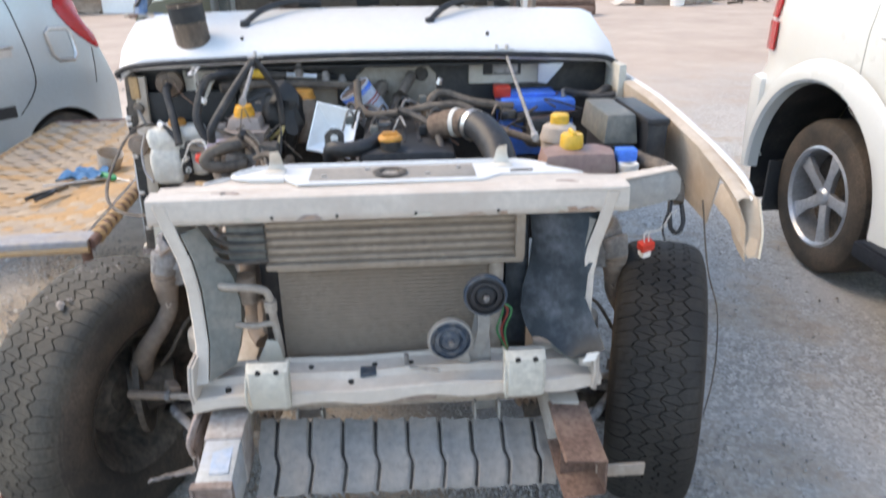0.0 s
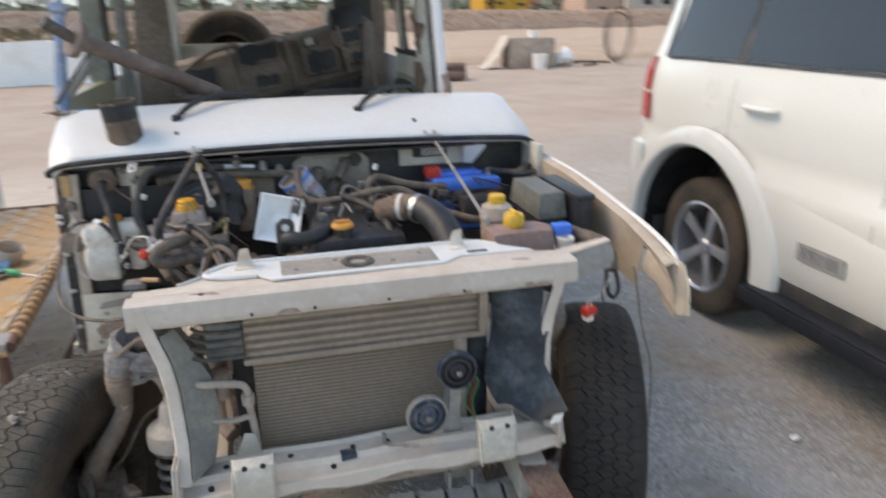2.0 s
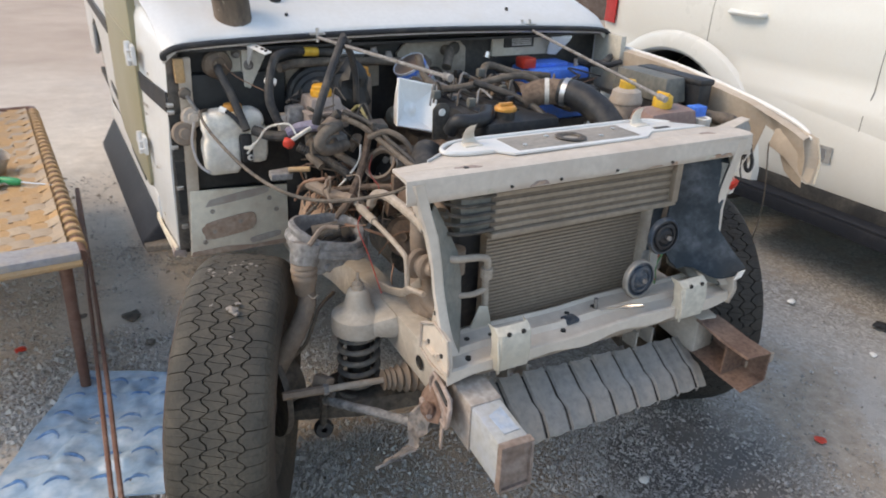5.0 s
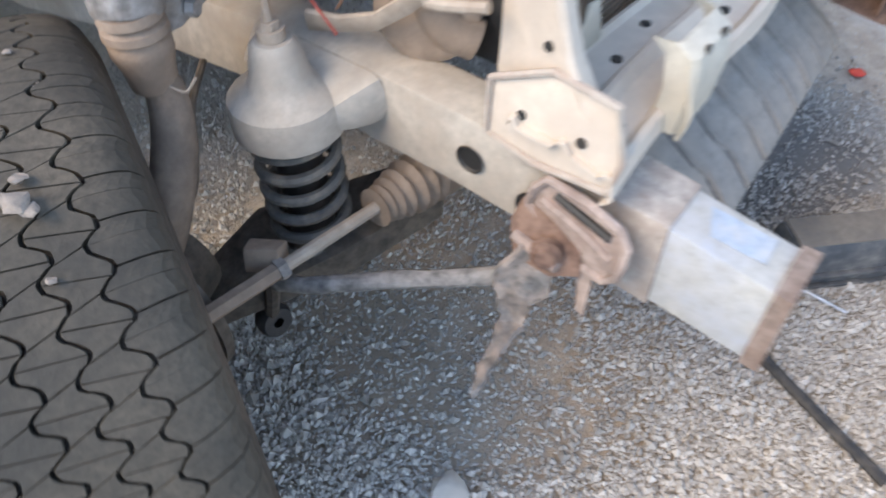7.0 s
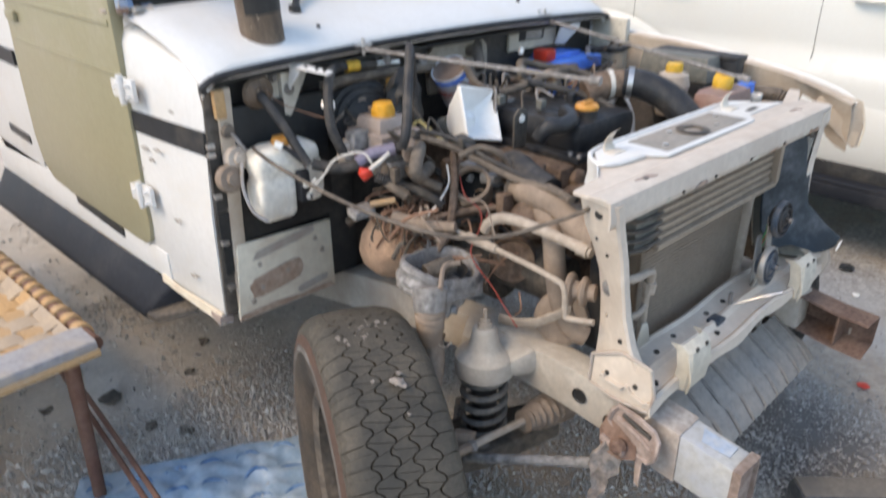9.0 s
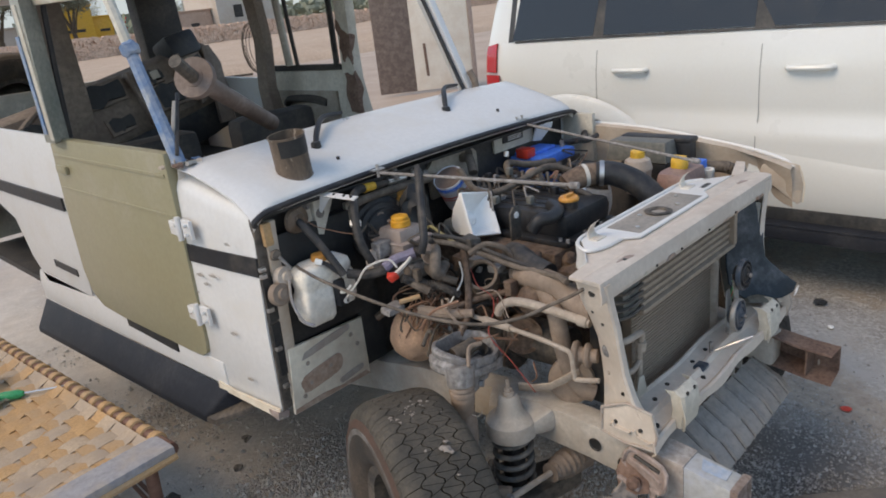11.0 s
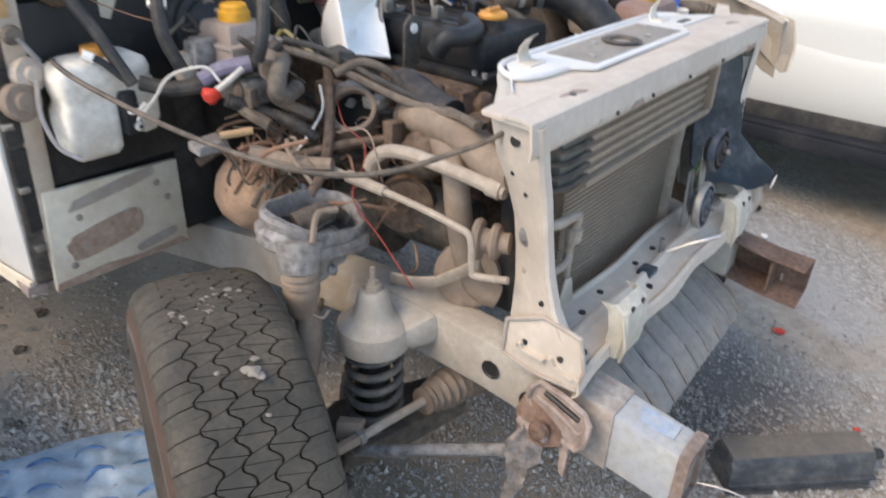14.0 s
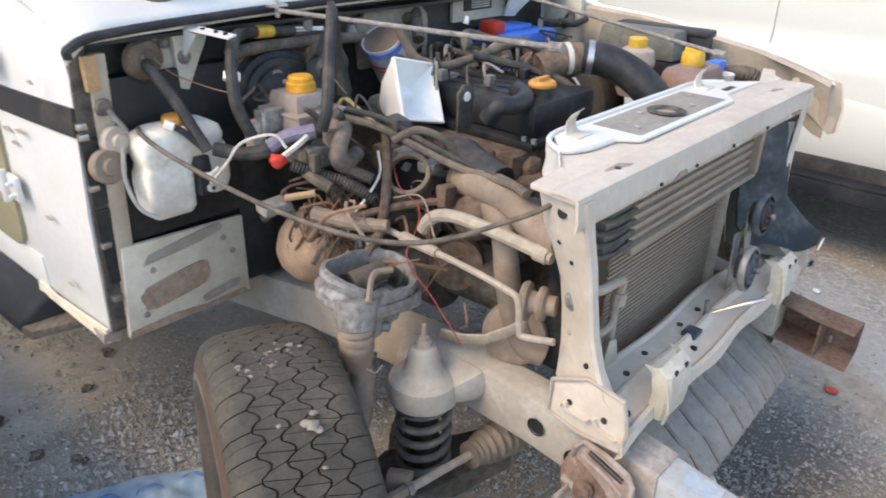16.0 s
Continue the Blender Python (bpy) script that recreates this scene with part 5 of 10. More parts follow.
for x, z, r in ((-0.02, 1.10, 0.02), (0.07, 1.13, 0.016), (0.03, 1.06, 0.02)):
    part("heater_pipe", tube(B(), [(x, 0.74, z), (x, 0.70, z), (x - 0.03, 0.66, z - 0.04)], r, 12), dusty_hose, bulk)
lab = part("label_plate", box(B(), (0.255, 0.738, 1.10), (0.49, 0.752, 1.172)), trim_cream, bulk, "cream plate carrying a data label", bevel=0.004)
part("data_label", box(B(), (0.30, 0.7345, 1.128), (0.42, 0.738, 1.164)), black_paint, lab, "black data label")
for k in range(4):
    part("label_line", box(B(), (0.33, 0.7333, 1.134 + 0.0065 * k), (0.41, 0.7345, 1.1375 + 0.0065 * k)), white_wire, lab)
part("hinge_bracket", crumple(plate(B(), [(0.47, 0.70, 1.165), (0.545, 0.68, 1.165), (0.53, 0.68, 1.15), (0.50, 0.71, 1.10), (0.475, 0.73, 1.10)], (0.0, 0.006, 0.003)), 0.003, 30), white_paint, bulk, bevel=0.002)
bm = plate(B(), [(-0.618, 0.728, 1.055), (-0.585, 0.728, 1.055), (-0.582, 0.728, 1.172), (-0.625, 0.728, 1.172)], (0, 0.02, 0))
plate(bm, [(-0.590, 0.712, 1.06), (-0.572, 0.712, 1.055), (-0.505, 0.712, 1.172), (-0.592, 0.712, 1.172)], (0, 0.02, 0))
box(bm, (-0.565, 0.722, 1.03), (-0.515, 0.752, 1.08))
box(bm, (-0.60, 0.725, 0.985), (-0.55, 0.752, 1.02))
part("hinge_bracket", crumple(bm, 0.003, 30), trim_cream, bulk, "cream bonnet hinge bracket", bevel=0.003)
part("bracket_strip", crumple(box(B(), (-0.555, 0.738, 0.90), (-0.46, 0.752, 1.06)), 0.006, 14), heater_tan, bulk, "dusty tan panel on the bulkhead", bevel=0.006)
bm = plate(B(), [(-0.580, 0.690, 1.176), (-0.556, 0.690, 1.180), (-0.543, 0.560, 1.176), (-0.563, 0.556, 1.172)], (0, 0, 0.003))
plate(bm, [(-0.577, 0.69, 1.174), (-0.577, 0.712, 1.110), (-0.572, 0.655, 1.170)], (0.004, 0, 0))
part("bracket_tongue", bm, white_paint, bulk, "bent white tab")
for x, y in ((-0.554, 0.578), (-0.557, 0.605), (-0.561, 0.645)):
    part("tab_hole", cyl(B(), (x, y, 1.174), (x, y, 1.1825), 0.0045, seg=8), black_paint, bulk)
part("tan_shelf", box(B(), (-0.46, 0.735, 1.03), (-0.16, 0.752, 1.115)), heater_tan, bulk, "dusty tan bulkhead panel behind the pipes", bevel=0.004)
for z in (1.15, 1.085):
    part("bracket_bolt", lathe(B(), [(0, 0.012), (0.007, 0.011), (0.009, 0.006), (0.012, 0.005), (0.013, 0)], frame_at((-0.603, 0.728, z), (0, -1, 0)), 12), cast_metal, bulk)
part("bracket_bolt", lathe(B(), [(0, 0.014), (0.008, 0.013), (0.010, 0.008), (0.014, 0.006), (0.015, 0)], frame_at((-0.572, 0.714, 1.12), (0, -1, 0)), 12), cast_metal, bulk)

# left side of the body
def side_panel(name, pts, mat, parent, label="", x=-0.828, thick=0.02, bevel=0.003):
    return part(name, plate(B(), [(x, y, z) for y, z in pts], (thick, 0, 0)), mat, parent, label, bevel=bevel)


bm = B()
rows = []
for k, (z, x) in enumerate(((0.56, -0.815), (0.582, -0.828), (0.85, -0.834), (1.10, -0.832), (1.14, -0.828), (1.165, -0.815), (1.178, -0.79))):
    y0 = 0.713
    taper = (0.006, 0.008, 0.020, 0.036, 0.036, 0.030, 0.012)[k]
    rise = (0, 0, 0, 0.1, 0.25, 0.27, 0.27)[k]
    rows.append([(x + taper * (1 - u) ** 1.3, y0 + (1.105 - y0) * u, z + rise * u * 0.4) for u in np.linspace(0, 1, 9)])
loft(bm, rows, thick=(0.006, 0, 0))
side = part("side_panel", bm, white_paint, suv, "white side panel ahead of the front door", sharp=40)
part("side_stripe", loft(B(), [[(-0.8375 + (0.020 + 0.016 * (z - 0.85) / 0.25) * (1 - u) ** 1.3, 0.711 + 0.399 * u, z) for z in (1.004, 1.03, 1.058)] for u in np.linspace(0, 1, 9)], thick=(0.006, 0, 0)), black_plastic, side, "black rubbing stripe")
for z0, z1, x0 in ((0.70, 0.86, 0), (0.87, 1.0, 0)):
    part("edge_strip", box(B(), (-0.804, 0.700, z0), (-0.772, 0.711, z1)), black_paint, side)
part("edge_channel", beam(B(), [[(-0.818 + q, 0.706, z), (-0.818 + q, 0.728, z), (-0.786 + q, 0.728, z), (-0.786 + q, 0.706, z)] for z, q in ((0.59, 0.0), (0.85, 0.010), (1.17, 0.026))]), dark_metal, side, "dark edge channel with clips", bevel=0.003)
part("edge_flange", beam(B(), [[(-0.786 + q, 0.697, z), (-0.786 + q, 0.72, z), (-0.752 + q, 0.72, z), (-0.752 + q, 0.697, z)] for z, q in ((0.615, 0.0), (0.85, 0.010), (1.15, 0.022))]), torn_paint, side, "dirty cream inner flange, brown with dust", bevel=0.003)
part("seal_pad", box(B(), (-0.776, 0.688, 1.085), (-0.750, 0.706, 1.15)), strap_orange, side, "ochre sealing pad", bevel=0.004)
for z in (0.66, 0.78, 0.90, 1.0, 1.02):
    part("edge_clip", box(B(), (-0.806, 0.693, z), (-0.788, 0.707, z + 0.012)), bright_metal, side, bevel=0.002)
part("sill_corner", crumple(box(B(), (-0.834, 0.708, 0.562), (-0.80, 0.768, 0.586)), 0.008, 40), pink_rust, side, "rusted corner of the sill", bevel=0.003)
part("lower_edge", crumple(plate(B(), [(-0.830, 0.712, 0.563), (-0.830, 0.712, 0.598), (-0.834, 0.80, 0.592), (-0.8385, 0.95, 0.586), (-0.8385, 1.05, 0.588), (-0.8385, 1.05, 0.566), (-0.834, 0.85, 0.566)], (0.008, 0, 0)), 0.004, 26), wing_cream, side, "bare dusty lower edge with flaking paint")
rnd = random.Random(9)
for y, z, l_ in ((0.86, 0.80, 0.035), (0.96, 0.94, 0.03), (0.78, 1.095, 0.03), (0.98, 0.965, 0.045), (0.90, 0.975, 0.05), (1.04, 0.90, 0.03), (0.82, 0.66, 0.03)):
    bm = plate(B(), [(-0.8352, y, z), (-0.8352, y + l_ * 0.5, z + 0.006), (-0.8352, y + l_, z + 0.002), (-0.8352, y + l_ * 0.6, z - 0.003)], (0.003, 0, 0))
    part("scuff", crumple(bm, 0.002, 90), grey_primer, side, "grey scuff in the paint")

# sill under the doors
side_panel("sill", [(1.0, 0.582), (1.0, 0.665), (2.05, 0.665), (2.72, 0.66), (2.76, 0.60), (2.76, 0.504)], white_paint, suv, "white sill", x=-0.832)
# front door, olive
door_pts = [(1.040, 1.335), (1.048, 1.0), (1.062, 0.73), (1.075, 0.685), (1.11, 0.664), (1.17, 0.660), (1.75, 0.650), (1.92, 0.655), (2.01, 0.70), (2.04, 0.80), (2.03, 1.0), (1.985, 1.335)]
door = side_panel("front_door", door_pts, olive_paint, suv, "olive-green front door on an otherwise white body", x=-0.842, thick=0.035, bevel=0.006)
part("door_crease", box(B(), (-0.8455, 1.06, 1.262), (-0.841, 1.97, 1.274)), olive_paint, door, bevel=0.0015)
part("door_crease", box(B(), (-0.8455, 1.07, 1.138), (-0.841, 1.98, 1.148)), olive_paint, door, bevel=0.0015)
part("door_handle", box(B(), (-0.856, 1.86, 1.205), (-0.843, 1.96, 1.235)), olive_paint, door, bevel=0.005)
part("door_gap", box(B(), (-0.8365, 1.31, 0.618), (-0.829, 1.72, 0.652)), black_paint, door)
for y, z in ((1.012, 1.118), (1.030, 0.838)):
    bm = box(B(), (-0.853, y - 0.055, z - 0.028), (-0.842, y + 0.005, z + 0.028))
    box(bm, (-0.862, y + 0.0, z - 0.022), (-0.845, y + 0.055, z + 0.02))
    cyl(bm, (-0.858, y + 0.002, z - 0.036), (-0.858, y + 0.002, z + 0.036), 0.009, seg=10)
    for dy, dz in ((-0.04, 0.014), (-0.04, -0.014), (0.04, 0.0), (0.02, 0.01)):
        cyl(bm, (-0.866, y + dy, z + dz), (-0.85, y + dy, z + dz), 0.006, seg=8)
    part("door_hinge", bm, white_paint, door, "chunky white door hinge", bevel=0.002)
# door window frame: flaking blue front bar, wide rear post, header
bar = part("window_bar", tube(B(), [(-0.811, 1.012, 1.30), (-0.808, 1.09, 1.46), (-0.806, 1.16, 1.61)], [0.021, 0.019, 0.018], 8, 3), blue_flaky, door, "window bar with flaking blue paint")
part("bar_upper", tube(B(), [(-0.806, 1.16, 1.61), (-0.800, 1.26, 1.815)], 0.016, 8, 1), trim_cream, bar, "cream upper part of the bar")
part("bar_cuff", crumple(lathe(B(), [(0.018, -0.02), (0.026, -0.012), (0.027, 0.010), (0.020, 0.022)], frame_at((-0.806, 1.165, 1.622), (0.0, 0.43, 0.9)), 14), 0.008, 40), blue_flaky, bar, "knotted blue tape")
bm = beam(B(), [[(-0.872, y0, z), (-0.872, y1, z), (-0.800, y1 + 0.03, z), (-0.800, y0 + 0.06, z)] for y0, y1, z in ((1.825, 1.93, 1.325), (1.80, 1.90, 1.60), (1.775, 1.87, 1.83))])
wpost = part("window_post", bm, post_green, door, "wide grey-green window post", bevel=0.008)
part("post_face", box(B(), (-0.8755, 1.815, 1.34), (-0.8725, 1.85, 1.80)), trim_cream, wpost)
part("window_tape", box(B(), (-0.8765, 1.868, 1.36), (-0.8725, 1.90, 1.70)), blue_flaky, wpost, "strip of flaking blue paint")
part("post_seal", tube(B(), [(-0.792, 1.90, 1.33), (-0.785, 1.87, 1.60), (-0.775, 1.84, 1.82)], 0.010, 8, 3), black_plastic, wpost)
part("window_head", beam(B(), [[(-0.815, y, z), (-0.785, y, z), (-0.785, y, z + 0.04), (-0.815, y, z + 0.04)] for y, z in ((1.22, 1.775), (2.06, 1.80))]), trim_cream, door, bevel=0.006)
# rear side panel and running board
rear = side_panel("rear_side", [(2.055, 0.66), (2.045, 1.0), (2.0, 1.335), (3.9, 1.345), (3.9, 0.72), (3.5, 0.72), (3.42, 0.90), (3.15, 0.98), (2.85, 0.90), (2.75, 0.72), (2.62, 0.62)], white_paint, suv, "white rear side panel", x=-0.832)
part("rear_stripe", box(B(), (-0.842, 2.06, 1.035), (-0.833, 3.88, 1.088)), black_plastic, rear)
part("rear_slot", box(B(), (-0.837, 2.15, 0.735), (-0.833, 2.42, 0.765)), black_plastic, rear)
bm = B()
beam(bm, [[(xo, y, z - 0.018), (xo, y, z + 0.010), (-0.832, yi, zi), (-0.79, yi, zi - 0.08)] for y, yi, xo, z, zi in ((1.085, 0.985, -0.893, 0.464, 0.580), (1.2, 1.15, -0.894, 0.457, 0.574), (2.76, 2.76, -0.905, 0.365, 0.503))])
board = part("running_board", bm, board_plastic, suv, "dark plastic running board", bevel=0.008)
part("board_end", crumple(beam(B(), [[(-0.890, 1.03, 0.452), (-0.890, 1.09, 0.452), (-0.890, 1.09, 0.472), (-0.890, 1.03, 0.472)], [(-0.80, 0.93, 0.500), (-0.80, 1.0, 0.500), (-0.80, 1.0, 0.520), (-0.80, 0.93, 0.520)]]), 0.006, 30), dark_metal, board, bevel=0.003)
# right side, closing walls of the cabin
side_panel("side_panel", [(0.74, 0.56), (1.05, 0.56), (3.9, 0.60), (3.9, 1.345), (2.62, 1.32), (2.55, 0.78), (2.4, 0.70), (1.12, 0.68), (1.05, 0.78), (1.05, 1.24), (0.74, 1.17)], white_paint, suv, "white side panel", x=0.70, thick=0.02)
part("cabin_floor", box(B(), (-0.80, 0.77, 0.55), (0.70, 3.85, 0.58)), interior_dark, suv, "dark dusty cabin floor")
part("cabin_roof", box(B(), (-0.76, 1.38, 1.90), (0.66, 3.9, 1.93)), white_paint, suv, "white roof", bevel=0.01)
part("tailgate", box(B(), (-0.78, 3.86, 0.6), (0.68, 3.9, 1.41)), trim_cream, suv, "cream tailgate panel", bevel=0.01)


def pillar(name, pts, mat, label=""):
    """A body pillar: four-cornered sections (x0, x1, y0, y1, z)."""
    bm = beam(B(), [[(x0, y0, z), (x0, y1, z), (x1, y1, z), (x1, y0, z)] for x0, x1, y0, y1, z in pts])
    return part(name, bm, mat, suv, label, bevel=0.006)


part("pillar_brace", beam(B(), [[(-0.83, 1.0, 1.29), (-0.83, 1.0, 1.315), (-0.825, 1.04, 1.315), (-0.825, 1.04, 1.29)], [(-0.725, 1.12, 1.43), (-0.725, 1.12, 1.465), (-0.72, 1.16, 1.465), (-0.72, 1.16, 1.43)]]), grey_primer, suv, "slanting quarter-window frame", bevel=0.004)
part("brace_seal", tube(B(), [(-0.82, 0.995, 1.33), (-0.72, 1.115, 1.485)], 0.006, 6, 1), black_plastic, suv)
pr = pillar("windscreen_pillar", ((0.475, 0.51, 1.03, 1.09, 1.28), (0.495, 0.53, 1.20, 1.27, 1.6), (0.505, 0.54, 1.36, 1.44, 1.91)), white_paint, "white windscreen pillar")
part("pillar_seal", tube(B(), [(0.462, 1.05, 1.29), (0.48, 1.22, 1.60), (0.49, 1.38, 1.90)], 0.008, 8, 3), black_plastic, pr)
part("pillar_gutter", tube(B(), [(0.50, 1.02, 1.285), (0.505, 1.03, 1.33), (0.50, 1.05, 1.37)], 0.014, 8, 3), interior_brown, pr)
pillar("centre_pillar", ((-0.76, -0.60, 2.24, 2.32, 0.9), (-0.74, -0.565, 2.24, 2.32, 1.40), (-0.70, -0.58, 2.24, 2.32, 1.91)), interior_brown, "brown trimmed centre pillar")
pillar("centre_pillar", ((0.50, 0.60, 2.50, 2.62, 0.9), (0.475, 0.535, 2.52, 2.62, 1.30), (0.490, 0.545, 2.50, 2.60, 1.55), (0.455, 0.52, 2.50, 2.60, 1.91)), interior_brown, "brown trimmed centre pillar")
pillar("door_pillar", ((-0.79, -0.745, 2.07, 2.14, 0.6), (-0.79, -0.745, 2.07, 2.14, 1.4), (-0.77, -0.73, 2.07, 2.14, 1.91)), pillar_grey, "dark grey door pillar")
pillar("rear_pillar", ((-0.80, -0.70, 3.70, 3.9, 0.7), (-0.76, -0.66, 3.70, 3.9, 1.91)), trim_cream, "cream rear pillar")
pillar("rear_pillar", ((0.42, 0.68, 3.72, 3.85, 0.7), (0.40, 0.68, 3.72, 3.85, 1.4), (0.39, 0.66, 3.72, 3.85, 1.91)), interior_dark, "wide dark rear pillar")
# far rear door seen from inside, and the torn post ahead of it
rd = part("far_door", box(B(), (0.645, 2.06, 0.65), (0.675, 2.78, 1.37)), trim_cream, suv, "cream inner side of the far rear door", bevel=0.01)
part("door_trim", crumple(box(B(), (0.630, 2.12, 1.02), (0.646, 2.70, 1.26)), 0.01, 9), heater_tan, rd, "stained trim board", bevel=0.004)
part("door_pull", tube(B(), [(0.635, 2.22, 1.20), (0.60, 2.32, 1.225), (0.60, 2.50, 1.22), (0.635, 2.60, 1.19)], 0.022, 8), interior_dark, rd)
part("door_frame", box(B(), (0.640, 2.06, 1.37), (0.672, 2.78, 1.40)), interior_dark, rd, "dark window seal", bevel=0.004)
part("door_frame", tube(B(), [(0.645, 2.10, 1.40), (0.625, 2.07, 1.60), (0.605, 2.04, 1.86)], 0.016, 8, 3), interior_dark, rd)
part("door_frame", tube(B(), [(0.645, 2.45, 1.40), (0.625, 2.44, 1.60), (0.605, 2.43, 1.86)], 0.012, 8, 3), interior_dark, rd)
part("door_frame", tube(B(), [(0.640, 2.52, 1.40), (0.622, 2.51, 1.60), (0.602, 2.50, 1.86)], 0.022, 8, 3), trim_cream, rd)
torn = pillar("door_post", ((0.60, 0.68, 1.88, 2.03, 0.65), (0.60, 0.675, 1.88, 2.03, 1.10), (0.61, 0.665, 1.92, 2.02, 1.32), (0.59, 0.645, 1.90, 1.99, 1.5), (0.565, 0.625, 1.86, 1.95, 1.86)), trim_cream, "cream far door post, torn and rusty")
for z0_, z1_, y_ in ((1.16, 1.36, 1.915), (1.40, 1.62, 1.93)):
    bm = box(B(), (0.585, y_ - 0.03, z0_), (0.612, y_ + 0.05, z1_))
    bmesh.ops.subdivide_edges(bm, edges=bm.edges, cuts=4, use_grid_fill=True)
    part("torn_edge", crumple(bm, 0.03, 14), rust, torn, "torn rusty metal")
part("inside_mirror", box(B(), (-0.14, 1.33, 1.742), (0.06, 1.36, 1.79)), black_plastic, suv, "small black inside mirror", bevel=0.012)
# spare wheel carried on the tailgate
build_wheel("spare_wheel", (-0.355, 4.03, 1.285), 90.0, radius=0.36, count=40, parent=suv, tread_mat=tyre_tan)

# loose things in the cabin: dashboard, seats
def dashboard():
    d = thing("dashboard", Matrix.Translation((-0.0255, 3.22, 1.274)) @ Euler((radians(-18), radians(-10), radians(6))).to_matrix().to_4x4() @ Matrix.Scale(1.5, 4), "brown dashboard moulding taken out and lying across the rear bench", "dashboard")
    bm = B()
    rows = []
    for y, z in ((0.10, -0.12), (0.02, -0.135), (-0.02, -0.10), (-0.035, 0.0), (-0.02, 0.10), (0.03, 0.135), (0.12, 0.13)):
        rows.append([(x, y + 0.012 * math.sin(9 * x), z + 0.01 * math.sin(5 * x)) for x in np.linspace(-0.43, 0.43, 30)])
    loft(bm, rows, thick=(0, 0.012, 0))
    part("moulding", bm, interior_brown, d, sharp=40)
    for x0, x1, z0, z1 in ((-0.16, 0.0, 0.035, 0.10), (0.11, 0.23, -0.06, 0.02), (0.11, 0.17, 0.045, 0.085), (-0.40, -0.27, -0.07, 0.05), (0.30, 0.37, -0.05, -0.02), (-0.12, -0.03, -0.075, -0.03), (0.26, 0.36, 0.03, 0.08)):
        part("opening", crumple(plate(B(), [(x0, -0.052, z0), (x0 + (x1 - x0) * 0.35, -0.052, z0 - 0.012), (x0 + (x1 - x0) * 0.55, -0.052, z0 + 0.006), (x1, -0.052, z0), (x1 + 0.006, -0.052, (z0 + z1) / 2), (x1, -0.052, z1), (x0 + (x1 - x0) * 0.6, -0.052, z1 - 0.004), (x0 + (x1 - x0) * 0.3, -0.052, z1 + 0.008), (x0, -0.052, z1)], (0, 0.028, 0)), 0.006, 30), black_paint, d, "dark opening")
        bm = B()
        for lo, hi in (((x0 - 0.01, -0.05, z0 - 0.01), (x0, -0.02, z1 + 0.01)), ((x1, -0.05, z0 - 0.01), (x1 + 0.01, -0.02, z1 + 0.01)), ((x0, -0.05, z1), (x1, -0.02, z1 + 0.01)), ((x0, -0.05, z0 - 0.01), (x1, -0.02, z0))):
            box(bm, lo, hi)
        part("bezel", crumple(bm, 0.005, 24), interior_brown, d)
    # black sheet in place of the shaded hollow under the moulding
    bm = B()
    loft(bm, [[(x, y + 0.02 * math.sin(8 * x), z + 0.02 * x) for x in np.linspace(-0.44, 0.40, 18)] for y, z in ((0.0, -0.10), (-0.01, -0.16), (0.03, -0.235))], thick=(0, 0.02, 0))
    part("under_hollow", crumple(bm, 0.02, 9), black_paint, d, "dark sheet standing in for the shaded hollow below the moulding")
    part("arm", tube(B(), [(-0.46, -0.03, 0.02), (-0.28, -0.05, 0.105), (-0.15, -0.05, 0.12)], 0.012, 8), interior_brown, d)
    part("vent_box", box(B(), (0.26, -0.05, 0.09), (0.40, 0.08, 0.19)), black_plastic, d, "black vent box at the end", bevel=0.02)
    part("end_bracket", crumple(plate(B(), [(0.30, -0.06, -0.20), (0.36, -0.06, -0.21), (0.44, -0.05, 0.02), (0.43, -0.05, 0.10), (0.39, -0.05, 0.10), (0.35, -0.06, -0.03)], (0, 0.03, 0)), 0.01, 14), interior_brown, d, bevel=0.004)
    part("switch", box(B(), (0.125, -0.058, 0.05), (0.16, -0.05, 0.082)), trim_cream, d, bevel=0.003)
    for x in (-0.2, 0.04, 0.27):
        part("rib", box(B(), (x, -0.055, -0.10), (x + 0.012, -0.02, 0.11)), interior_brown, d, bevel=0.003)


dashboard()
bench = thing("rear_bench", Matrix.Translation((-0.05, 3.2, 0.58)), "dark dusty rear bench seat in the cabin", "seat")
part("cushion", box(B(), (-0.56, -0.35, 0.10), (0.56, 0.25, 0.36)), interior_dark, bench, bevel=0.05)
part("backrest", box(B(), (-0.56, 0.18, 0.30), (0.56, 0.34, 0.62)), interior_dark, bench, bevel=0.05)
part("base", box(B(), (-0.5, -0.3, 0.0), (0.5, 0.3, 0.12)), black_paint, bench)
for x in (-0.38, 0.28):
    seat = thing("front_seat", Matrix.Translation((x, 2.0, 0.58)), "dark dusty front seat in the cabin", "seat", "front seats")
    part("cushion", box(B(), (-0.24, -0.25, 0.12), (0.24, 0.22, 0.32)), interior_dark, seat, bevel=0.05)
    part("backrest", box(B(), (-0.23, 0.16, 0.28), (0.23, 0.30, 0.64)), interior_dark, seat, bevel=0.05)
    part("base", box(B(), (-0.2, -0.2, 0.0), (0.2, 0.2, 0.12)), black_paint, seat)
part("scuttle_frame", box(B(), (-0.72, 1.03, 1.14), (0.66, 1.30, 1.24)), interior_dark, suv, "dark frame below the windscreen", bevel=0.02)

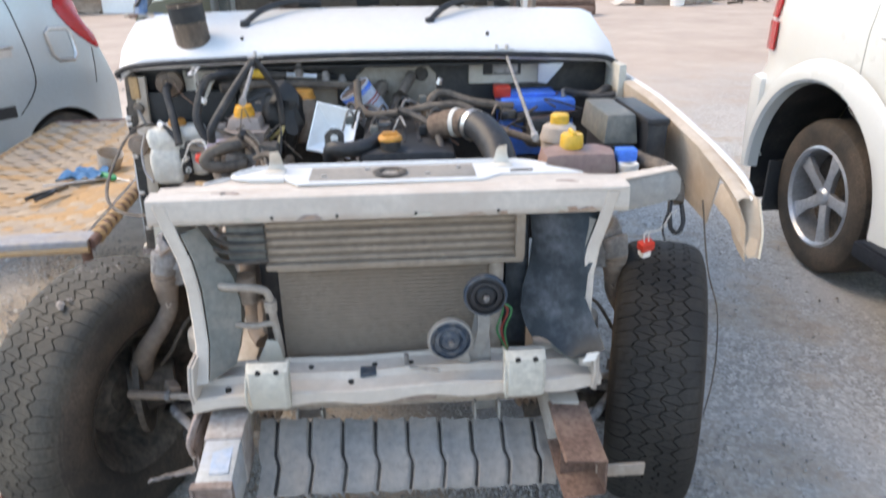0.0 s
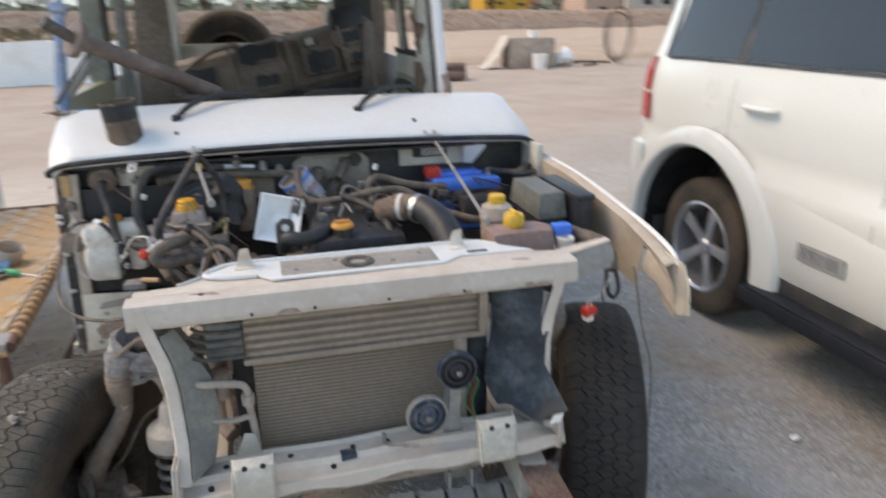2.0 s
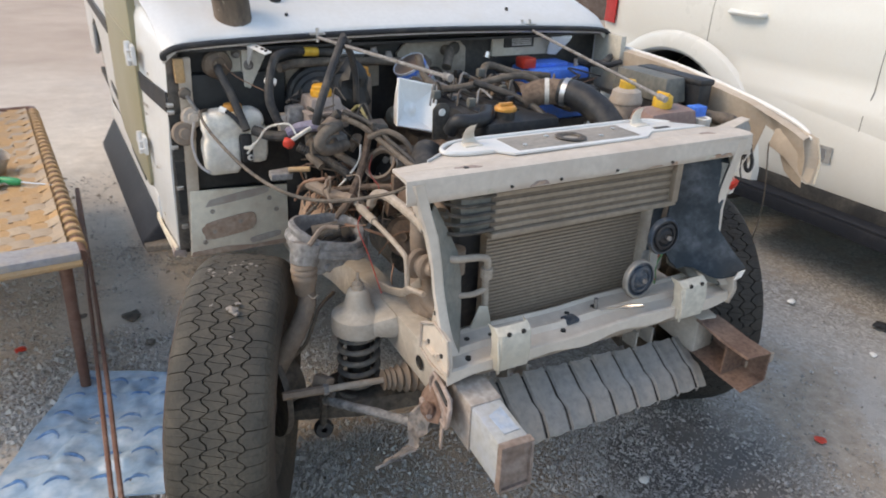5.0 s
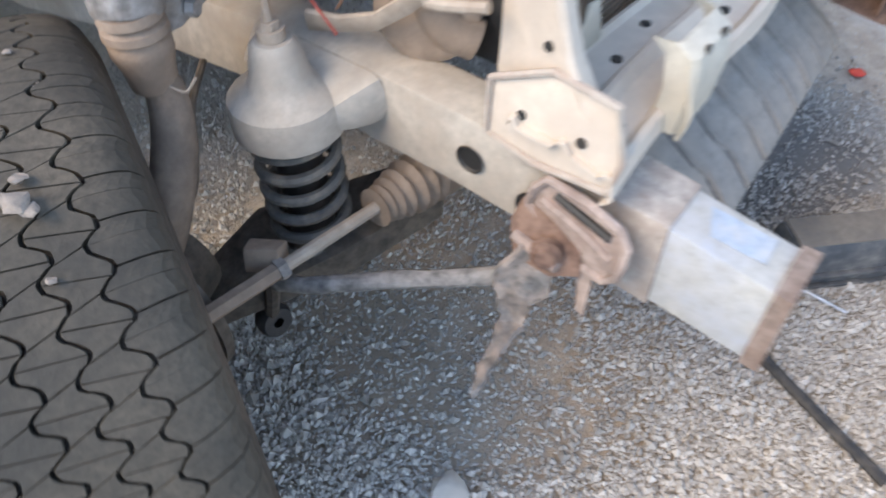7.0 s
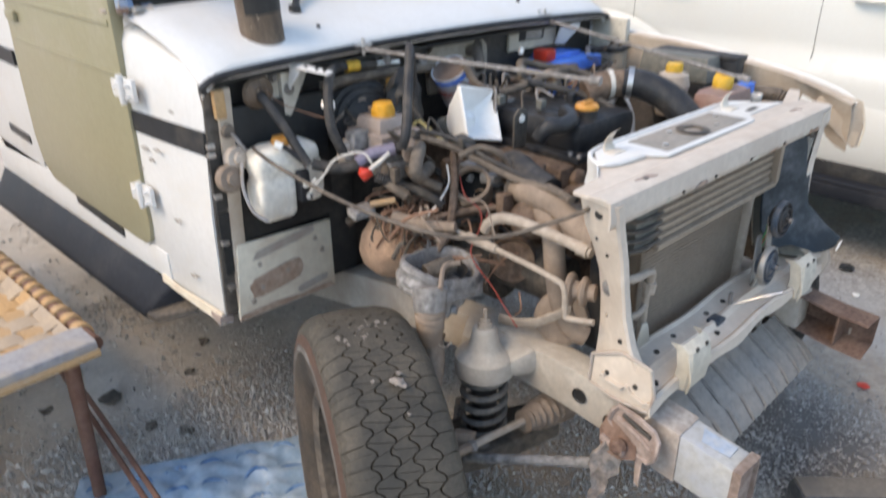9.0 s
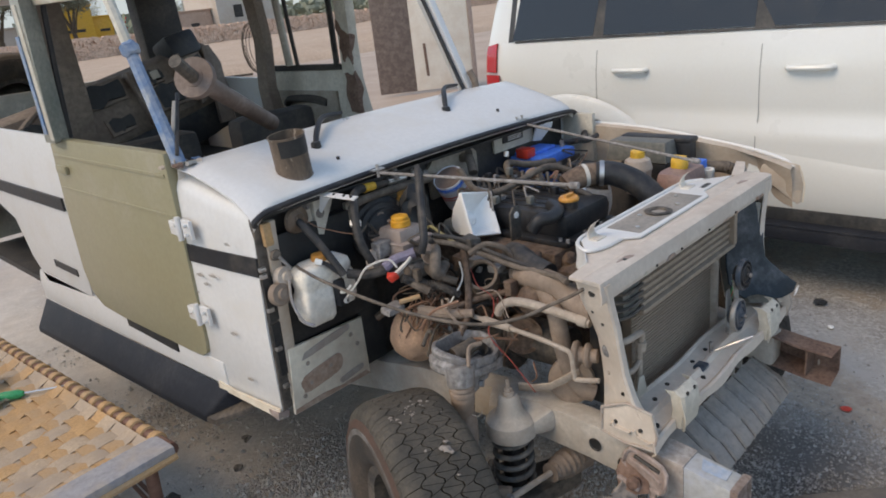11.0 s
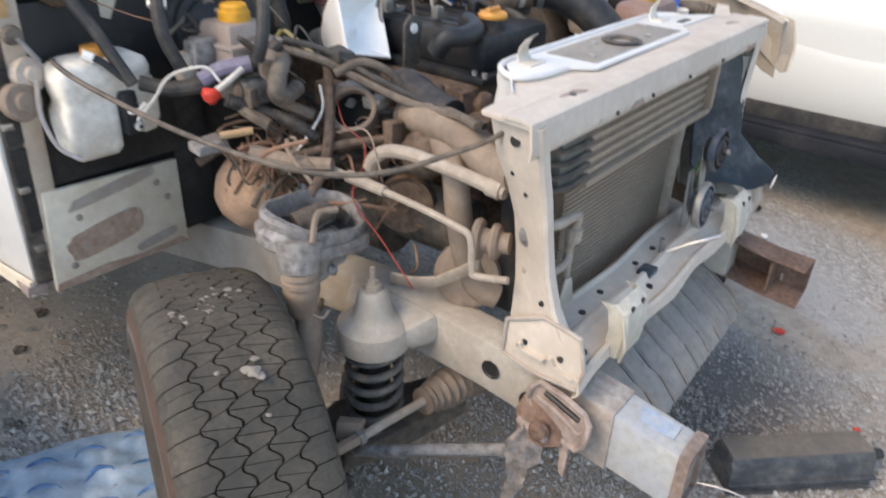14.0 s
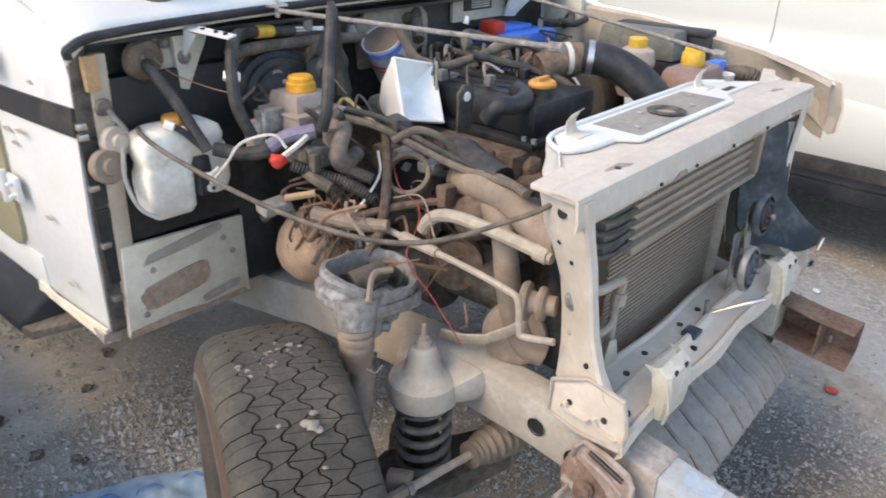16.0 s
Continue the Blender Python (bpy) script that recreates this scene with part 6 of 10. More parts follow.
# things lying on the cowl
can = thing("tin_can", Matrix.Translation((-0.588, 0.775, 1.226)) @ Euler((0.05, -0.10, 0)).to_matrix().to_4x4() @ Matrix.Diagonal((1.02, 1.02, 1.18, 1)), "rusty open tin can standing on the cowl", "can")
part("wall", lathe(B(), [(0, 0.004), (0.050, 0.003), (0.052, 0), (0.0525, 0.004), (0.050, 0.007), (0.050, 0.10), (0.052, 0.104), (0.053, 0.108), (0.049, 0.108), (0.048, 0.009), (0, 0.008)], Matrix.Identity(4), 28), tin_rust, can)
part("dark_band", crumple(lathe(B(), [(0.0512, 0.062), (0.0514, 0.07), (0.0514, 0.10), (0.0512, 0.104)], Matrix.Rotation(radians(205), 4, "Z"), 16, 210.0), 0.0006, 60), black_paint, can, "dark band below the rim")
col = thing("steering_column", None, "brown steel tube with a collar, leaning across the cowl into the cabin", "pipe")
part("tube", tube(B(), [(-0.735, 0.965, 1.535), (-0.33, 1.26, 1.315)], 0.028, 14, 1), column_steel, col)
part("rod", tube(B(), [(-0.80, 0.92, 1.585), (-0.73, 0.97, 1.53)], 0.019, 10, 1), dark_metal, col)
part("collar", lathe(B(), [(0.028, -0.012), (0.058, -0.012), (0.06, 0.0), (0.058, 0.012), (0.028, 0.012)], frame_at((-0.725, 0.973, 1.529), (0.405, 0.295, -0.22)), 24), column_steel, col)


# ---- engine bay ----
# wing plate, washer bottle and the black panel behind them
bm = plate(B(), [(-0.79, 0.695, 0.566), (-0.485, 0.712, 0.554), (-0.478, 0.722, 0.748), (-0.772, 0.692, 0.772)], (0, 0.012, 0))
wing = part("wing_plate", bm, wing_cream, suv, "cream wing plate with bare rusty patches", bevel=0.004)
def wing_patch(cx, cz, w, h, mat, label, seed):
    """A flat rubbed patch with an uneven edge on the wing plate."""
    pts = []
    for k in range(22):
        a = 2 * math.pi * k / 22
        c_, s_ = math.cos(a), math.sin(a)
        q = 1 + 0.10 * noise.noise(V(c_ * 2, s_ * 2, seed))
        x = cx + w * math.copysign(abs(c_) ** 0.5, c_) * q
        z = cz + h * math.copysign(abs(s_) ** 0.6, s_) * q + 0.10 * (x - cx)
        pts.append((x, 0.6930 + (x + 0.79) * 0.0557 + (z - 0.57) * 0.006, z))
    part("rust_patch", plate(B(), pts, (0, 0.003, 0)), mat, wing, label)


wing_patch(-0.668, 0.645, 0.082, 0.030, plate_rust, "rubbed rusty patch", 1.0)
wing_patch(-0.640, 0.735, 0.10, 0.012, band_paint, "brown smear", 7.0)
part("edge_rust", crumple(plate(B(), [(-0.79, 0.6935, 0.566), (-0.485, 0.7105, 0.554), (-0.50, 0.7098, 0.571), (-0.60, 0.704, 0.570), (-0.68, 0.6995, 0.582), (-0.785, 0.694, 0.580)], (0, 0.006, 0)), 0.003, 30), plate_rust, wing, "rusty lower edge")
for x, z in ((-0.715, 0.70), (-0.54, 0.715), (-0.52, 0.675), (-0.715, 0.635), (-0.635, 0.655), (-0.745, 0.605)):
    y = 0.6955 + (x + 0.79) * 0.055
    part("stud", lathe(B(), [(0, 0.002), (0.0035, 0.002), (0.004, 0.0015), (0.007, 0.001), (0.0075, -0.001)], frame_at((x, y - 0.001, z), (0.05, -1, 0)), 10), tan_pipe, wing)
wing_patch(-0.56, 0.59, 0.05, 0.010, band_paint, "brown smear", 9.0)
part("wing_return", box(B(), (-0.478, 0.725, 0.575), (-0.395, 0.75, 1.0)), black_paint, wing, "black return panel", bevel=0.004)
part("wing_back", box(B(), (-0.775, 0.712, 0.77), (-0.47, 0.752, 1.10)), black_paint, wing, "black panel behind the bottle", bevel=0.004)

# washer bottle: rounded sections stacked
def blob(sections, seg=28, power=0.45):
    """A closed moulded body from rounded sections (z, x0, x1, y0, y1)."""
    rows_ = []
    for z, x0, x1, y0, y1 in sections:
        cx, cy, rx, ry = (x0 + x1) / 2, (y0 + y1) / 2, (x1 - x0) / 2, (y1 - y0) / 2
        row = []
        for k in range(seg + 1):
            a = 2 * math.pi * k / seg
            c_, s_ = math.cos(a), math.sin(a)
            row.append((cx + rx * math.copysign(abs(c_) ** power, c_), cy + ry * math.copysign(abs(s_) ** power, s_), z))
        rows_.append(row)
    return loft(B(), rows_)


bottle = part("washer_bottle", crumple(blob([(0.832, -0.70, -0.65, 0.64, 0.67), (0.836, -0.718, -0.64, 0.625, 0.685), (0.85, -0.728, -0.634, 0.615, 0.69), (0.90, -0.732, -0.633, 0.612, 0.692), (0.925, -0.73, -0.634, 0.612, 0.692), (0.938, -0.724, -0.632, 0.618, 0.69), (0.947, -0.724, -0.60, 0.616, 0.69), (0.958, -0.728, -0.565, 0.61, 0.692), (0.985, -0.73, -0.56, 0.606, 0.692), (1.003, -0.722, -0.565, 0.61, 0.692), (1.012, -0.70, -0.58, 0.622, 0.685), (1.014, -0.65, -0.63, 0.645, 0.66)], 36, 0.32), 0.0016, 16), bottle_plastic, suv, "yellowed white plastic washer bottle", sharp=70)
part("bottle_side", crumple(blob([(0.86, -0.60, -0.57, 0.63, 0.67), (0.865, -0.612, -0.558, 0.62, 0.685), (0.89, -0.617, -0.552, 0.61, 0.69), (0.95, -0.617, -0.552, 0.61, 0.69), (0.968, -0.61, -0.558, 0.615, 0.685)], 20), 0.003, 20), bottle_plastic, bottle, sharp=70)
part("bottle_pump", crumple(box(B(), (-0.634, 0.60, 0.872), (-0.604, 0.64, 0.95)), 0.008, 40), black_plastic, bottle, "black washer pump", bevel=0.006)
part("pump_nozzle", tube(B(), [(-0.625, 0.60, 0.915), (-0.615, 0.585, 0.918), (-0.60, 0.58, 0.93)], 0.005, 8), bottle_plastic, bottle)
part("pump_nozzle", lathe(B(), [(0.004, 0.01), (0.009, 0.008), (0.009, 0)], frame_at((-0.612, 0.602, 0.885), (0.1, -1, 0.1)), 12), white_wire, bottle)
bm = lathe(B(), [(0, 0.022), (0.024, 0.020), (0.027, 0.010), (0.027, 0.0)], Matrix.Translation((-0.64, 0.65, 1.008)), 20)
part("cap", bm, orange_cap, bottle, "orange bottle cap")
part("cap_tube", tube(B(), [(-0.672, 0.61, 1.022), (-0.655, 0.60, 1.01), (-0.63, 0.585, 0.978)], 0.006, 8), black_plastic, bottle)
part("cap_tip", tube(B(), [(-0.682, 0.615, 1.026), (-0.668, 0.606, 1.018)], 0.009, 8, 1), white_plastic, bottle)
part("bottle_hose", tube(B(), [(-0.745, 0.66, 0.985), (-0.758, 0.645, 0.93), (-0.75, 0.625, 0.875), (-0.725, 0.607, 0.85)], 0.004, 6), strap_grey, bottle)
# two small round horns on the flange
for c, r, mat in (((-0.745, 0.685, 0.99), 0.03, dirty_plastic), ((-0.772, 0.675, 0.95), 0.034, tan_dust)):
    bm = lathe(B(), [(0, 0.022), (r * 0.45, 0.02), (r * 0.5, 0.012), (r * 0.9, 0.01), (r, 0.0), (r * 0.96, -0.012), (0, -0.016)], frame_at(c, (0.1, -1, 0.15)), 22)
    part("breather", bm, mat, suv, "dusty round breather")
part("rod_pin", tube(B(), [(-0.755, 0.67, 1.055), (-0.735, 0.655, 1.015)], 0.005, 8, 1), cast_metal, suv)
part("rod_grommet", lathe(B(), [(0, 0.01), (0.014, 0.008), (0.017, 0)], frame_at((-0.757, 0.685, 1.058), (0, -1, 0)), 14), dusty_hose, suv)
# wiring loom through the bulkhead at the left
part("grommet", crumple(lathe(B(), [(0, 0.016), (0.02, 0.016), (0.024, 0.012), (0.036, 0.010), (0.040, 0.004), (0.041, 0)], frame_at((-0.66, 0.705, 1.128), (0.1, -1, -0.1)), 24), 0.004, 40), tin_rust, suv, "dusty brown rubber grommet")
part("loom", tube(B(), [(-0.66, 0.70, 1.125), (-0.662, 0.665, 1.11), (-0.645, 0.63, 1.06), (-0.632, 0.60, 1.01), (-0.622, 0.575, 0.97)], 0.0115, 10), rubber_hose, suv, "thick black wiring loom")
part("loom_wire", tube(B(), [(-0.645, 0.69, 1.13), (-0.62, 0.67, 1.10), (-0.575, 0.63, 1.075), (-0.55, 0.60, 1.065)], 0.0014, 5), rust_wire, suv)

# brake servo, master cylinder and reservoir
servo_m = frame_at((-0.365, 0.715, 1.012), (-0.25, -1, 0.10)) @ Matrix.Scale(0.86, 4)
servo = part("brake_servo", lathe(B(), [(0, 0.10), (0.03, 0.098), (0.05, 0.085), (0.075, 0.080), (0.080, 0.072), (0.078, 0.066), (0.094, 0.062), (0.099, 0.054), (0.096, 0.046), (0.110, 0.042), (0.116, 0.034), (0.112, 0.022), (0.104, 0.0), (0.09, -0.02), (0, -0.02)], servo_m, 40), black_plastic, suv, "black ribbed brake servo drum")
part("servo_rim", lathe(B(), [(0.112, 0.030), (0.120, 0.024), (0.120, 0.016), (0.112, 0.010)], servo_m, 40), rubber_hose, servo)
part("master_cylinder", cyl(B(), (-0.36, 0.66, 0.985), (-0.43, 0.48, 0.955), 0.024, 0.02, 14), cast_metal, servo, "dusty cast master cylinder")
res = part("brake_reservoir", box(B(), (-0.472, 0.485, 0.975), (-0.355, 0.612, 1.024)), fluid_plastic, suv, "dirty translucent brake-fluid reservoir", bevel=0.012)
part("reservoir_seam", box(B(), (-0.476, 0.481, 1.017), (-0.351, 0.616, 1.0235)), fluid_plastic, res, bevel=0.002)
part("reservoir_top", beam(B(), [[(-0.464, 0.50, 1.02), (-0.464, 0.606, 1.02), (-0.365, 0.606, 1.02), (-0.365, 0.50, 1.02)], [(-0.456, 0.510, 1.057), (-0.456, 0.597, 1.057), (-0.372, 0.597, 1.057), (-0.372, 0.510, 1.057)]]), fluid_plastic, res, bevel=0.008)
part("cap", lathe(B(), [(0, 0.032), (0.022, 0.032), (0.0255, 0.028), (0.026, 0.020), (0.0295, 0.018), (0.030, 0.002), (0.027, -0.002)], Matrix.Translation((-0.416, 0.546, 1.056)), 14), brake_cap, res, "yellow-orange reservoir cap")
part("valve_block", crumple(box(B(), (-0.47, 0.46, 0.915), (-0.37, 0.56, 0.965)), 0.008, 30), cast_metal, suv, "dusty cast valve block", bevel=0.012)
for p in ([(-0.45, 0.50, 0.96), (-0.49, 0.45, 0.93), (-0.47, 0.40, 0.90)], [(-0.40, 0.49, 0.96), (-0.42, 0.43, 0.93), (-0.38, 0.38, 0.90)]):
    part("brake_pipe", tube(B(), p, 0.012, 10), dusty_hose, suv)
# black bag-like filter housing behind the reservoir
bm = B()
bmesh.ops.create_icosphere(bm, subdivisions=3, radius=0.1)
for v in bm.verts:
    v.co = V(-0.315, 0.60, 1.035) + V(v.co.x * 0.55, v.co.y * 0.45, v.co.z * 1.0) + noise.noise_vector(v.co * 16) * 0.028
part("rubber_cover", bm, black_paint, suv, "crumpled black rubber cover")
bm = lathe(B(), [(0, -0.13), (0.048, -0.13), (0.05, -0.02), (0.045, 0.0), (0, 0.0)], Matrix.Translation((-0.268, 0.665, 1.085)), 20)
clutch = part("fluid_canister", bm, interior_brown, suv, "brown fluid canister")
part("canister_label", box(B(), (-0.292, 0.612, 1.05), (-0.27, 0.618, 1.068)), white_plastic, clutch)
part("cap", lathe(B(), [(0, 0.022), (0.030, 0.022), (0.036, 0.018), (0.037, 0.0), (0.042, -0.001), (0.042, -0.006)], Matrix.Translation((-0.263, 0.665, 1.086)), 24), orange_cap, clutch, "orange screw cap")

# pipes along the bulkhead and the tripod of black tubes below the bonnet pin
part("coolant_pipe", tube(B(), [(-0.535, 0.555, 0.985), (-0.556, 0.563, 1.045), (-0.548, 0.583, 1.098), (-0.531, 0.60, 1.142), (-0.512, 0.62, 1.158), (-0.449, 0.682, 1.157), (-0.396, 0.692, 1.153), (-0.22, 0.725, 1.135), (-0.165, 0.742, 1.128)], 0.0125, 10), rubber_hose, suv, "black hose along the bulkhead")
part("coolant_pipe", tube(B(), [(-0.50, 0.655, 1.118), (-0.42, 0.69, 1.122), (-0.20, 0.70, 1.115), (0.0, 0.70, 1.10)], 0.0130, 10), dusty_hose, suv, "dusty hose along the bulkhead")
part("hose_label", cyl(B(), (-0.418, 0.688, 1.1545), (-0.374, 0.696, 1.151), 0.0135, seg=12), yellow_cap, suv, "yellow label on the hose")
part("steel_joint", cyl(B(), (-0.31, 0.7085, 1.144), (-0.22, 0.725, 1.135), 0.0135, seg=10), bright_metal, suv)
for x, z, h in ((-0.27, 1.150, 0.03), (-0.19, 1.135, 0.02), (-0.14, 1.12, 0.02)):
    part("valve", lathe(B(), [(0, h), (0.009, h), (0.010, h * 0.5), (0.013, h * 0.45), (0.013, -0.01), (0, -0.012)], Matrix.Translation((x, 0.708, z)), 12), cast_metal, suv)
part("white_clip", cyl(B(), (-0.547, 0.587, 1.09), (-0.541, 0.592, 1.103), 0.0165, seg=12), white_plastic, suv)
part("black_tube", tube(B(), [(-0.368, 0.495, 1.215), (-0.380, 0.483, 1.200), (-0.430, 0.435, 1.130), (-0.474, 0.392, 1.060), (-0.482, 0.400, 1.02)], 0.0115, 10), rubber_hose, suv, "black tube hanging from the bonnet pin")
part("black_tube", tube(B(), [(-0.366, 0.500, 1.224), (-0.345, 0.515, 1.19), (-0.315, 0.545, 1.12), (-0.31, 0.55, 1.03)], 0.009, 8), rubber_hose, suv, "black tube hanging from the bonnet pin")
part("support_rod", tube(B(), [(-0.388, 0.645, 1.199), (-0.345, 0.31, 1.2), (-0.306, 0.005, 1.201)], 0.0048, 8), cast_metal, suv, "long thin steel rod from the bonnet pin")
part("rod_collar", cyl(B(), (-0.3085, 0.025, 1.201), (-0.3055, 0.002, 1.201), 0.0085, seg=10), cast_metal, suv)
part("support_rod", tube(B(), [(0.366, 0.70, 1.195), (0.345, 0.345, 1.152), (0.323, -0.01, 1.11)], 0.0048, 8), cast_metal, suv, "long thin steel rod from the far bonnet pin")
part("rod_collar", cyl(B(), (0.3245, 0.015, 1.113), (0.323, -0.012, 1.110), 0.0085, seg=10), cast_metal, suv)
part("valve_tap", crumple(box(B(), (-0.515, 0.535, 0.985), (-0.47, 0.575, 1.035)), 0.01, 40), cast_metal, suv, "cast tap", bevel=0.006)
part("valve_tap", crumple(box(B(), (-0.535, 0.55, 0.94), (-0.505, 0.58, 1.01)), 0.008, 40), dirty_plastic, suv, bevel=0.006)
part("brass_tap", crumple(box(B(), (-0.412, 0.468, 0.955), (-0.396, 0.482, 1.005)), 0.006, 50), plate_rust, suv, "rusty tap on the reservoir", bevel=0.003)
part("yellow_strap", tube(B(), [(-0.350, 0.55, 0.985), (-0.310, 0.545, 1.020), (-0.306, 0.535, 1.022), (-0.318, 0.421, 0.985)], 0.0048, 8, 1), yellow_wire, suv, "yellow-green steel strap")

# looms, connectors and cables at the left
part("loom", tube(B(), [(-0.60, 0.59, 0.965), (-0.56, 0.55, 0.955), (-0.51, 0.51, 0.965), (-0.47, 0.49, 0.985), (-0.43, 0.46, 1.0), (-0.40, 0.44, 1.03)], 0.0145, 10), rubber_hose, suv, "taped wiring loom")
part("loom_tape", tube(B(), [(-0.525, 0.515, 0.968), (-0.49, 0.50, 0.985), (-0.445, 0.47, 0.995)], 0.016, 10), violet_loom, suv, "grey-violet tape on the loom")
part("white_wire", tube(B(), [(-0.625, 0.575, 0.905), (-0.60, 0.55, 0.945), (-0.575, 0.53, 0.985), (-0.53, 0.49, 1.0), (-0.515, 0.47, 0.975)], 0.003, 6), white_wire, suv, "loose white wire")
con = part("red_connector", crumple(lathe(B(), [(0, 0.016), (0.008, 0.015), (0.014, 0.009), (0.015, -0.006), (0.010, -0.012), (0, -0.013)], frame_at((-0.537, 0.472, 0.955), (-0.3, -0.8, 0.3)), 14), 0.006, 70), red_plastic, suv, "red plastic connector")
part("connector_lead", tube(B(), [(-0.53, 0.465, 0.962), (-0.50, 0.45, 0.985), (-0.48, 0.45, 0.995)], 0.006, 6), white_wire, con)
part("plug", box(B(), (-0.49, 0.42, 0.93), (-0.472, 0.44, 0.965)), dusty_hose, suv, bevel=0.003)
part("ribbed_hose", tube(B(), [(-0.515, 0.46, 0.945), (-0.47, 0.43, 0.92), (-0.43, 0.39, 0.90), (-0.40, 0.35, 0.87)], 0.0125, 12, ribs=0.08), rubber_hose, suv, "dusty ribbed hose")
part("bent_hose", tube(B(), [(-0.415, 0.415, 1.005), (-0.455, 0.375, 1.006), (-0.484, 0.350, 0.996), (-0.492, 0.343, 0.978), (-0.476, 0.350, 0.962), (-0.44, 0.375, 0.956), (-0.40, 0.40, 0.955)], 0.0155, 12), dusty_hose, suv, "dusty bent rubber hose")
stub = part("pipe_stub", cyl(B(), (-0.405, 0.465, 1.005), (-0.462, 0.395, 1.000), 0.019, seg=16), tan_dust, suv, "dusty open pipe stub")
part("stub_end", cyl(B(), (-0.461, 0.396, 1.000), (-0.4645, 0.3915, 0.9998), 0.014, seg=16), engine_brown, stub)
part("yellow_lever", tube(B(), [(-0.55, 0.44, 0.89), (-0.50, 0.41, 0.895)], 0.007, 8, 1), strap_orange, suv)
part("lever_plate", crumple(box(B(), (-0.60, 0.43, 0.865), (-0.54, 0.47, 0.885)), 0.006, 30), cast_metal, suv, bevel=0.004)
cable = [(-0.705, 0.675, 1.01), (-0.735, 0.60, 1.022), (-0.741, 0.49, 1.01), (-0.718, 0.302, 0.981), (-0.683, 0.152, 0.963), (-0.634, 0.058, 0.954), (-0.569, 0.0, 0.957), (-0.50, -0.04, 0.972), (-0.468, -0.075, 0.99), (-0.452, -0.105, 1.012)]
part("bonnet_cable", tube(B(), cable, 0.0042, 6), dusty_hose, suv, "long thin bonnet cable")
# engine hoses
part("engine_lead", tube(B(), [(-0.40, 0.44, 1.02), (-0.36, 0.38, 1.005), (-0.33, 0.30, 0.975), (-0.31, 0.20, 0.95), (-0.32, 0.08, 0.955), (-0.35, 0.02, 0.96)], 0.008, 8), dusty_hose, suv)
part("engine_lead", tube(B(), [(-0.39, 0.44, 1.035), (-0.35, 0.37, 1.02), (-0.32, 0.29, 0.985), (-0.30, 0.18, 0.955), (-0.33, 0.02, 0.955)], 0.006, 8), rubber_hose, suv)
turbo = part("turbo", lathe(B(), [(0.029, 0.05), (0.038, 0.05), (0.040, 0.044), (0.0375, 0.04), (0.041, 0.034), (0.038, 0.028), (0.041, 0.02), (0.037, 0.012), (0.045, 0.0), (0.055, -0.03), (0.05, -0.07), (0, -0.08)], frame_at((-0.265, 0.385, 0.865), (-0.62, -0.35, 0.55)), 30), dark_metal, suv, "dusty turbocharger with its inlet open")
part("inlet_dark", lathe(B(), [(0.029, 0.049), (0.028, 0.0), (0, 0.0)], frame_at((-0.265, 0.385, 0.865), (-0.62, -0.35, 0.55)), 24), black_paint, turbo, "dark inside of the inlet")
part("turbo_scroll", tube(B(), [(-0.22 + 0.055 * math.cos(a), 0.39 + 0.03 * math.sin(a), 0.80 + 0.055 * math.sin(a)) for a in np.linspace(0, 6.28, 22)], 0.03, 12, 1), engine_brown, turbo)
part("turbo_clamp", lathe(B(), [(0.040, 0.046), (0.044, 0.045), (0.044, 0.038), (0.040, 0.037)], frame_at((-0.265, 0.385, 0.865), (-0.62, -0.35, 0.55)), 28), tan_pipe, turbo)
part("boost_pipe", tube(B(), [(-0.16, 0.32, 0.86), (-0.24, 0.26, 0.895), (-0.295, 0.17, 0.925), (-0.305, 0.07, 0.915), (-0.34, 0.0, 0.90), (-0.36, -0.07, 0.905)], [0.03, 0.033, 0.034, 0.033, 0.031, 0.03], 14), tan_dust, suv, "wide dusty boost pipe")
part("boost_pipe", tube(B(), [(-0.19, 0.32, 0.93), (-0.23, 0.27, 0.945), (-0.27, 0.19, 0.94), (-0.28, 0.13, 0.93)], 0.036, 14), rubber_hose, suv, "black boost hose")
bm = B()
bmesh.ops.create_icosphere(bm, subdivisions=3, radius=0.045)
for v in bm.verts:
    v.co = V(-0.31, 0.16, 0.865) + V(v.co.x, v.co.y, v.co.z * 1.1) + noise.noise_vector(v.co * 20) * 0.006
part("pipe_bulb", bm, engine_brown, suv)
part("lower_hose", tube(B(), [(-0.30, 0.14, 0.90), (-0.335, 0.075, 0.865), (-0.345, 0.055, 0.80), (-0.34, 0.04, 0.72), (-0.335, 0.01, 0.655), (-0.315, -0.02, 0.635)], 0.0245, 14), tan_dust, suv, "tan dusty radiator hose")
part("coolant_tube", tube(B(), [(-0.408, 0.208, 0.852), (-0.408, 0.196, 0.874), (-0.402, 0.170, 0.892), (-0.393, 0.120, 0.896), (-0.385, 0.027, 0.888), (-0.379, -0.062, 0.878)], 0.0122, 10), tan_pipe, suv, "tan metal pipe with an open end")
part("pipe_clip", cyl(B(), (-0.3815, -0.030, 0.8815), (-0.380, -0.055, 0.879), 0.0155, seg=12), tan_pipe, suv)
part("ac_pipe", tube(B(), [(-0.42, 0.40, 0.835), (-0.42, 0.26, 0.828), (-0.42, 0.10, 0.822), (-0.42, 0.0, 0.812), (-0.42, -0.028, 0.80), (-0.42, -0.035, 0.745), (-0.419, -0.045, 0.735), (-0.41, -0.10, 0.745)], 0.0065, 8), tan_pipe, suv, "thin tan bent pipe")
part("ac_joint", cyl(B(), (-0.42, 0.25, 0.828), (-0.42, 0.16, 0.825), 0.012, 0.010, 10), tan_pipe, suv)
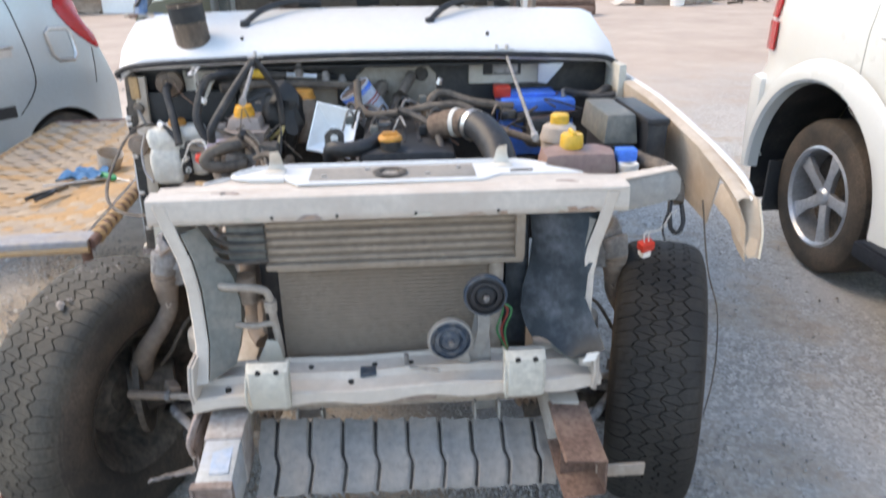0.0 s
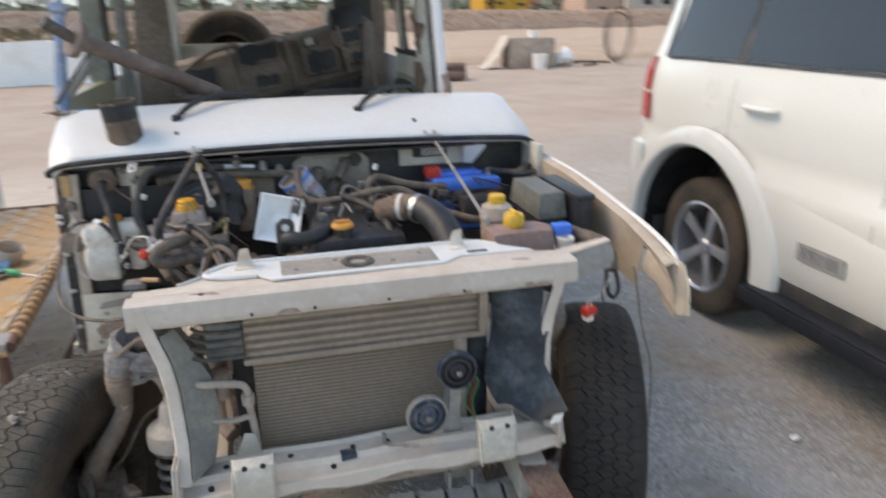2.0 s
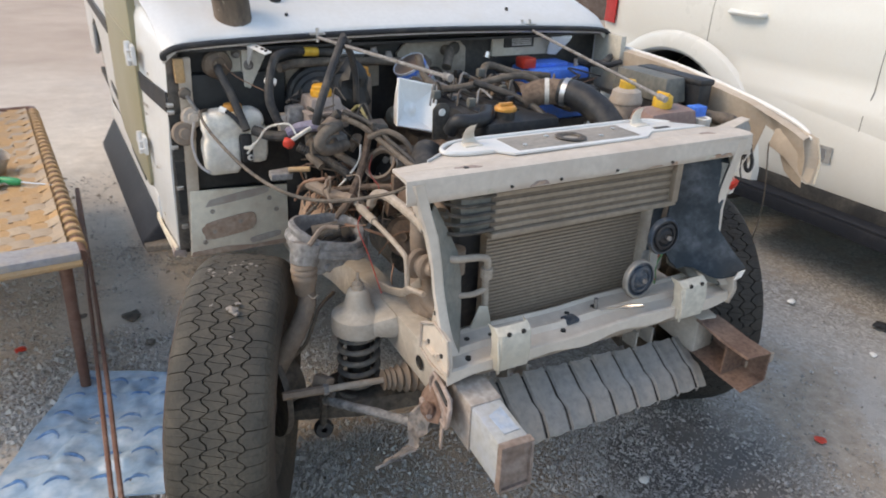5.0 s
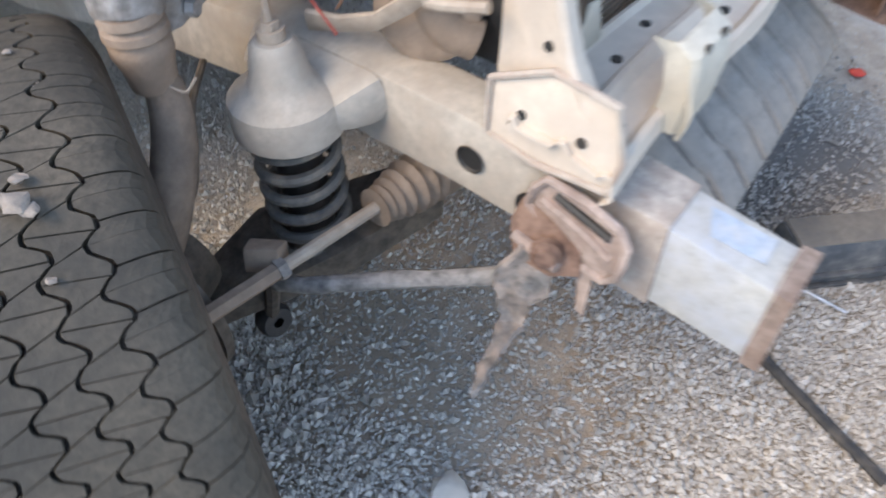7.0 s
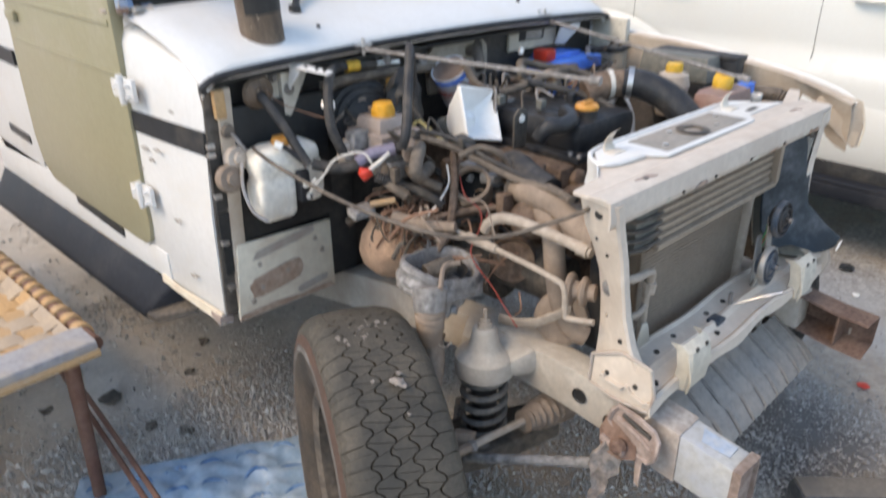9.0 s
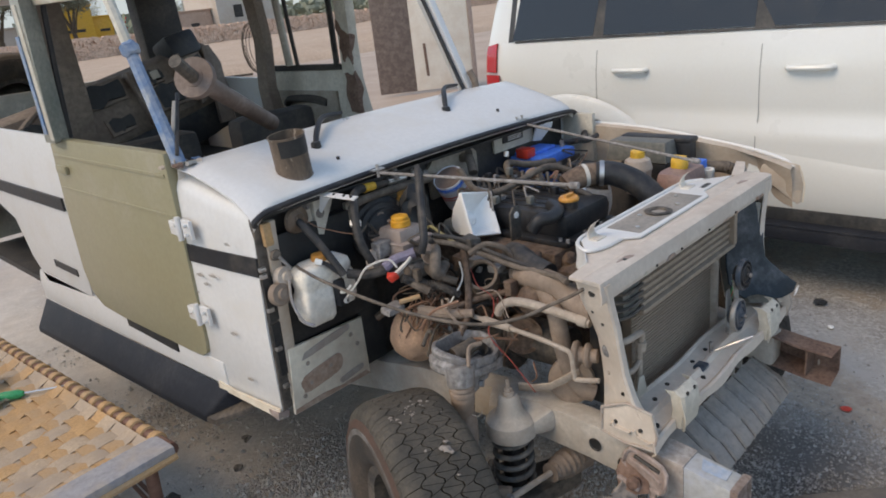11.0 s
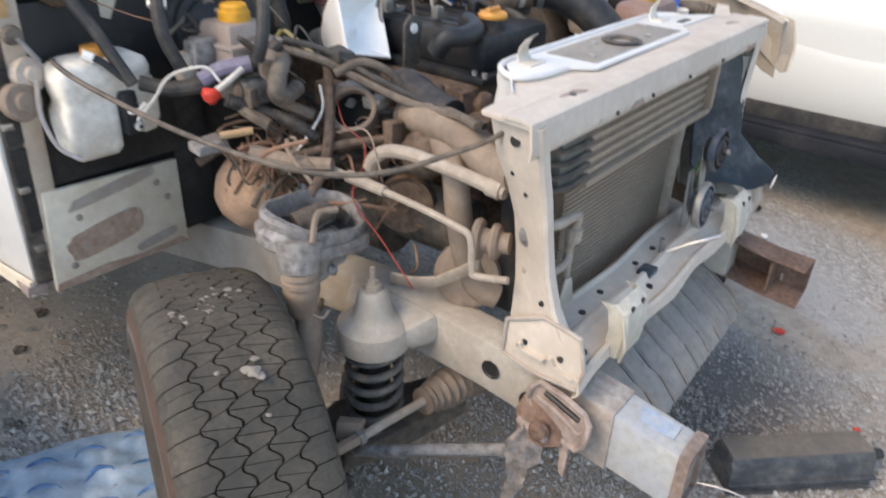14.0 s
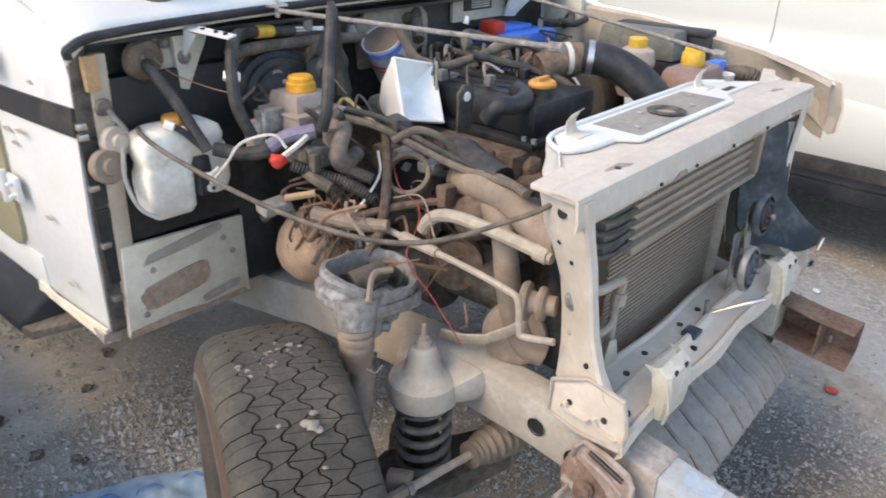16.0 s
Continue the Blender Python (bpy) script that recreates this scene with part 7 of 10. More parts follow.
part("loom", tube(B(), [(-0.50, 0.42, 0.85), (-0.46, 0.34, 0.84), (-0.43, 0.28, 0.845)], [0.016, 0.015, 0.012], 10), tan_dust, suv)
bm = B()
loft(bm, [[(x - 0.002, y - w * 0.2, z + w), (x, y, z), (x + 0.006, y + w * 0.2, z - w)] for x, y, z, w in ((-0.40, 0.165, 0.640, 0.016), (-0.392, 0.12, 0.645, 0.012), (-0.385, 0.07, 0.662, 0.013), (-0.380, 0.02, 0.700, 0.014), (-0.378, -0.02, 0.735, 0.015))], thick=(-0.004, 0, -0.003))
part("mount_arm", crumple(bm, 0.003, 20), tan_pipe, suv, "dusty pressed-steel arm", bevel=0.001)
part("rubber_mount", lathe(B(), [(0.0, -0.034), (0.016, -0.034), (0.034, -0.030), (0.037, -0.024), (0.034, -0.018), (0.022, -0.015), (0.020, -0.004), (0.030, 0.0), (0.032, 0.006), (0.028, 0.012), (0.018, 0.015), (0.018, 0.03), (0, 0.03)], frame_at((-0.380, -0.045, 0.785), (0.35, -1, 0.05)), 26), tan_dust, suv, "dusty ribbed rubber mount")
part("arm_wire", tube(B(), [(-0.385, 0.13, 0.655), (-0.40, 0.10, 0.69), (-0.385, 0.12, 0.72)], 0.002, 5), rust_wire, suv)
part("lower_disc", lathe(B(), [(0, 0.012), (0.05, 0.012), (0.062, 0.006), (0.064, -0.008), (0, -0.012)], frame_at((-0.335, 0.035, 0.665), (-0.9, -0.4, 0.15)), 28), tan_dust, suv, "tan dusty pulley disc")
# open inlet pipe with a nest of thin looped wires
inlet_m = frame_at((-0.335, 0.322, 0.917), (-0.62, -0.40, 0.62))
inlet = part("inlet_pipe", lathe(B(), [(0.030, -0.17), (0.036, -0.12), (0.044, -0.10), (0.046, -0.085), (0.041, -0.075), (0.044, -0.065), (0.044, -0.055), (0.040, -0.045), (0.040, -0.012), (0.045, -0.010), (0.046, 0.004), (0.041, 0.006), (0.037, 0.002), (0.036, -0.05), (0, -0.055)], inlet_m, 28), tan_dust, suv, "open dusty turbo inlet pipe")
part("inlet_throat", lathe(B(), [(0, -0.045), (0.0355, -0.044), (0.0358, -0.012)], inlet_m, 28), throat_dark, inlet)
part("inlet_clamp", lathe(B(), [(0.0405, -0.024), (0.043, -0.023), (0.043, -0.015), (0.0405, -0.014)], inlet_m, 28), cast_metal, inlet)
rnd = random.Random(71)
for k in range(12):
    c = V(-0.285, 0.262, 0.850) + V(rnd.gauss(0, 0.022), rnd.gauss(0, 0.035), rnd.gauss(0, 0.022))
    ra, rb = rnd.uniform(0.025, 0.055), rnd.uniform(0.02, 0.045)
    e1 = V(rnd.gauss(0, 1), rnd.gauss(0, 1), rnd.gauss(0, 0.5)).normalized()
    e2 = e1.cross(V(rnd.gauss(0, 1), rnd.gauss(0, 1), rnd.gauss(0, 1))).normalized()
    a0, span = rnd.uniform(0, 6.28), rnd.uniform(2.2, 4.6)
    pts = [c + e1 * ra * math.cos(a0 + span * q) + e2 * rb * math.sin(a0 + span * q) for q in np.linspace(0, 1, 8)]
    part("looped_wire", tube(B(), pts, rnd.choice((0.0013, 0.0018, 0.0024)), 5, 3), rnd.choice((rust_wire, rust_wire, tan_dust, red_wire, engine_brown, rubber_hose)), suv)

# tan padded ball and a nest of rusty wires
bm = B()
bmesh.ops.create_icosphere(bm, subdivisions=4, radius=0.082)
for v in bm.verts:
    v.co = V(-0.412, 0.545, 0.705) + V(v.co.x, v.co.y, v.co.z * 1.05) + noise.noise_vector(v.co * 30) * 0.006
part("foam_pad", bm, foam_tan, suv, "round tan foam pad")
rnd = random.Random(3)
for k in range(26):
    c = V(-0.405, 0.47, 0.80)
    pts = [c + V(rnd.uniform(-0.08, 0.08), rnd.uniform(-0.06, 0.08), rnd.uniform(-0.10, 0.08)) for _ in range(4)]
    part("loose_wire", tube(B(), pts, rnd.choice((0.0022, 0.0028, 0.0035)), 5), rnd.choice((rust_wire, rust_wire, tan_dust, dusty_hose)), suv)
for k in range(8):
    x = -0.40 + 0.02 * k
    part("hanging_wire", tube(B(), [(x, 0.50, 0.82), (x + rnd.uniform(-0.02, 0.02), 0.47, 0.74), (x + rnd.uniform(-0.05, 0.03), 0.48, 0.66)], 0.004, 5), rust_wire, suv)
part("red_wire", tube(B(), [(-0.34, 0.36, 0.935), (-0.37, 0.31, 0.90), (-0.36, 0.27, 0.87), (-0.39, 0.24, 0.845), (-0.44, 0.22, 0.80), (-0.44, 0.15, 0.74), (-0.435, 0.08, 0.665)], 0.0015, 5), red_wire, suv, "thin red wire")
part("white_wire", tube(B(), [(-0.37, 0.37, 0.96), (-0.385, 0.35, 0.92), (-0.42, 0.36, 0.87), (-0.45, 0.38, 0.83)], 0.003, 5), white_wire, suv, "thin white wire")
part("brown_rod", tube(B(), [(-0.34, 0.38, 1.0), (-0.375, 0.34, 0.92), (-0.43, 0.30, 0.84), (-0.47, 0.30, 0.79)], 0.010, 8), engine_brown, suv, "brown dipstick tube")
part("brown_rod", tube(B(), [(-0.46, 0.36, 0.845), (-0.38, 0.30, 0.865), (-0.31, 0.25, 0.87)], 0.008, 8), engine_brown, suv)
part("loop_hose", tube(B(), [(-0.36, 0.34, 0.985), (-0.32, 0.31, 1.005), (-0.285, 0.27, 0.985), (-0.275, 0.25, 0.945), (-0.29, 0.25, 0.905)], 0.008, 8), dusty_hose, suv)
part("black_bracket", crumple(box(B(), (-0.345, 0.34, 0.98), (-0.30, 0.39, 1.02)), 0.01, 30), dark_metal, suv, bevel=0.006)
# tangle of mid-size hoses low in the bay
for k in range(16):
    x, y, z = rnd.uniform(-0.44, -0.2), rnd.uniform(0.30, 0.62), rnd.uniform(0.72, 0.92)
    d = V(rnd.uniform(-0.1, 0.1), rnd.uniform(-0.14, 0.14), rnd.uniform(-0.1, 0.06))
    part("hose", tube(B(), [V(x, y, z), V(x, y, z) + d * 0.6 + V(0.02, 0.01, 0.025), V(x, y, z) + d * 1.3], rnd.uniform(0.007, 0.016), 8), rnd.choice((dusty_hose, engine_brown, rubber_hose, tan_dust)), suv)

# engine
eng = part("engine", box(B(), (-0.15, 0.20, 0.58), (0.18, 0.74, 0.935)), engine_brown, suv, "dusty brown-black diesel engine", bevel=0.02)
bm = box(B(), (-0.075, 0.205, 0.95), (0.17, 0.64, 1.03))
part("engine_cover", bm, black_plastic, eng, "black plastic engine cover", bevel=0.028)
part("cover_flange", box(B(), (-0.10, 0.19, 0.935), (0.185, 0.66, 0.953)), black_plastic, eng, bevel=0.006)
for k in range(5):
    part("cover_rib", box(B(), (-0.045 + 0.04 * k, 0.30, 1.028), (-0.035 + 0.04 * k, 0.60, 1.034)), black_plastic, eng, bevel=0.002)
for x, y in ((-0.09, 0.22), (-0.09, 0.40), (0.0, 0.194), (0.09, 0.194), (-0.09, 0.194)):
    part("cover_bolt", cyl(B(), (x, y, 0.95), (x, y, 0.962), 0.006, seg=6), cast_metal, eng)
part("oil_cap", lathe(B(), [(0, 0.012), (0.027, 0.012), (0.031, 0.006), (0.03, 0)], Matrix.Translation((0.002, 0.247, 1.050)), 24), orange_cap, eng, "orange oil filler cap")
part("cap_grip", box(B(), (-0.018, 0.241, 1.060), (0.022, 0.253, 1.071)), orange_cap, eng, bevel=0.003)
part("filler_neck", cyl(B(), (0.002, 0.247, 1.01), (0.002, 0.247, 1.051), 0.027, seg=20), black_plastic, eng)
part("crank_hose", tube(B(), [(-0.155, 0.27, 1.0), (-0.145, 0.25, 1.03), (-0.11, 0.235, 1.03), (-0.06, 0.245, 1.035), (-0.03, 0.29, 1.04)], 0.020, 12), black_plastic, eng, "black breather hose")
eye = plate(B(), [(-0.172, 0.335, 0.96), (-0.125, 0.335, 0.96), (-0.12, 0.335, 1.045), (-0.13, 0.335, 1.06), (-0.155, 0.335, 1.062), (-0.172, 0.335, 1.045)], (0, 0.007, 0))
part("lifting_eye", eye, dark_metal, eng, "steel lifting eye", bevel=0.003)
part("eye_hole", lathe(B(), [(0, 0.002), (0.010, 0.002), (0.0105, 0)], frame_at((-0.146, 0.334, 1.036), (0, -1, 0)), 16), white_plastic, eng)
for x, y, z, r in ((-0.19, 0.24, 0.93, 0.022), (-0.19, 0.33, 0.925, 0.018), (-0.185, 0.21, 0.88, 0.03), (-0.10, 0.19, 0.90, 0.025), (-0.02, 0.19, 0.88, 0.03), (-0.15, 0.19, 0.83, 0.035)):
    bm = B()
    bmesh.ops.create_icosphere(bm, subdivisions=2, radius=r)
    for v in bm.verts:
        v.co = V(x, y, z) + v.co + noise.noise_vector(v.co * 40) * 0.01
    part("casting", bm, engine_brown, eng)
part("front_casing", crumple(box(B(), (-0.17, 0.13, 0.62), (0.17, 0.20, 0.90)), 0.012, 14), engine_brown, eng, "dusty timing casing", bevel=0.03)
for x, z, r in ((0.0, 0.70, 0.075), (-0.12, 0.82, 0.05), (0.12, 0.80, 0.05)):
    part("pulley", lathe(B(), [(0, 0.02), (r * 0.4, 0.02), (r * 0.5, 0.008), (r * 0.9, 0.008), (r, 0.02), (r * 0.92, 0.0), (r, -0.02), (0, -0.02)], frame_at((x, 0.115, z), (0, -1, 0)), 26), dark_metal, eng, "dusty pulley")
part("compressor", cyl(B(), (-0.24, 0.10, 0.70), (-0.24, 0.28, 0.70), 0.06, 0.065, 22), dark_metal, eng, "dusty compressor")
part("compressor_disc", lathe(B(), [(0, 0.012), (0.012, 0.012), (0.014, 0.002), (0.045, 0.0), (0.055, 0.008), (0.058, -0.02), (0, -0.02)], frame_at((-0.31, 0.21, 0.745), (-0.8, -0.6, 0.2)), 24), engine_brown, eng)
part("alternator", cyl(B(), (-0.25, 0.28, 0.66), (-0.25, 0.44, 0.66), 0.07, seg=20), dark_metal, eng, "dirty alternator")
part("cowl_ring", tube(B(), [(0.20 * math.cos(a), 0.045, 0.83 + 0.17 * math.sin(a)) for a in np.linspace(0, 6.283, 40)], 0.012, 8, 1), black_plastic, suv, "black fan cowl")
# hoses over the engine
part("brown_hose", tube(B(), [(-0.09, 0.60, 1.14), (-0.085, 0.55, 1.08), (-0.05, 0.50, 1.06), (0.05, 0.47, 1.075), (0.13, 0.46, 1.09), (0.21, 0.45, 1.088), (0.28, 0.38, 1.05), (0.36, 0.31, 1.03), (0.41, 0.29, 1.02)], 0.011, 10), dusty_hose, suv, "brown dusty hose across the engine")
part("brown_hose", tube(B(), [(0.10, 0.52, 1.03), (0.12, 0.57, 1.08), (0.16, 0.60, 1.10), (0.25, 0.58, 1.075), (0.37, 0.56, 1.06)], 0.012, 10), dusty_hose, suv, "brown dusty hose across the engine")
part("brown_hose", tube(B(), [(0.12, 0.50, 1.02), (0.13, 0.50, 1.07), (0.15, 0.48, 1.085), (0.16, 0.46, 1.05), (0.16, 0.45, 1.0)], 0.011, 10), tan_dust, suv)
part("black_hose", tube(B(), [(0.03, 0.47, 1.08), (0.08, 0.43, 1.065), (0.12, 0.36, 1.05), (0.13, 0.28, 1.035), (0.14, 0.21, 1.0)], 0.010, 10), rubber_hose, suv, "black hose")
for k in range(14):
    x, y = rnd.uniform(-0.14, 0.17), rnd.uniform(0.38, 0.68)
    part("injector_pipe", tube(B(), [(x, y, 1.03), (x + 0.02, y + 0.02, 1.065 + rnd.uniform(0, 0.03)), (x + rnd.uniform(0.03, 0.09), y + rnd.uniform(-0.05, 0.08), 1.05)], rnd.choice((0.0035, 0.005, 0.007)), 6), rnd.choice((dark_metal, dusty_hose, rubber_hose, cast_metal)), suv)
for x, y, z in ((0.10, 0.55, 1.09), (0.115, 0.44, 1.06), (-0.11, 0.44, 1.06), (0.05, 0.60, 1.08), (-0.04, 0.36, 1.05), (0.09, 0.36, 1.045)):
    part("connector", box(B(), (x - 0.011, y - 0.009, z - 0.012), (x + 0.011, y + 0.009, z + 0.012)), rnd.choice((white_plastic, fuse_grey, black_plastic)), suv, bevel=0.003)
part("sender_tip", lathe(B(), [(0, 0.02), (0.008, 0.018), (0.009, 0)], frame_at((0.15, 0.60, 1.125), (0.3, 0, 1)), 10), bright_metal, suv)

# intake elbow
part("intake_pipe", tube(B(), [(0.12, 0.34, 1.055), (0.17, 0.31, 1.075), (0.215, 0.275, 1.078)], [0.036, 0.037, 0.036], 18), engine_brown, suv, "dusty brown intake pipe")
part("intake_elbow", tube(B(), [(0.205, 0.28, 1.08), (0.235, 0.235, 1.075), (0.262, 0.17, 1.045), (0.272, 0.11, 0.995), (0.275, 0.075, 0.93)], [0.037, 0.039, 0.040, 0.040, 0.038], 18), black_plastic, suv, "black rubber intake elbow")
part("hose_clamp", tube(B(), [(0.213, 0.272, 1.079), (0.221, 0.26, 1.078)], 0.041, 18, 1), bright_metal, suv, "bright hose clamp")
part("pipe_label", tube(B(), [(0.172, 0.308, 1.0765), (0.182, 0.301, 1.0775)], 0.0378, 18, 1), white_wire, suv)

# battery, fuse boxes, tanks at the right
bat = thing("battery", None, "blue car battery with a red terminal clamp", "battery")
part("case", box(B(), (0.345, 0.605, 0.90), (0.565, 0.742, 1.03)), battery_blue, bat, bevel=0.006)
part("lid", box(B(), (0.34, 0.60, 1.03), (0.57, 0.745, 1.072)), battery_blue, bat, bevel=0.012)
part("lid_step", box(B(), (0.36, 0.655, 1.07), (0.52, 0.735, 1.085)), battery_blue, bat, bevel=0.008)
part("terminal_clamp", crumple(box(B(), (0.325, 0.645, 1.068), (0.375, 0.70, 1.105)), 0.008, 50), red_plastic, bat, "red terminal cover", bevel=0.008)
part("terminal", cyl(B(), (0.54, 0.64, 1.07), (0.54, 0.64, 1.095), 0.009, seg=12), cast_metal, bat)
part("hold_strap", box(B(), (0.33, 0.590, 1.015), (0.585, 0.6005, 1.038)), black_plastic, bat, "black hold-down strap", bevel=0.003)
part("battery_lead", tube(B(), [(0.54, 0.64, 1.09), (0.59, 0.63, 1.08), (0.63, 0.60, 1.085), (0.67, 0.62, 1.10), (0.69, 0.66, 1.06)], 0.0115, 8), rubber_hose, suv)
part("battery_lead", tube(B(), [(0.58, 0.60, 1.09), (0.63, 0.58, 1.08), (0.68, 0.57, 1.09)], 0.010, 8), rubber_hose, suv)
part("battery_tray", box(B(), (0.33, 0.59, 0.885), (0.58, 0.748, 0.90)), black_paint, suv)
part("rubber_boot", crumple(box(B(), (0.40, 0.47, 0.96), (0.52, 0.57, 1.03)), 0.02, 14), black_paint, suv, "crumpled black rubber boot", bevel=0.02)
fb = part("fuse_box", beam(B(), [[(0.545, 0.21, 1.03), (0.545, 0.45, 1.03), (0.635, 0.45, 1.03), (0.635, 0.21, 1.03)], [(0.552, 0.22, 1.105), (0.552, 0.44, 1.105), (0.628, 0.44, 1.105), (0.628, 0.22, 1.105)]]), fuse_grey, suv, "dusty grey fuse-box lid", bevel=0.008)
part("fuse_base", box(B(), (0.55, 0.215, 0.95), (0.63, 0.395, 1.028)), black_plastic, fb, bevel=0.006)
part("fuse_mark", box(B(), (0.58, 0.2135, 1.0), (0.60, 0.215, 1.015)), white_wire, fb)
part("air_box", box(B(), (0.642, 0.17, 0.92), (0.695, 0.44, 1.095)), black_plastic, suv, "black plastic box beside the wing", bevel=0.010)
part("air_box_lid", box(B(), (0.638, 0.165, 1.085), (0.698, 0.445, 1.105)), black_plastic, suv, bevel=0.008)
ps = part("steering_reservoir", lathe(B(), [(0, 0.955), (0.038, 0.955), (0.044, 0.97), (0.045, 1.03), (0.049, 1.035), (0.049, 1.045), (0.046, 1.052), (0.042, 1.07), (0.028, 1.078), (0, 1.08)], Matrix.Translation((0.44, 0.262, 0)), 28), dirty_plastic, suv, "dirty white steering-fluid reservoir")
part("cap", lathe(B(), [(0, 0.026), (0.021, 0.026), (0.024, 0.022), (0.0245, 0.003), (0.02, 0)], Matrix.Translation((0.44, 0.262, 1.076)), 24), yellow_cap, ps, "yellow reservoir cap")
tank = part("coolant_tank", box(B(), (0.355, 0.055, 0.93), (0.545, 0.165, 1.058)), tank_plastic, suv, "brown-pink stained coolant tank", bevel=0.045)
part("cap", lathe(B(), [(0, 0.034), (0.024, 0.034), (0.027, 0.03), (0.028, 0.004), (0.026, 0)], Matrix.Translation((0.435, 0.108, 1.054)), 20), yellow_cap, tank, "yellow tank cap")
part("cap_grip", box(B(), (0.43, 0.085, 1.085), (0.44, 0.131, 1.097)), yellow_cap, tank, bevel=0.003)
part("blue_plug", box(B(), (0.545, 0.085, 1.02), (0.592, 0.12, 1.05)), battery_blue, suv, "blue plug", bevel=0.003)
part("clear_cup", lathe(B(), [(0.022, 0.0), (0.025, 0.05), (0.022, 0.052), (0.014, 0.05), (0.012, 0.03), (0, 0.03)], Matrix.Translation((0.568, 0.075, 0.97)), 20), bottle_plastic, suv)
part("wing_hose", tube(B(), [(0.60, 0.16, 1.02), (0.62, 0.10, 1.015), (0.645, 0.04, 1.01), (0.66, 0.0, 0.985), (0.655, -0.03, 0.95)], [0.016, 0.018, 0.022, 0.018, 0.014], 10, ribs=0.05), dusty_hose, suv, "ribbed loom by the wing")
part("hanging_loom", tube(B(), [(0.645, -0.01, 0.98), (0.635, -0.04, 0.94), (0.638, -0.05, 0.90), (0.655, -0.05, 0.888), (0.668, -0.045, 0.91), (0.665, -0.03, 0.95)], 0.0055, 8), black_plastic, suv, "hanging black wiring loom")
part("hanging_wire", tube(B(), [(0.64, -0.03, 0.95), (0.622, -0.045, 0.90), (0.628, -0.05, 0.87)], 0.0025, 5), black_plastic, suv)
part("hanging_wire", tube(B(), [(0.70, -0.06, 0.97), (0.735, -0.06, 0.80), (0.80, -0.01, 0.66), (0.848, 0.05, 0.50), (0.86, 0.07, 0.38), (0.84, 0.05, 0.30)], 0.002, 5), dusty_hose, suv)
# right inner wing
bm = B()
rows = []
for y in np.linspace(0.735, -0.135, 30):
    u = (0.735 - y) / 0.87
    xt = 0.718 + 0.035 * u
    zt = float(np.interp(u, (0, 0.4, 0.77, 0.95, 1), (1.135, 1.112, 1.062, 1.016, 0.998)))
    zb = zt - 0.17 - 0.02 * u
    if u > 0.80:
        zb = zt - 0.05 - 0.10 * max(0.0, min(1.0, (u - 0.86) / 0.08))
    rows.append([(xt + 0.028 + 0.01 * u, y, zt - 0.016), (xt + 0.022, y, zt - 0.002), (xt, y, zt), (xt - 0.012, y, zt - 0.006), (xt - 0.014 + 0.03 * u, y, (zt + zb) / 2 + 0.01), (xt - 0.004 + 0.03 * u, y, zb)])
loft(bm, rows, thick=(0.003, 0, -0.002))
fw = part("inner_wing", bm, torn_paint, suv, "cream inner wing panel, torn at its front", sharp=40)
bm = tube(B(), [(0.735, 0.735, 1.132), (0.752, 0.39, 1.11), (0.768, 0.07, 1.06), (0.778, -0.06, 1.028), (0.778, -0.115, 1.008), (0.772, -0.138, 0.992)], [0.006, 0.006, 0.007, 0.007, 0.006, 0.003], 10)
part("wing_edge", bm, white_paint, fw, "white rolled outer edge")
bm = plate(B(), [(0.762, -0.10, 1.015), (0.778, -0.15, 1.0), (0.79, -0.165, 0.93), (0.795, -0.16, 0.865), (0.778, -0.15, 0.862), (0.755, -0.08, 0.925), (0.74, -0.03, 0.95), (0.745, -0.04, 1.0)], (0.003, 0.002, 0))
part("wing_flap", bm, torn_paint, fw, "torn cream flap of the wing", bevel=0.001)
part("flap_edge", tube(B(), [(0.782, -0.15, 0.998), (0.793, -0.166, 0.93), (0.798, -0.162, 0.865)], 0.0025, 6), wing_cream, fw)
bm = plate(B(), [(0.492, -0.075, 1.022), (0.645, -0.02, 1.028), (0.662, -0.02, 1.01), (0.66, -0.03, 0.965), (0.50, -0.09, 0.955)], (0, 0.006, 0))
part("tie_panel", bm, grey_primer, fw, "grey panel tying the wing to the radiator support", bevel=0.003)
part("tie_top", plate(B(), [(0.49, -0.08, 1.024), (0.65, -0.02, 1.03), (0.65, 0.01, 1.03), (0.49, -0.04, 1.026)], (0, 0, 0.003)), support_paint, fw)
part("wing_stay", box(B(), (0.695, 0.60, 0.98), (0.718, 0.74, 1.17)), trim_cream, suv, bevel=0.004)

# horn loudspeaker and a paint tin on the engine
spk = thing("horn_loudspeaker", None, "white square plastic horn loudspeaker lying on the engine", "loudspeaker")
tl, tr_, br, bl = V(-0.198, 0.497, 1.105), V(-0.084, 0.492, 1.072), V(-0.111, 0.425, 0.955), V(-0.238, 0.432, 0.982)
nrm = (tr_ - tl).cross(bl - tl).normalized()
if nrm.y > 0:
    nrm = -nrm
cen = (tl + tr_ + br + bl) / 4


def horn_ring(scale, depth, round_=0.0, n=32):
    """A ring of the horn: from square at the mouth to round at the throat."""
    out = []
    ax, ay = (tr_ - tl + br - bl) / 4, (bl - tl + br - tr_) / 4
    for k in range(n + 1):
        a_ = 2 * math.pi * k / n
        c_, s_ = math.cos(a_), math.sin(a_)
        m_ = max(abs(c_), abs(s_))
        q = (1 / m_) * (1 - round_) + round_
        out.append(cen + (ax * c_ + ay * s_) * q * scale - nrm * depth)
    return out


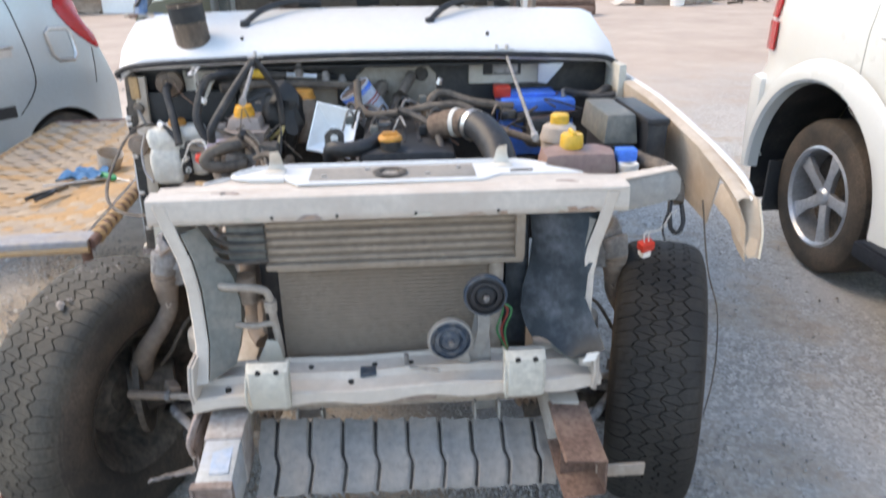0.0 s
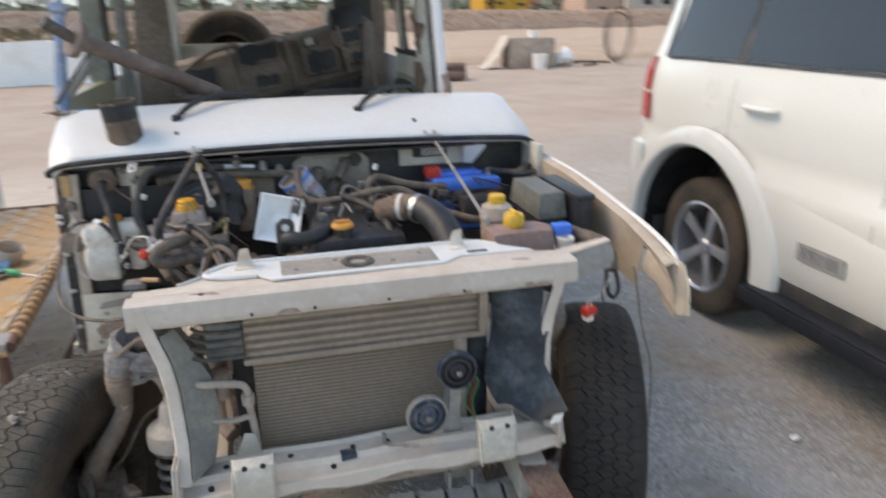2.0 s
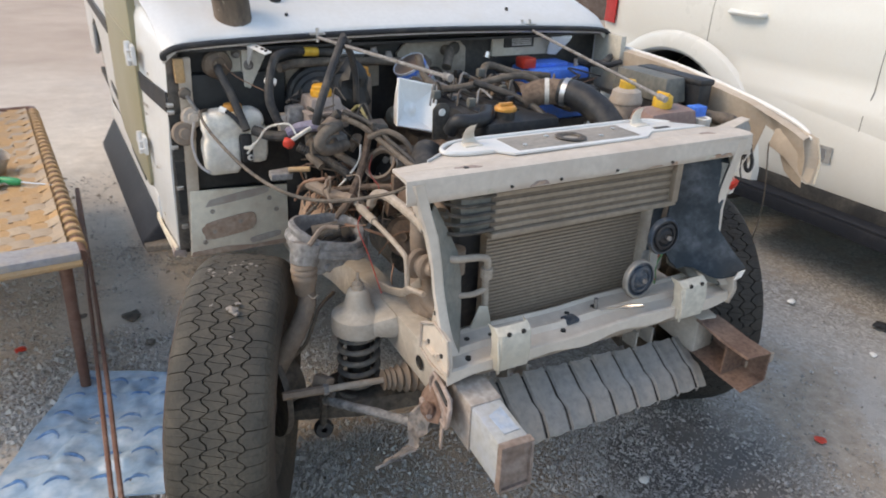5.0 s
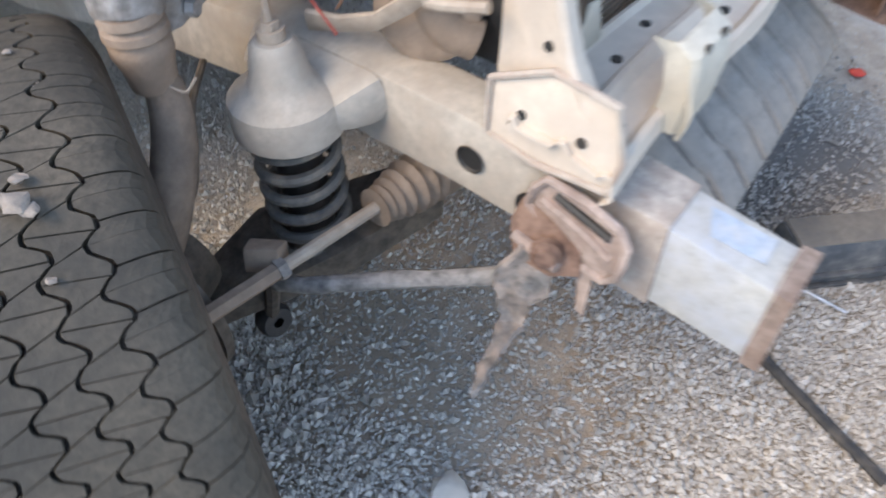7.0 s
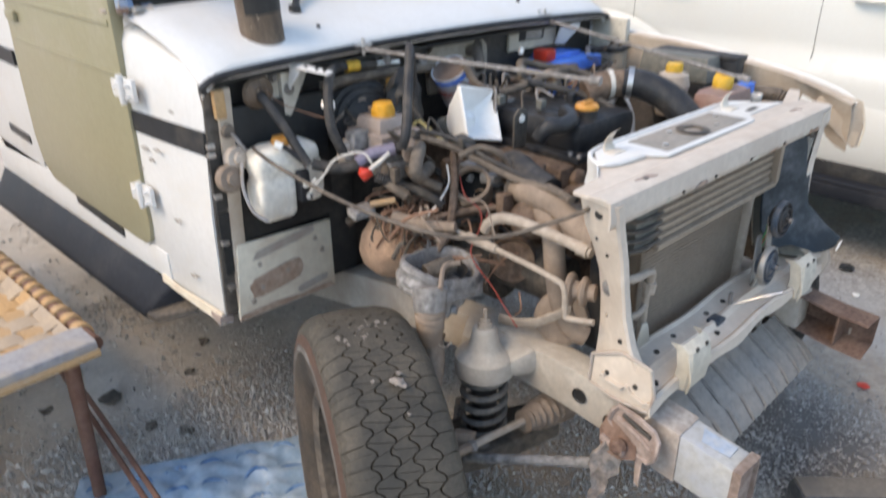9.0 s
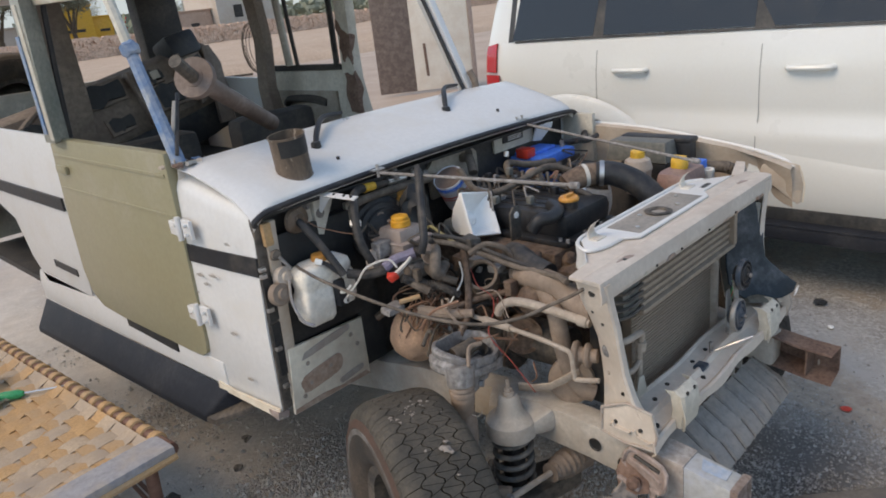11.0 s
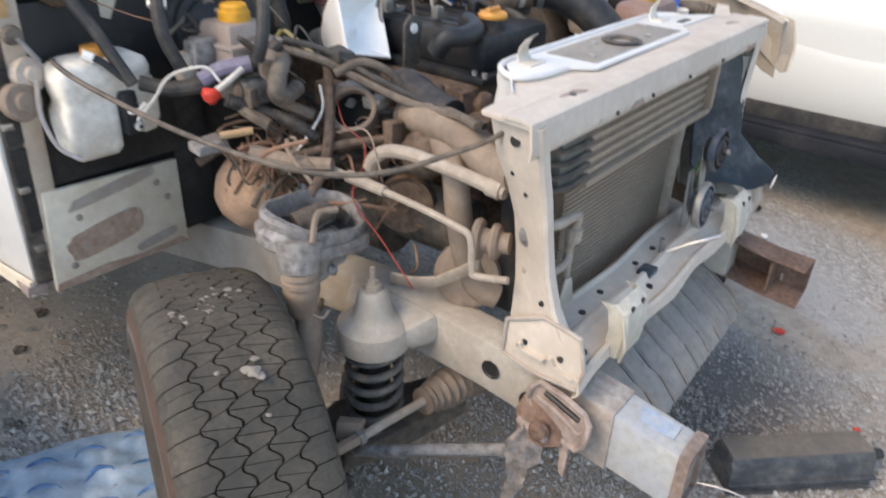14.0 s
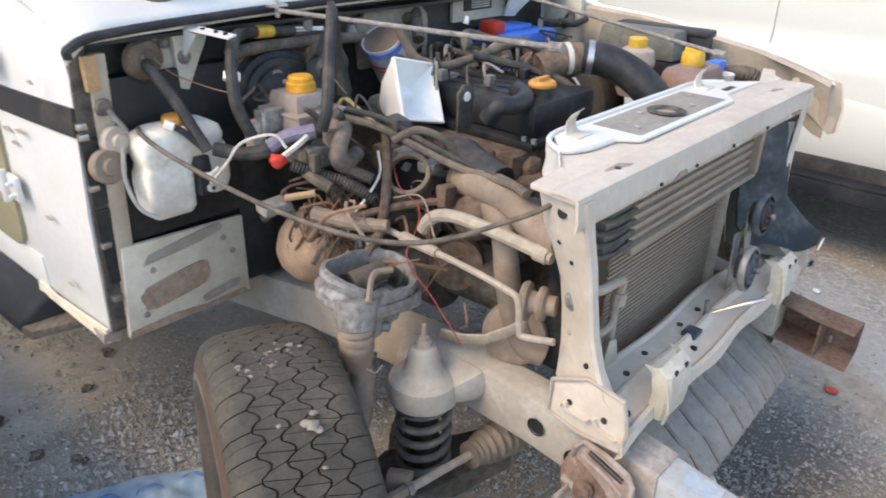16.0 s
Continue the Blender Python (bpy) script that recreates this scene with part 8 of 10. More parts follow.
bm = loft(B(), [horn_ring(0.30, 0.115, 0.6), horn_ring(0.62, 0.075, 0.15), horn_ring(0.94, 0.016), horn_ring(1.0, 0.010), horn_ring(1.0, 0.0), horn_ring(0.95, 0.0), horn_ring(0.90, 0.006), horn_ring(0.66, 0.028, 0.1), horn_ring(0.45, 0.042, 0.5), horn_ring(0.33, 0.046, 1.0), horn_ring(0.26, 0.044, 1.0), horn_ring(0.20, 0.036, 1.0), horn_ring(0.10, 0.031, 1.0), horn_ring(0.005, 0.030, 1.0)])
part("shell", bm, speaker_white, spk, sharp=40)
part("throat_back", lathe(B(), [(0, 0.0), (0.03, 0.0), (0.032, -0.03), (0, -0.03)], frame_at(cen - nrm * 0.112, nrm), 20), fuse_grey, spk, "grey driver at the back")
pap = thing("paint_tin", None, "white tin with blue and red printed bands and a brown lid", "tin")
up_ = V(-0.55, -0.12, 0.82).normalized()
tin_m = frame_at(V(-0.103, 0.642, 1.112), up_)
part("label", lathe(B(), [(0, -0.115), (0.049, -0.115), (0.05, -0.11), (0.05, -0.004), (0.051, -0.002), (0.051, 0.001), (0.049, 0.001), (0.048, -0.002)], tin_m, 36), card_paper, pap)
part("lid", lathe(B(), [(0.0485, -0.002), (0.046, -0.003), (0.03, -0.0015), (0, -0.002)], tin_m, 36), column_steel, pap, "brown lid")
for h0, h1, mat in ((-0.016, -0.008, battery_blue), (-0.021, -0.018, battery_blue), (-0.052, -0.046, red_wire), (-0.062, -0.058, red_wire)):
    part("print_band", lathe(B(), [(0.0495, h0 - 0.0005), (0.0506, h0), (0.0506, h1), (0.0495, h1 + 0.0005)], tin_m, 36), mat, pap)
# thin wires and small fittings over the engine and along the bulkhead
rnd = random.Random(44)
for k in range(60):
    x, y = rnd.uniform(-0.52, 0.52), rnd.uniform(0.42, 0.68)
    z = 1.0 + rnd.uniform(0, 0.07)
    if -0.34 < x < 0.0:
        continue
    p0 = V(x, y, z)
    p1 = p0 + V(rnd.uniform(-0.05, 0.05), rnd.uniform(-0.04, 0.04), rnd.uniform(-0.01, 0.035))
    p2 = p0 + V(rnd.uniform(-0.11, 0.11), rnd.uniform(-0.09, 0.07), rnd.uniform(-0.06, 0.0))
    part("thin_wire", tube(B(), [p0, p1, p2], rnd.choice((0.0016, 0.0022, 0.003, 0.0045)), 5), rnd.choice((rubber_hose, rubber_hose, dusty_hose, tan_dust, rust_wire, dark_metal)), suv)
for k in range(22):
    x, y, z = rnd.uniform(-0.05, 0.36), rnd.uniform(0.44, 0.70), rnd.uniform(1.0, 1.06)
    sx, sy, sz = rnd.uniform(0.008, 0.02), rnd.uniform(0.008, 0.02), rnd.uniform(0.008, 0.018)
    part("fitting", crumple(box(B(), (x - sx, y - sy, z - sz), (x + sx, y + sy, z + sz)), 0.006, 50), rnd.choice((rubber_hose, dark_metal, engine_brown, cast_metal, black_plastic)), suv, bevel=0.003)
# dusty wires and small pipes low in the bay
rnd = random.Random(61)
for k in range(60):
    p0 = V(rnd.uniform(-0.52, -0.22), rnd.uniform(0.18, 0.56), rnd.uniform(0.76, 0.93))
    d = V(rnd.uniform(-0.12, 0.12), rnd.uniform(-0.12, 0.12), rnd.uniform(-0.09, 0.02))
    if p0.x > -0.44 and p0.z > 0.84:
        continue
    part("bay_wire", tube(B(), [p0, p0 + d * 0.4 + V(rnd.uniform(-0.02, 0.02), rnd.uniform(-0.02, 0.02), rnd.uniform(0, 0.03)), p0 + d], rnd.choice((0.0016, 0.0022, 0.003, 0.004, 0.006)), 6), rnd.choice((rust_wire, tan_dust, engine_brown, dusty_hose, rubber_hose)), suv)
for k in range(24):
    x, y, z = rnd.uniform(-0.34, -0.12), rnd.uniform(0.22, 0.5), rnd.uniform(0.78, 0.94)
    sx, sy, sz = rnd.uniform(0.01, 0.03), rnd.uniform(0.01, 0.03), rnd.uniform(0.01, 0.025)
    part("bay_fitting", crumple(box(B(), (x - sx, y - sy, z - sz), (x + sx, y + sy, z + sz)), 0.01, 40), rnd.choice((engine_brown, dark_metal, tan_dust, cast_metal)), suv, bevel=0.004)


# ---- parked cars ----
def shell_maker(length, half, levels, roof, tumble):
    """A car's outer skin as a function of s (0 at the tail) and u (0 sill, 1 belt, 2 roof edge, 3 roof centre)."""
    def skin(s, u, side=1, off=0.0):
        f = s / length
        nose = 1 - 0.10 * max(0.0, (f - 0.80) / 0.20) ** 2 - 0.07 * max(0.0, (0.07 - f) / 0.07) ** 2
        zr = float(np.interp(s, [p[0] for p in roof], [p[1] for p in roof]))
        zb = min(levels[-1][0], zr - 0.02)
        if u <= 1:
            z = levels[0][0] + u * (levels[-1][0] - levels[0][0])
            x = float(np.interp(z, [p[0] for p in levels], [p[1] for p in levels]))
            z = min(z, zb)
        elif u <= 2:
            z = zb + (zr - 0.05 - zb) * (u - 1) if zr - 0.05 > zb else zb
            x = levels[-1][1] - tumble * (u - 1)
        else:
            q = u - 2
            z = max(zr - 0.05, zb) + 0.05 * math.sin(q * math.pi / 2)
            x = (levels[-1][1] - tumble) * math.cos(q * math.pi / 2)
        return V(side * (half * x * nose + off), s, z)
    return skin


def patch(skin, s0, s1, u0, u1, side, off, thick=0.004, ns=8, nu=6, skew=0.0):
    bm = B()
    rows = [[skin(s0 + (s1 - s0) * i / ns + skew * (u - u0), u, side, off) for i in range(ns + 1)] for u in np.linspace(u0, u1, nu + 1)]
    return loft(bm, rows, thick=(-side * thick, 0, 0))


def car_body(parent, skin, length, arches, mat, wheel_r):
    bm = B()
    ss = sorted(set([*np.linspace(0, length, 91).round(4)]))
    us = [*np.linspace(0, 1, 15), 1.25, 1.5, 1.75, *np.linspace(2, 3, 7)]
    for side in (-1, 1):
        grid = []
        for u in us:
            row = []
            for s in ss:
                p = skin(s, u, side)
                for cy, r in arches:
                    d = V(0, p.y - cy, p.z - wheel_r)
                    if u <= 1 and 0 < d.length < r * 1.12 and d.length > r * 0.88:
                        d = d.normalized() * r
                        p.y, p.z = cy + d.y, wheel_r + d.z
                row.append(bm.verts.new(p))
            grid.append(row)
        for k, (a, b) in enumerate(zip(grid, grid[1:])):
            for i in range(len(ss) - 1):
                q = (a[i], a[i + 1], b[i + 1], b[i])
                c = sum((v.co for v in q), V(0, 0, 0)) / 4
                if us[k + 1] <= 1 and any((V(0, c.y - cy, c.z - wheel_r)).length < r * 0.97 for cy, r in arches):
                    continue
                bm.faces.new(q)
    for s in (0, length):
        a = [skin(s, u, 1) for u in us]
        b = [skin(s, u, -1) for u in us]
        loft(bm, [a, b])
    body = part("body", bm, mat, parent, sharp=40)
    dk = B()
    w = skin(length / 2, 0.5).x
    box(dk, (-w * 0.45, 0.25, 0.25), (w * 0.45, length - 0.25, 0.55))
    part("underbody", dk, black_paint, parent)
    for cy, r in arches:
        for side in (-1, 1):
            bm = B()
            x0 = skin(cy, 0.3, side).x
            loft(bm, [[(x0 - side * dx, cy + r * math.cos(a), wheel_r + r * math.sin(a)) for dx in (0.0, 0.40)] for a in np.linspace(-0.35, math.pi + 0.35, 26)])
            part("wheel_well", bm, black_paint, parent)
            x1 = x0 - side * 0.41
            bm = plate(B(), [(x1, cy + r * math.cos(a), wheel_r + r * math.sin(a)) for a in np.linspace(-0.35, math.pi + 0.35, 20)], (-side * 0.01, 0, 0))
            part("well_back", bm, black_paint, parent)
    return body


def road_wheel(parent, c, r, side, spokes, rim_r, metal=None):
    metal = metal or alloy
    w = new("wheel")
    w.parent = parent
    w.matrix_basis = Matrix.Translation(c)
    ax = Matrix.Rotation(radians(90 * side), 4, "Y")
    hw = 0.115
    part("tyre", lathe(B(), [(rim_r - 0.01, -hw), (rim_r + 0.01, hw - 0.005), (rim_r + 0.03, hw), (r - 0.045, hw + 0.004), (r - 0.012, hw - 0.012), (r, hw - 0.035), (r, -hw + 0.03), (r - 0.02, -hw), (rim_r, -hw)], ax, 56), tyre_wall, w, "black road tyre")
    bm = lathe(B(), [(rim_r + 0.012, hw - 0.004), (rim_r, hw + 0.002), (rim_r - 0.012, hw - 0.012), (rim_r - 0.02, 0.0), (rim_r - 0.02, -0.09)], ax, 48)
    part("rim", bm, metal, w, "wheel rim")
    part("hub_back", lathe(B(), [(0, 0.0), (rim_r - 0.02, -0.005), (rim_r - 0.02, -0.03), (0, -0.03)], ax, 32), dark_metal, w)
    for k in range(spokes):
        a = 2 * math.pi * k / spokes + 0.3
        d, e = V(math.cos(a), math.sin(a), 0), V(-math.sin(a), math.cos(a), 0)
        bm = beam(B(), [[ax @ (d * rr + e * ww + V(0, 0, z0)), ax @ (d * rr - e * ww + V(0, 0, z0)), ax @ (d * rr - e * ww * 0.9 + V(0, 0, z0 - 0.03)), ax @ (d * rr + e * ww * 0.9 + V(0, 0, z0 - 0.03))]
                        for rr, ww, z0 in ((0.035, 0.03, 0.075), (rim_r * 0.55, 0.027, 0.085), (rim_r - 0.01, 0.042, 0.09))])
        part("spoke", bm, metal, w, bevel=0.006)
    part("hub_cap", lathe(B(), [(0, 0.095), (0.03, 0.092), (0.042, 0.08), (0.044, 0.06)], ax, 24), metal, w)
    return w


# big pearl-white SUV, parked alongside
SUV_LEN = 4.43
big = thing("parked_suv", Matrix.Translation((2.885, 2.30, 0)) @ Matrix.Rotation(math.pi, 4, "Z"), "pearl-white parked SUV with dark glass and running boards", "car")
skin = shell_maker(SUV_LEN, 0.915, [(0.42, 0.955), (0.47, 0.985), (0.60, 0.995), (0.80, 1.0), (0.85, 0.998), (0.885, 0.958), (1.0, 0.966), (1.15, 0.962), (1.27, 0.94)],
                   [(0.0, 1.62), (0.12, 1.78), (0.5, 1.86), (1.8, 1.88), (2.45, 1.84), (3.05, 1.33), (3.3, 1.22), (4.1, 1.12), (4.35, 1.0), (4.43, 0.85)], 0.16)
ARCH = [(0.71, 0.53), (3.42, 0.53)]
car_body(big, skin, SUV_LEN, ARCH, pearl_paint, 0.385)
for cy, r in ARCH:
    for side in (-1, 1):
        rows_ = []
        for a in np.linspace(-0.02, math.pi + 0.02, 36):
            wide = 0.105 + 0.05 * max(0.0, math.cos(a)) ** 2
            rows_.append([(skin(cy, 0.3, side).x + side * o_, cy + (r + q * wide) * math.cos(a), 0.385 + (r + q * wide) * math.sin(a)) for q, o_ in ((-0.04, -0.03), (0.0, 0.022), (0.15, 0.036), (0.55, 0.034), (0.9, 0.016), (1.0, -0.012))])
        bm = loft(B(), rows_)
        part("arch_flare", bm, pearl_paint, big, "white wheel-arch flare")
        road_wheel(big, (side * 0.735, cy, 0.372), 0.37, side, 5, 0.235)
for side in (-1, 1):
    for s0, s1, sk in ((0.26, 0.86, 0.06), (0.93, 1.80, 0.0), (1.90, 2.68, -0.35)):
        part("window", patch(skin, s0, s1, 1.15, 1.86, side, 0.006, skew=sk), glass_dark, big, "dark tinted side window")
    for s0, s1 in ((0.22, 0.26), (0.86, 0.93), (1.80, 1.90)):
        part("window_pillar", patch(skin, s0, s1, 1.14, 1.88, side, 0.0045, ns=2), dark_clad, big)
    part("window_sill", patch(skin, 0.28, 2.75, 1.12, 1.145, side, 0.007, ns=16, nu=2), dark_clad, big)
    for s0, u0, u1 in ((0.895, 0.55, 1.0), (1.845, 0.05, 1.0), (2.83, 0.05, 1.0)):
        part("door_gap", patch(skin, s0, s0 + 0.004, u0, u1, side, 0.0012, 0.002, 1, 14), seam_grey, big)
    part("gap_curve", tube(B(), [skin(0.897, 0.55, side, 0.0), skin(0.92, 0.5, side, 0.0), skin(1.0, 0.45, side, 0.0), skin(1.04, 0.42, side, 0.0)], 0.0018, 5), seam_grey, big)
    for s0 in (1.02, 1.98):
        bm = tube(B(), [skin(s0, 0.865, side, 0.004), skin(s0 + 0.02, 0.865, side, 0.03), skin(s0 + 0.10, 0.865, side, 0.034), skin(s0 + 0.19, 0.865, side, 0.03), skin(s0 + 0.21, 0.865, side, 0.004)], 0.0135, 8)
        h = part("door_handle", bm, pearl_paint, big, "white door handle")
        part("handle_cup", patch(skin, s0 + 0.05, s0 + 0.16, 0.84, 0.90, side, 0.0015, 0.002, 3, 2), pearl_paint, h)
    part("side_cladding", loft(B(), [[skin(s_, u_ * (0.50 - 0.18 * min(1.0, (s_ - 1.2) / 1.2)), side, o_ * min(1.0, 0.2 + (s_ - 1.2) / 0.35)) for u_, o_ in ((0.0, 0.008), (0.1, 0.012), (0.85, 0.010), (1.0, -0.003))] for s_ in np.linspace(1.20, 2.98, 24)]), pearl_paint, big, "white lower door cladding")
    part("tail_lamp", patch(skin, 0.012, 0.15, 0.67, 0.84, side, 0.018, 0.012, 5, 6), lamp_red, big, "red tail lamp")
    part("tail_lamp_top", patch(skin, 0.012, 0.12, 0.86, 1.14, side, 0.016, 0.012, 5, 8), lamp_red, big)
    board = beam(B(), [[(side * 0.99, s, 0.30), (side * 0.99, s, 0.365), (side * 0.86, s, 0.385), (side * 0.82, s, 0.30)] for s in (1.24, 1.4, 2.9, 2.98)])
    rb = part("running_board", board, board_plastic, big, "black running board", bevel=0.01)
    part("board_top", box(B(), (side * 0.985, 1.28, 0.366), (side * 0.88, 2.94, 0.378)), board_plastic, rb, bevel=0.003)
    part("sill_clad", box(B(), (side * 0.86, 1.18, 0.36), (side * 0.90, 3.02, 0.45)), dark_clad, big, bevel=0.01)
    part("mirror", crumple(box(B(), (side * 0.93, 2.66, 1.24), (side * 1.12, 2.78, 1.40)), 0.01, 6), dark_clad, big, "door mirror", bevel=0.035)
    part("mud_flap", box(B(), (side * 0.74, 0.33, 0.17), (side * 0.90, 0.345, 0.45)), dark_clad, big, "black mud flap", bevel=0.004)
bm = beam(B(), [[(-w_, s, 0.44), (-w_, s, 0.86), (w_, s, 0.86), (w_, s, 0.44)] for s, w_ in ((-0.05, 0.80), (0.02, 0.91), (0.17, 0.935))])
part("rear_bumper", bm, pearl_paint, big, "white rear bumper", bevel=0.045)
part("front_bumper", beam(B(), [[(-0.85, s, 0.40), (-0.85, s, 0.70), (0.85, s, 0.70), (0.85, s, 0.40)] for s in (4.25, 4.48)]), pearl_paint, big, bevel=0.04)
for side in (-1, 1):
    badge = part("name_badge", patch(skin, 1.50, 1.76, 0.18, 0.27, side, 0.0135, 0.002, 4, 2), badge_grey, big, "small grey badge plate")
    for k in range(5):
        part("badge_mark", patch(skin, 1.52 + 0.045 * k, 1.55 + 0.045 * k, 0.195, 0.255, side, 0.015, 0.002, 1, 1), alloy, badge)
part("windscreen", plate(B(), [(-0.72, 2.50, 1.80), (0.72, 2.50, 1.80), (0.80, 3.02, 1.37), (-0.80, 3.02, 1.37)], (0, 0.01, 0.012)), glass_dark, big)
part("rear_window", plate(B(), [(-0.68, -0.012, 1.28), (0.68, -0.012, 1.28), (0.62, 0.07, 1.72), (-0.62, 0.07, 1.72)], (0, -0.008, 0.0)), glass_dark, big)

# small silver hatchback further back
HL = 3.5
small = thing("parked_hatchback", Matrix.Translation((-2.44, 3.996, 0.111)) @ Matrix.Rotation(radians(147), 4, "Z") @ Matrix.Scale(0.93, 4), "silver-grey parked hatchback with red tail lamps", "car")
HATCH_ROOF = [(0.0, 0.62), (0.05, 0.75), (0.10, 0.89), (0.14, 1.04), (0.19, 1.20), (0.28, 1.36), (0.42, 1.49), (0.56, 1.54), (1.4, 1.58), (2.0, 1.52), (2.65, 1.06), (3.3, 0.88), (3.5, 0.64)]
hs = shell_maker(HL, 0.74, [(0.06, 0.92), (0.32, 0.985), (0.54, 1.0), (0.72, 0.985), (0.81, 0.97), (1.0, 0.94)], HATCH_ROOF, 0.09)
car_body(small, hs, HL, [(0.50, 0.323), (2.90, 0.323)], silver_paint, 0.171)
for cy in (0.50, 2.90):
    for side in (-1, 1):
        road_wheel(small, (side * 0.61, cy, 0.171), 0.288, side, 7, 0.17, dark_metal)


def on_hatch(s, z, side, off=0.004):
    """A point on the hatchback's flank at length s and height z."""
    zr = float(np.interp(s, [p[0] for p in HATCH_ROOF], [p[1] for p in HATCH_ROOF]))
    zb = min(1.0, zr - 0.02)
    u = (z - 0.06) / 0.94 if z <= zb else 1 + min(1.0, (z - zb) / max(0.02, zr - 0.05 - zb))
    p = hs(s, min(u, 2.0), side, off)
    p.z = z
    return p


for side in (-1, 1):
    for s0, s1, sk in ((1.02, 1.50, 0.02), (1.58, 2.25, -0.25)):
        part("window", patch(hs, s0, s1, 1.06, 1.80, side, 0.005, skew=sk), glass_dark, small, "dark side window")
    part("door_gap", tube(B(), [on_hatch(s_, z_, side, 0.0) for s_, z_ in ((0.80, 0.50), (0.70, 0.60), (0.645, 0.70), (0.64, 0.85), (0.665, 1.05), (0.70, 1.22), (0.80, 1.48))], 0.0045, 6), black_paint, small)
    part("bumper_gap", tube(B(), [on_hatch(s_, z_, side, 0.0) for s_, z_ in ((0.165, 0.86), (0.175, 0.78), (0.185, 0.70), (0.20, 0.62))], 0.0035, 6), black_paint, small)
    for s0 in (1.54, 2.42):
        part("door_gap", patch(hs, s0, s0 + 0.007, 0.05, 1.0, side, 0.001, 0.003, 1, 12), black_paint, small)
    rows_ = []
    for z_, w_ in ((0.86, 0.02), (0.89, 0.06), (0.95, 0.12), (1.02, 0.16), (1.09, 0.185), (1.15, 0.19), (1.20, 0.16), (1.215, 0.09)):
        e_ = float(np.interp(z_ + 0.015, [p[1] for p in HATCH_ROOF[:8]], [p[0] for p in HATCH_ROOF[:8]])) + 0.005
        rows_.append([on_hatch(e_ + w_ * q, z_, side, 0.014 - 0.008 * abs(q - 0.5)) for q in np.linspace(0, 1, 7)])
    part("tail_lamp", loft(B(), rows_, thick=(-side * 0.02, 0.0, 0)), lamp_red, small, "red tail lamp")
    rect = ((0.31, 0.985), (0.30, 0.84), (0.325, 0.80), (0.44, 0.81), (0.475, 0.85), (0.49, 0.99), (0.46, 1.015), (0.34, 1.01), (0.31, 0.985))
    part("fuel_flap_rim", tube(B(), [on_hatch(s_, z_, side, 0.004) for s_, z_ in rect], 0.014, 6, 1), bright_metal, small, "chromed rim of the fuel flap")
    part("handle_recess", patch(hs, 0.75, 0.92, 0.86, 0.92, side, 0.002, 0.003, 4, 2), bright_metal, small)
    part("door_handle", tube(B(), [on_hatch(0.74, 0.925, side), on_hatch(0.78, 0.93, side, 0.02), on_hatch(0.88, 0.93, side, 0.02), on_hatch(0.92, 0.925, side)], 0.011, 8), bright_metal, small, "chromed door handle")
    part("side_moulding", patch(hs, 0.83, 2.4, 0.46, 0.54, side, 0.01, 0.008, 10, 2), dark_clad, small)
part("rear_spoiler", beam(B(), [[(-0.56, 0.46, 1.485), (-0.56, 0.46, 1.51), (0.56, 0.46, 1.51), (0.56, 0.46, 1.485)], [(-0.56, 0.72, 1.54), (-0.56, 0.72, 1.57), (0.56, 0.72, 1.57), (0.56, 0.72, 1.54)]]), silver_paint, small, bevel=0.01)
part("rear_bumper", beam(B(), [[(-0.66, 0.03, 0.27), (-0.66, 0.03, 0.60), (0.66, 0.03, 0.60), (0.66, 0.03, 0.27)], [(-0.73, 0.17, 0.25), (-0.73, 0.17, 0.66), (0.73, 0.17, 0.66), (0.73, 0.17, 0.25)]]), silver_paint, small, bevel=0.03)

# ---- string bed with tools ----
bed_m = Matrix.Translation((-1.085, 0.90, 0)) @ Matrix.Rotation(radians(3.5), 4, "Z")
bed = thing("string_bed", bed_m, "charpoy bed woven with orange straps on brown steel tubes", "bed")
BW, BL, BH = 0.80, 2.05, 0.535
part("side_pole", tube(B(), [(0, 0, BH), (0, BL, BH)], 0.021, 12, 1), brown_pole, bed)
part("side_pole", tube(B(), [(-BW, 0, BH), (-BW, BL, BH)], 0.021, 12, 1), brown_pole, bed)
part("end_pole", tube(B(), [(0, 0, BH), (-BW, 0, BH)], 0.021, 12, 1), brown_pole, bed)
part("end_pole", tube(B(), [(0, BL, BH), (-BW, BL, BH)], 0.021, 12, 1), brown_pole, bed)
for x in (-0.045, -BW + 0.045):
    for y, sp in ((0.07, 1), (BL - 0.07, -1)):
        part("leg", tube(B(), [(x, y, BH - 0.01), (x - 0.012, y + 0.03 * sp, 0.0)], [0.020, 0.017], 12, 1), brown_pole, bed, "brown tapered steel leg")
part("end_wrap", box(B(), (-BW, -0.024, BH - 0.006), (0.0, 0.085, BH + 0.0235)), strap_grey, bed, "grey strap wrapped along the end", bevel=0.008)
part("end_cord", tube(B(), [(-BW, -0.018, BH - 0.012), (0.0, -0.018, BH - 0.012)], 0.013, 8, 1), strap_orange, bed, "orange cord under the end strap")
rnd = random.Random(11)
ny, nxs = 30, 13
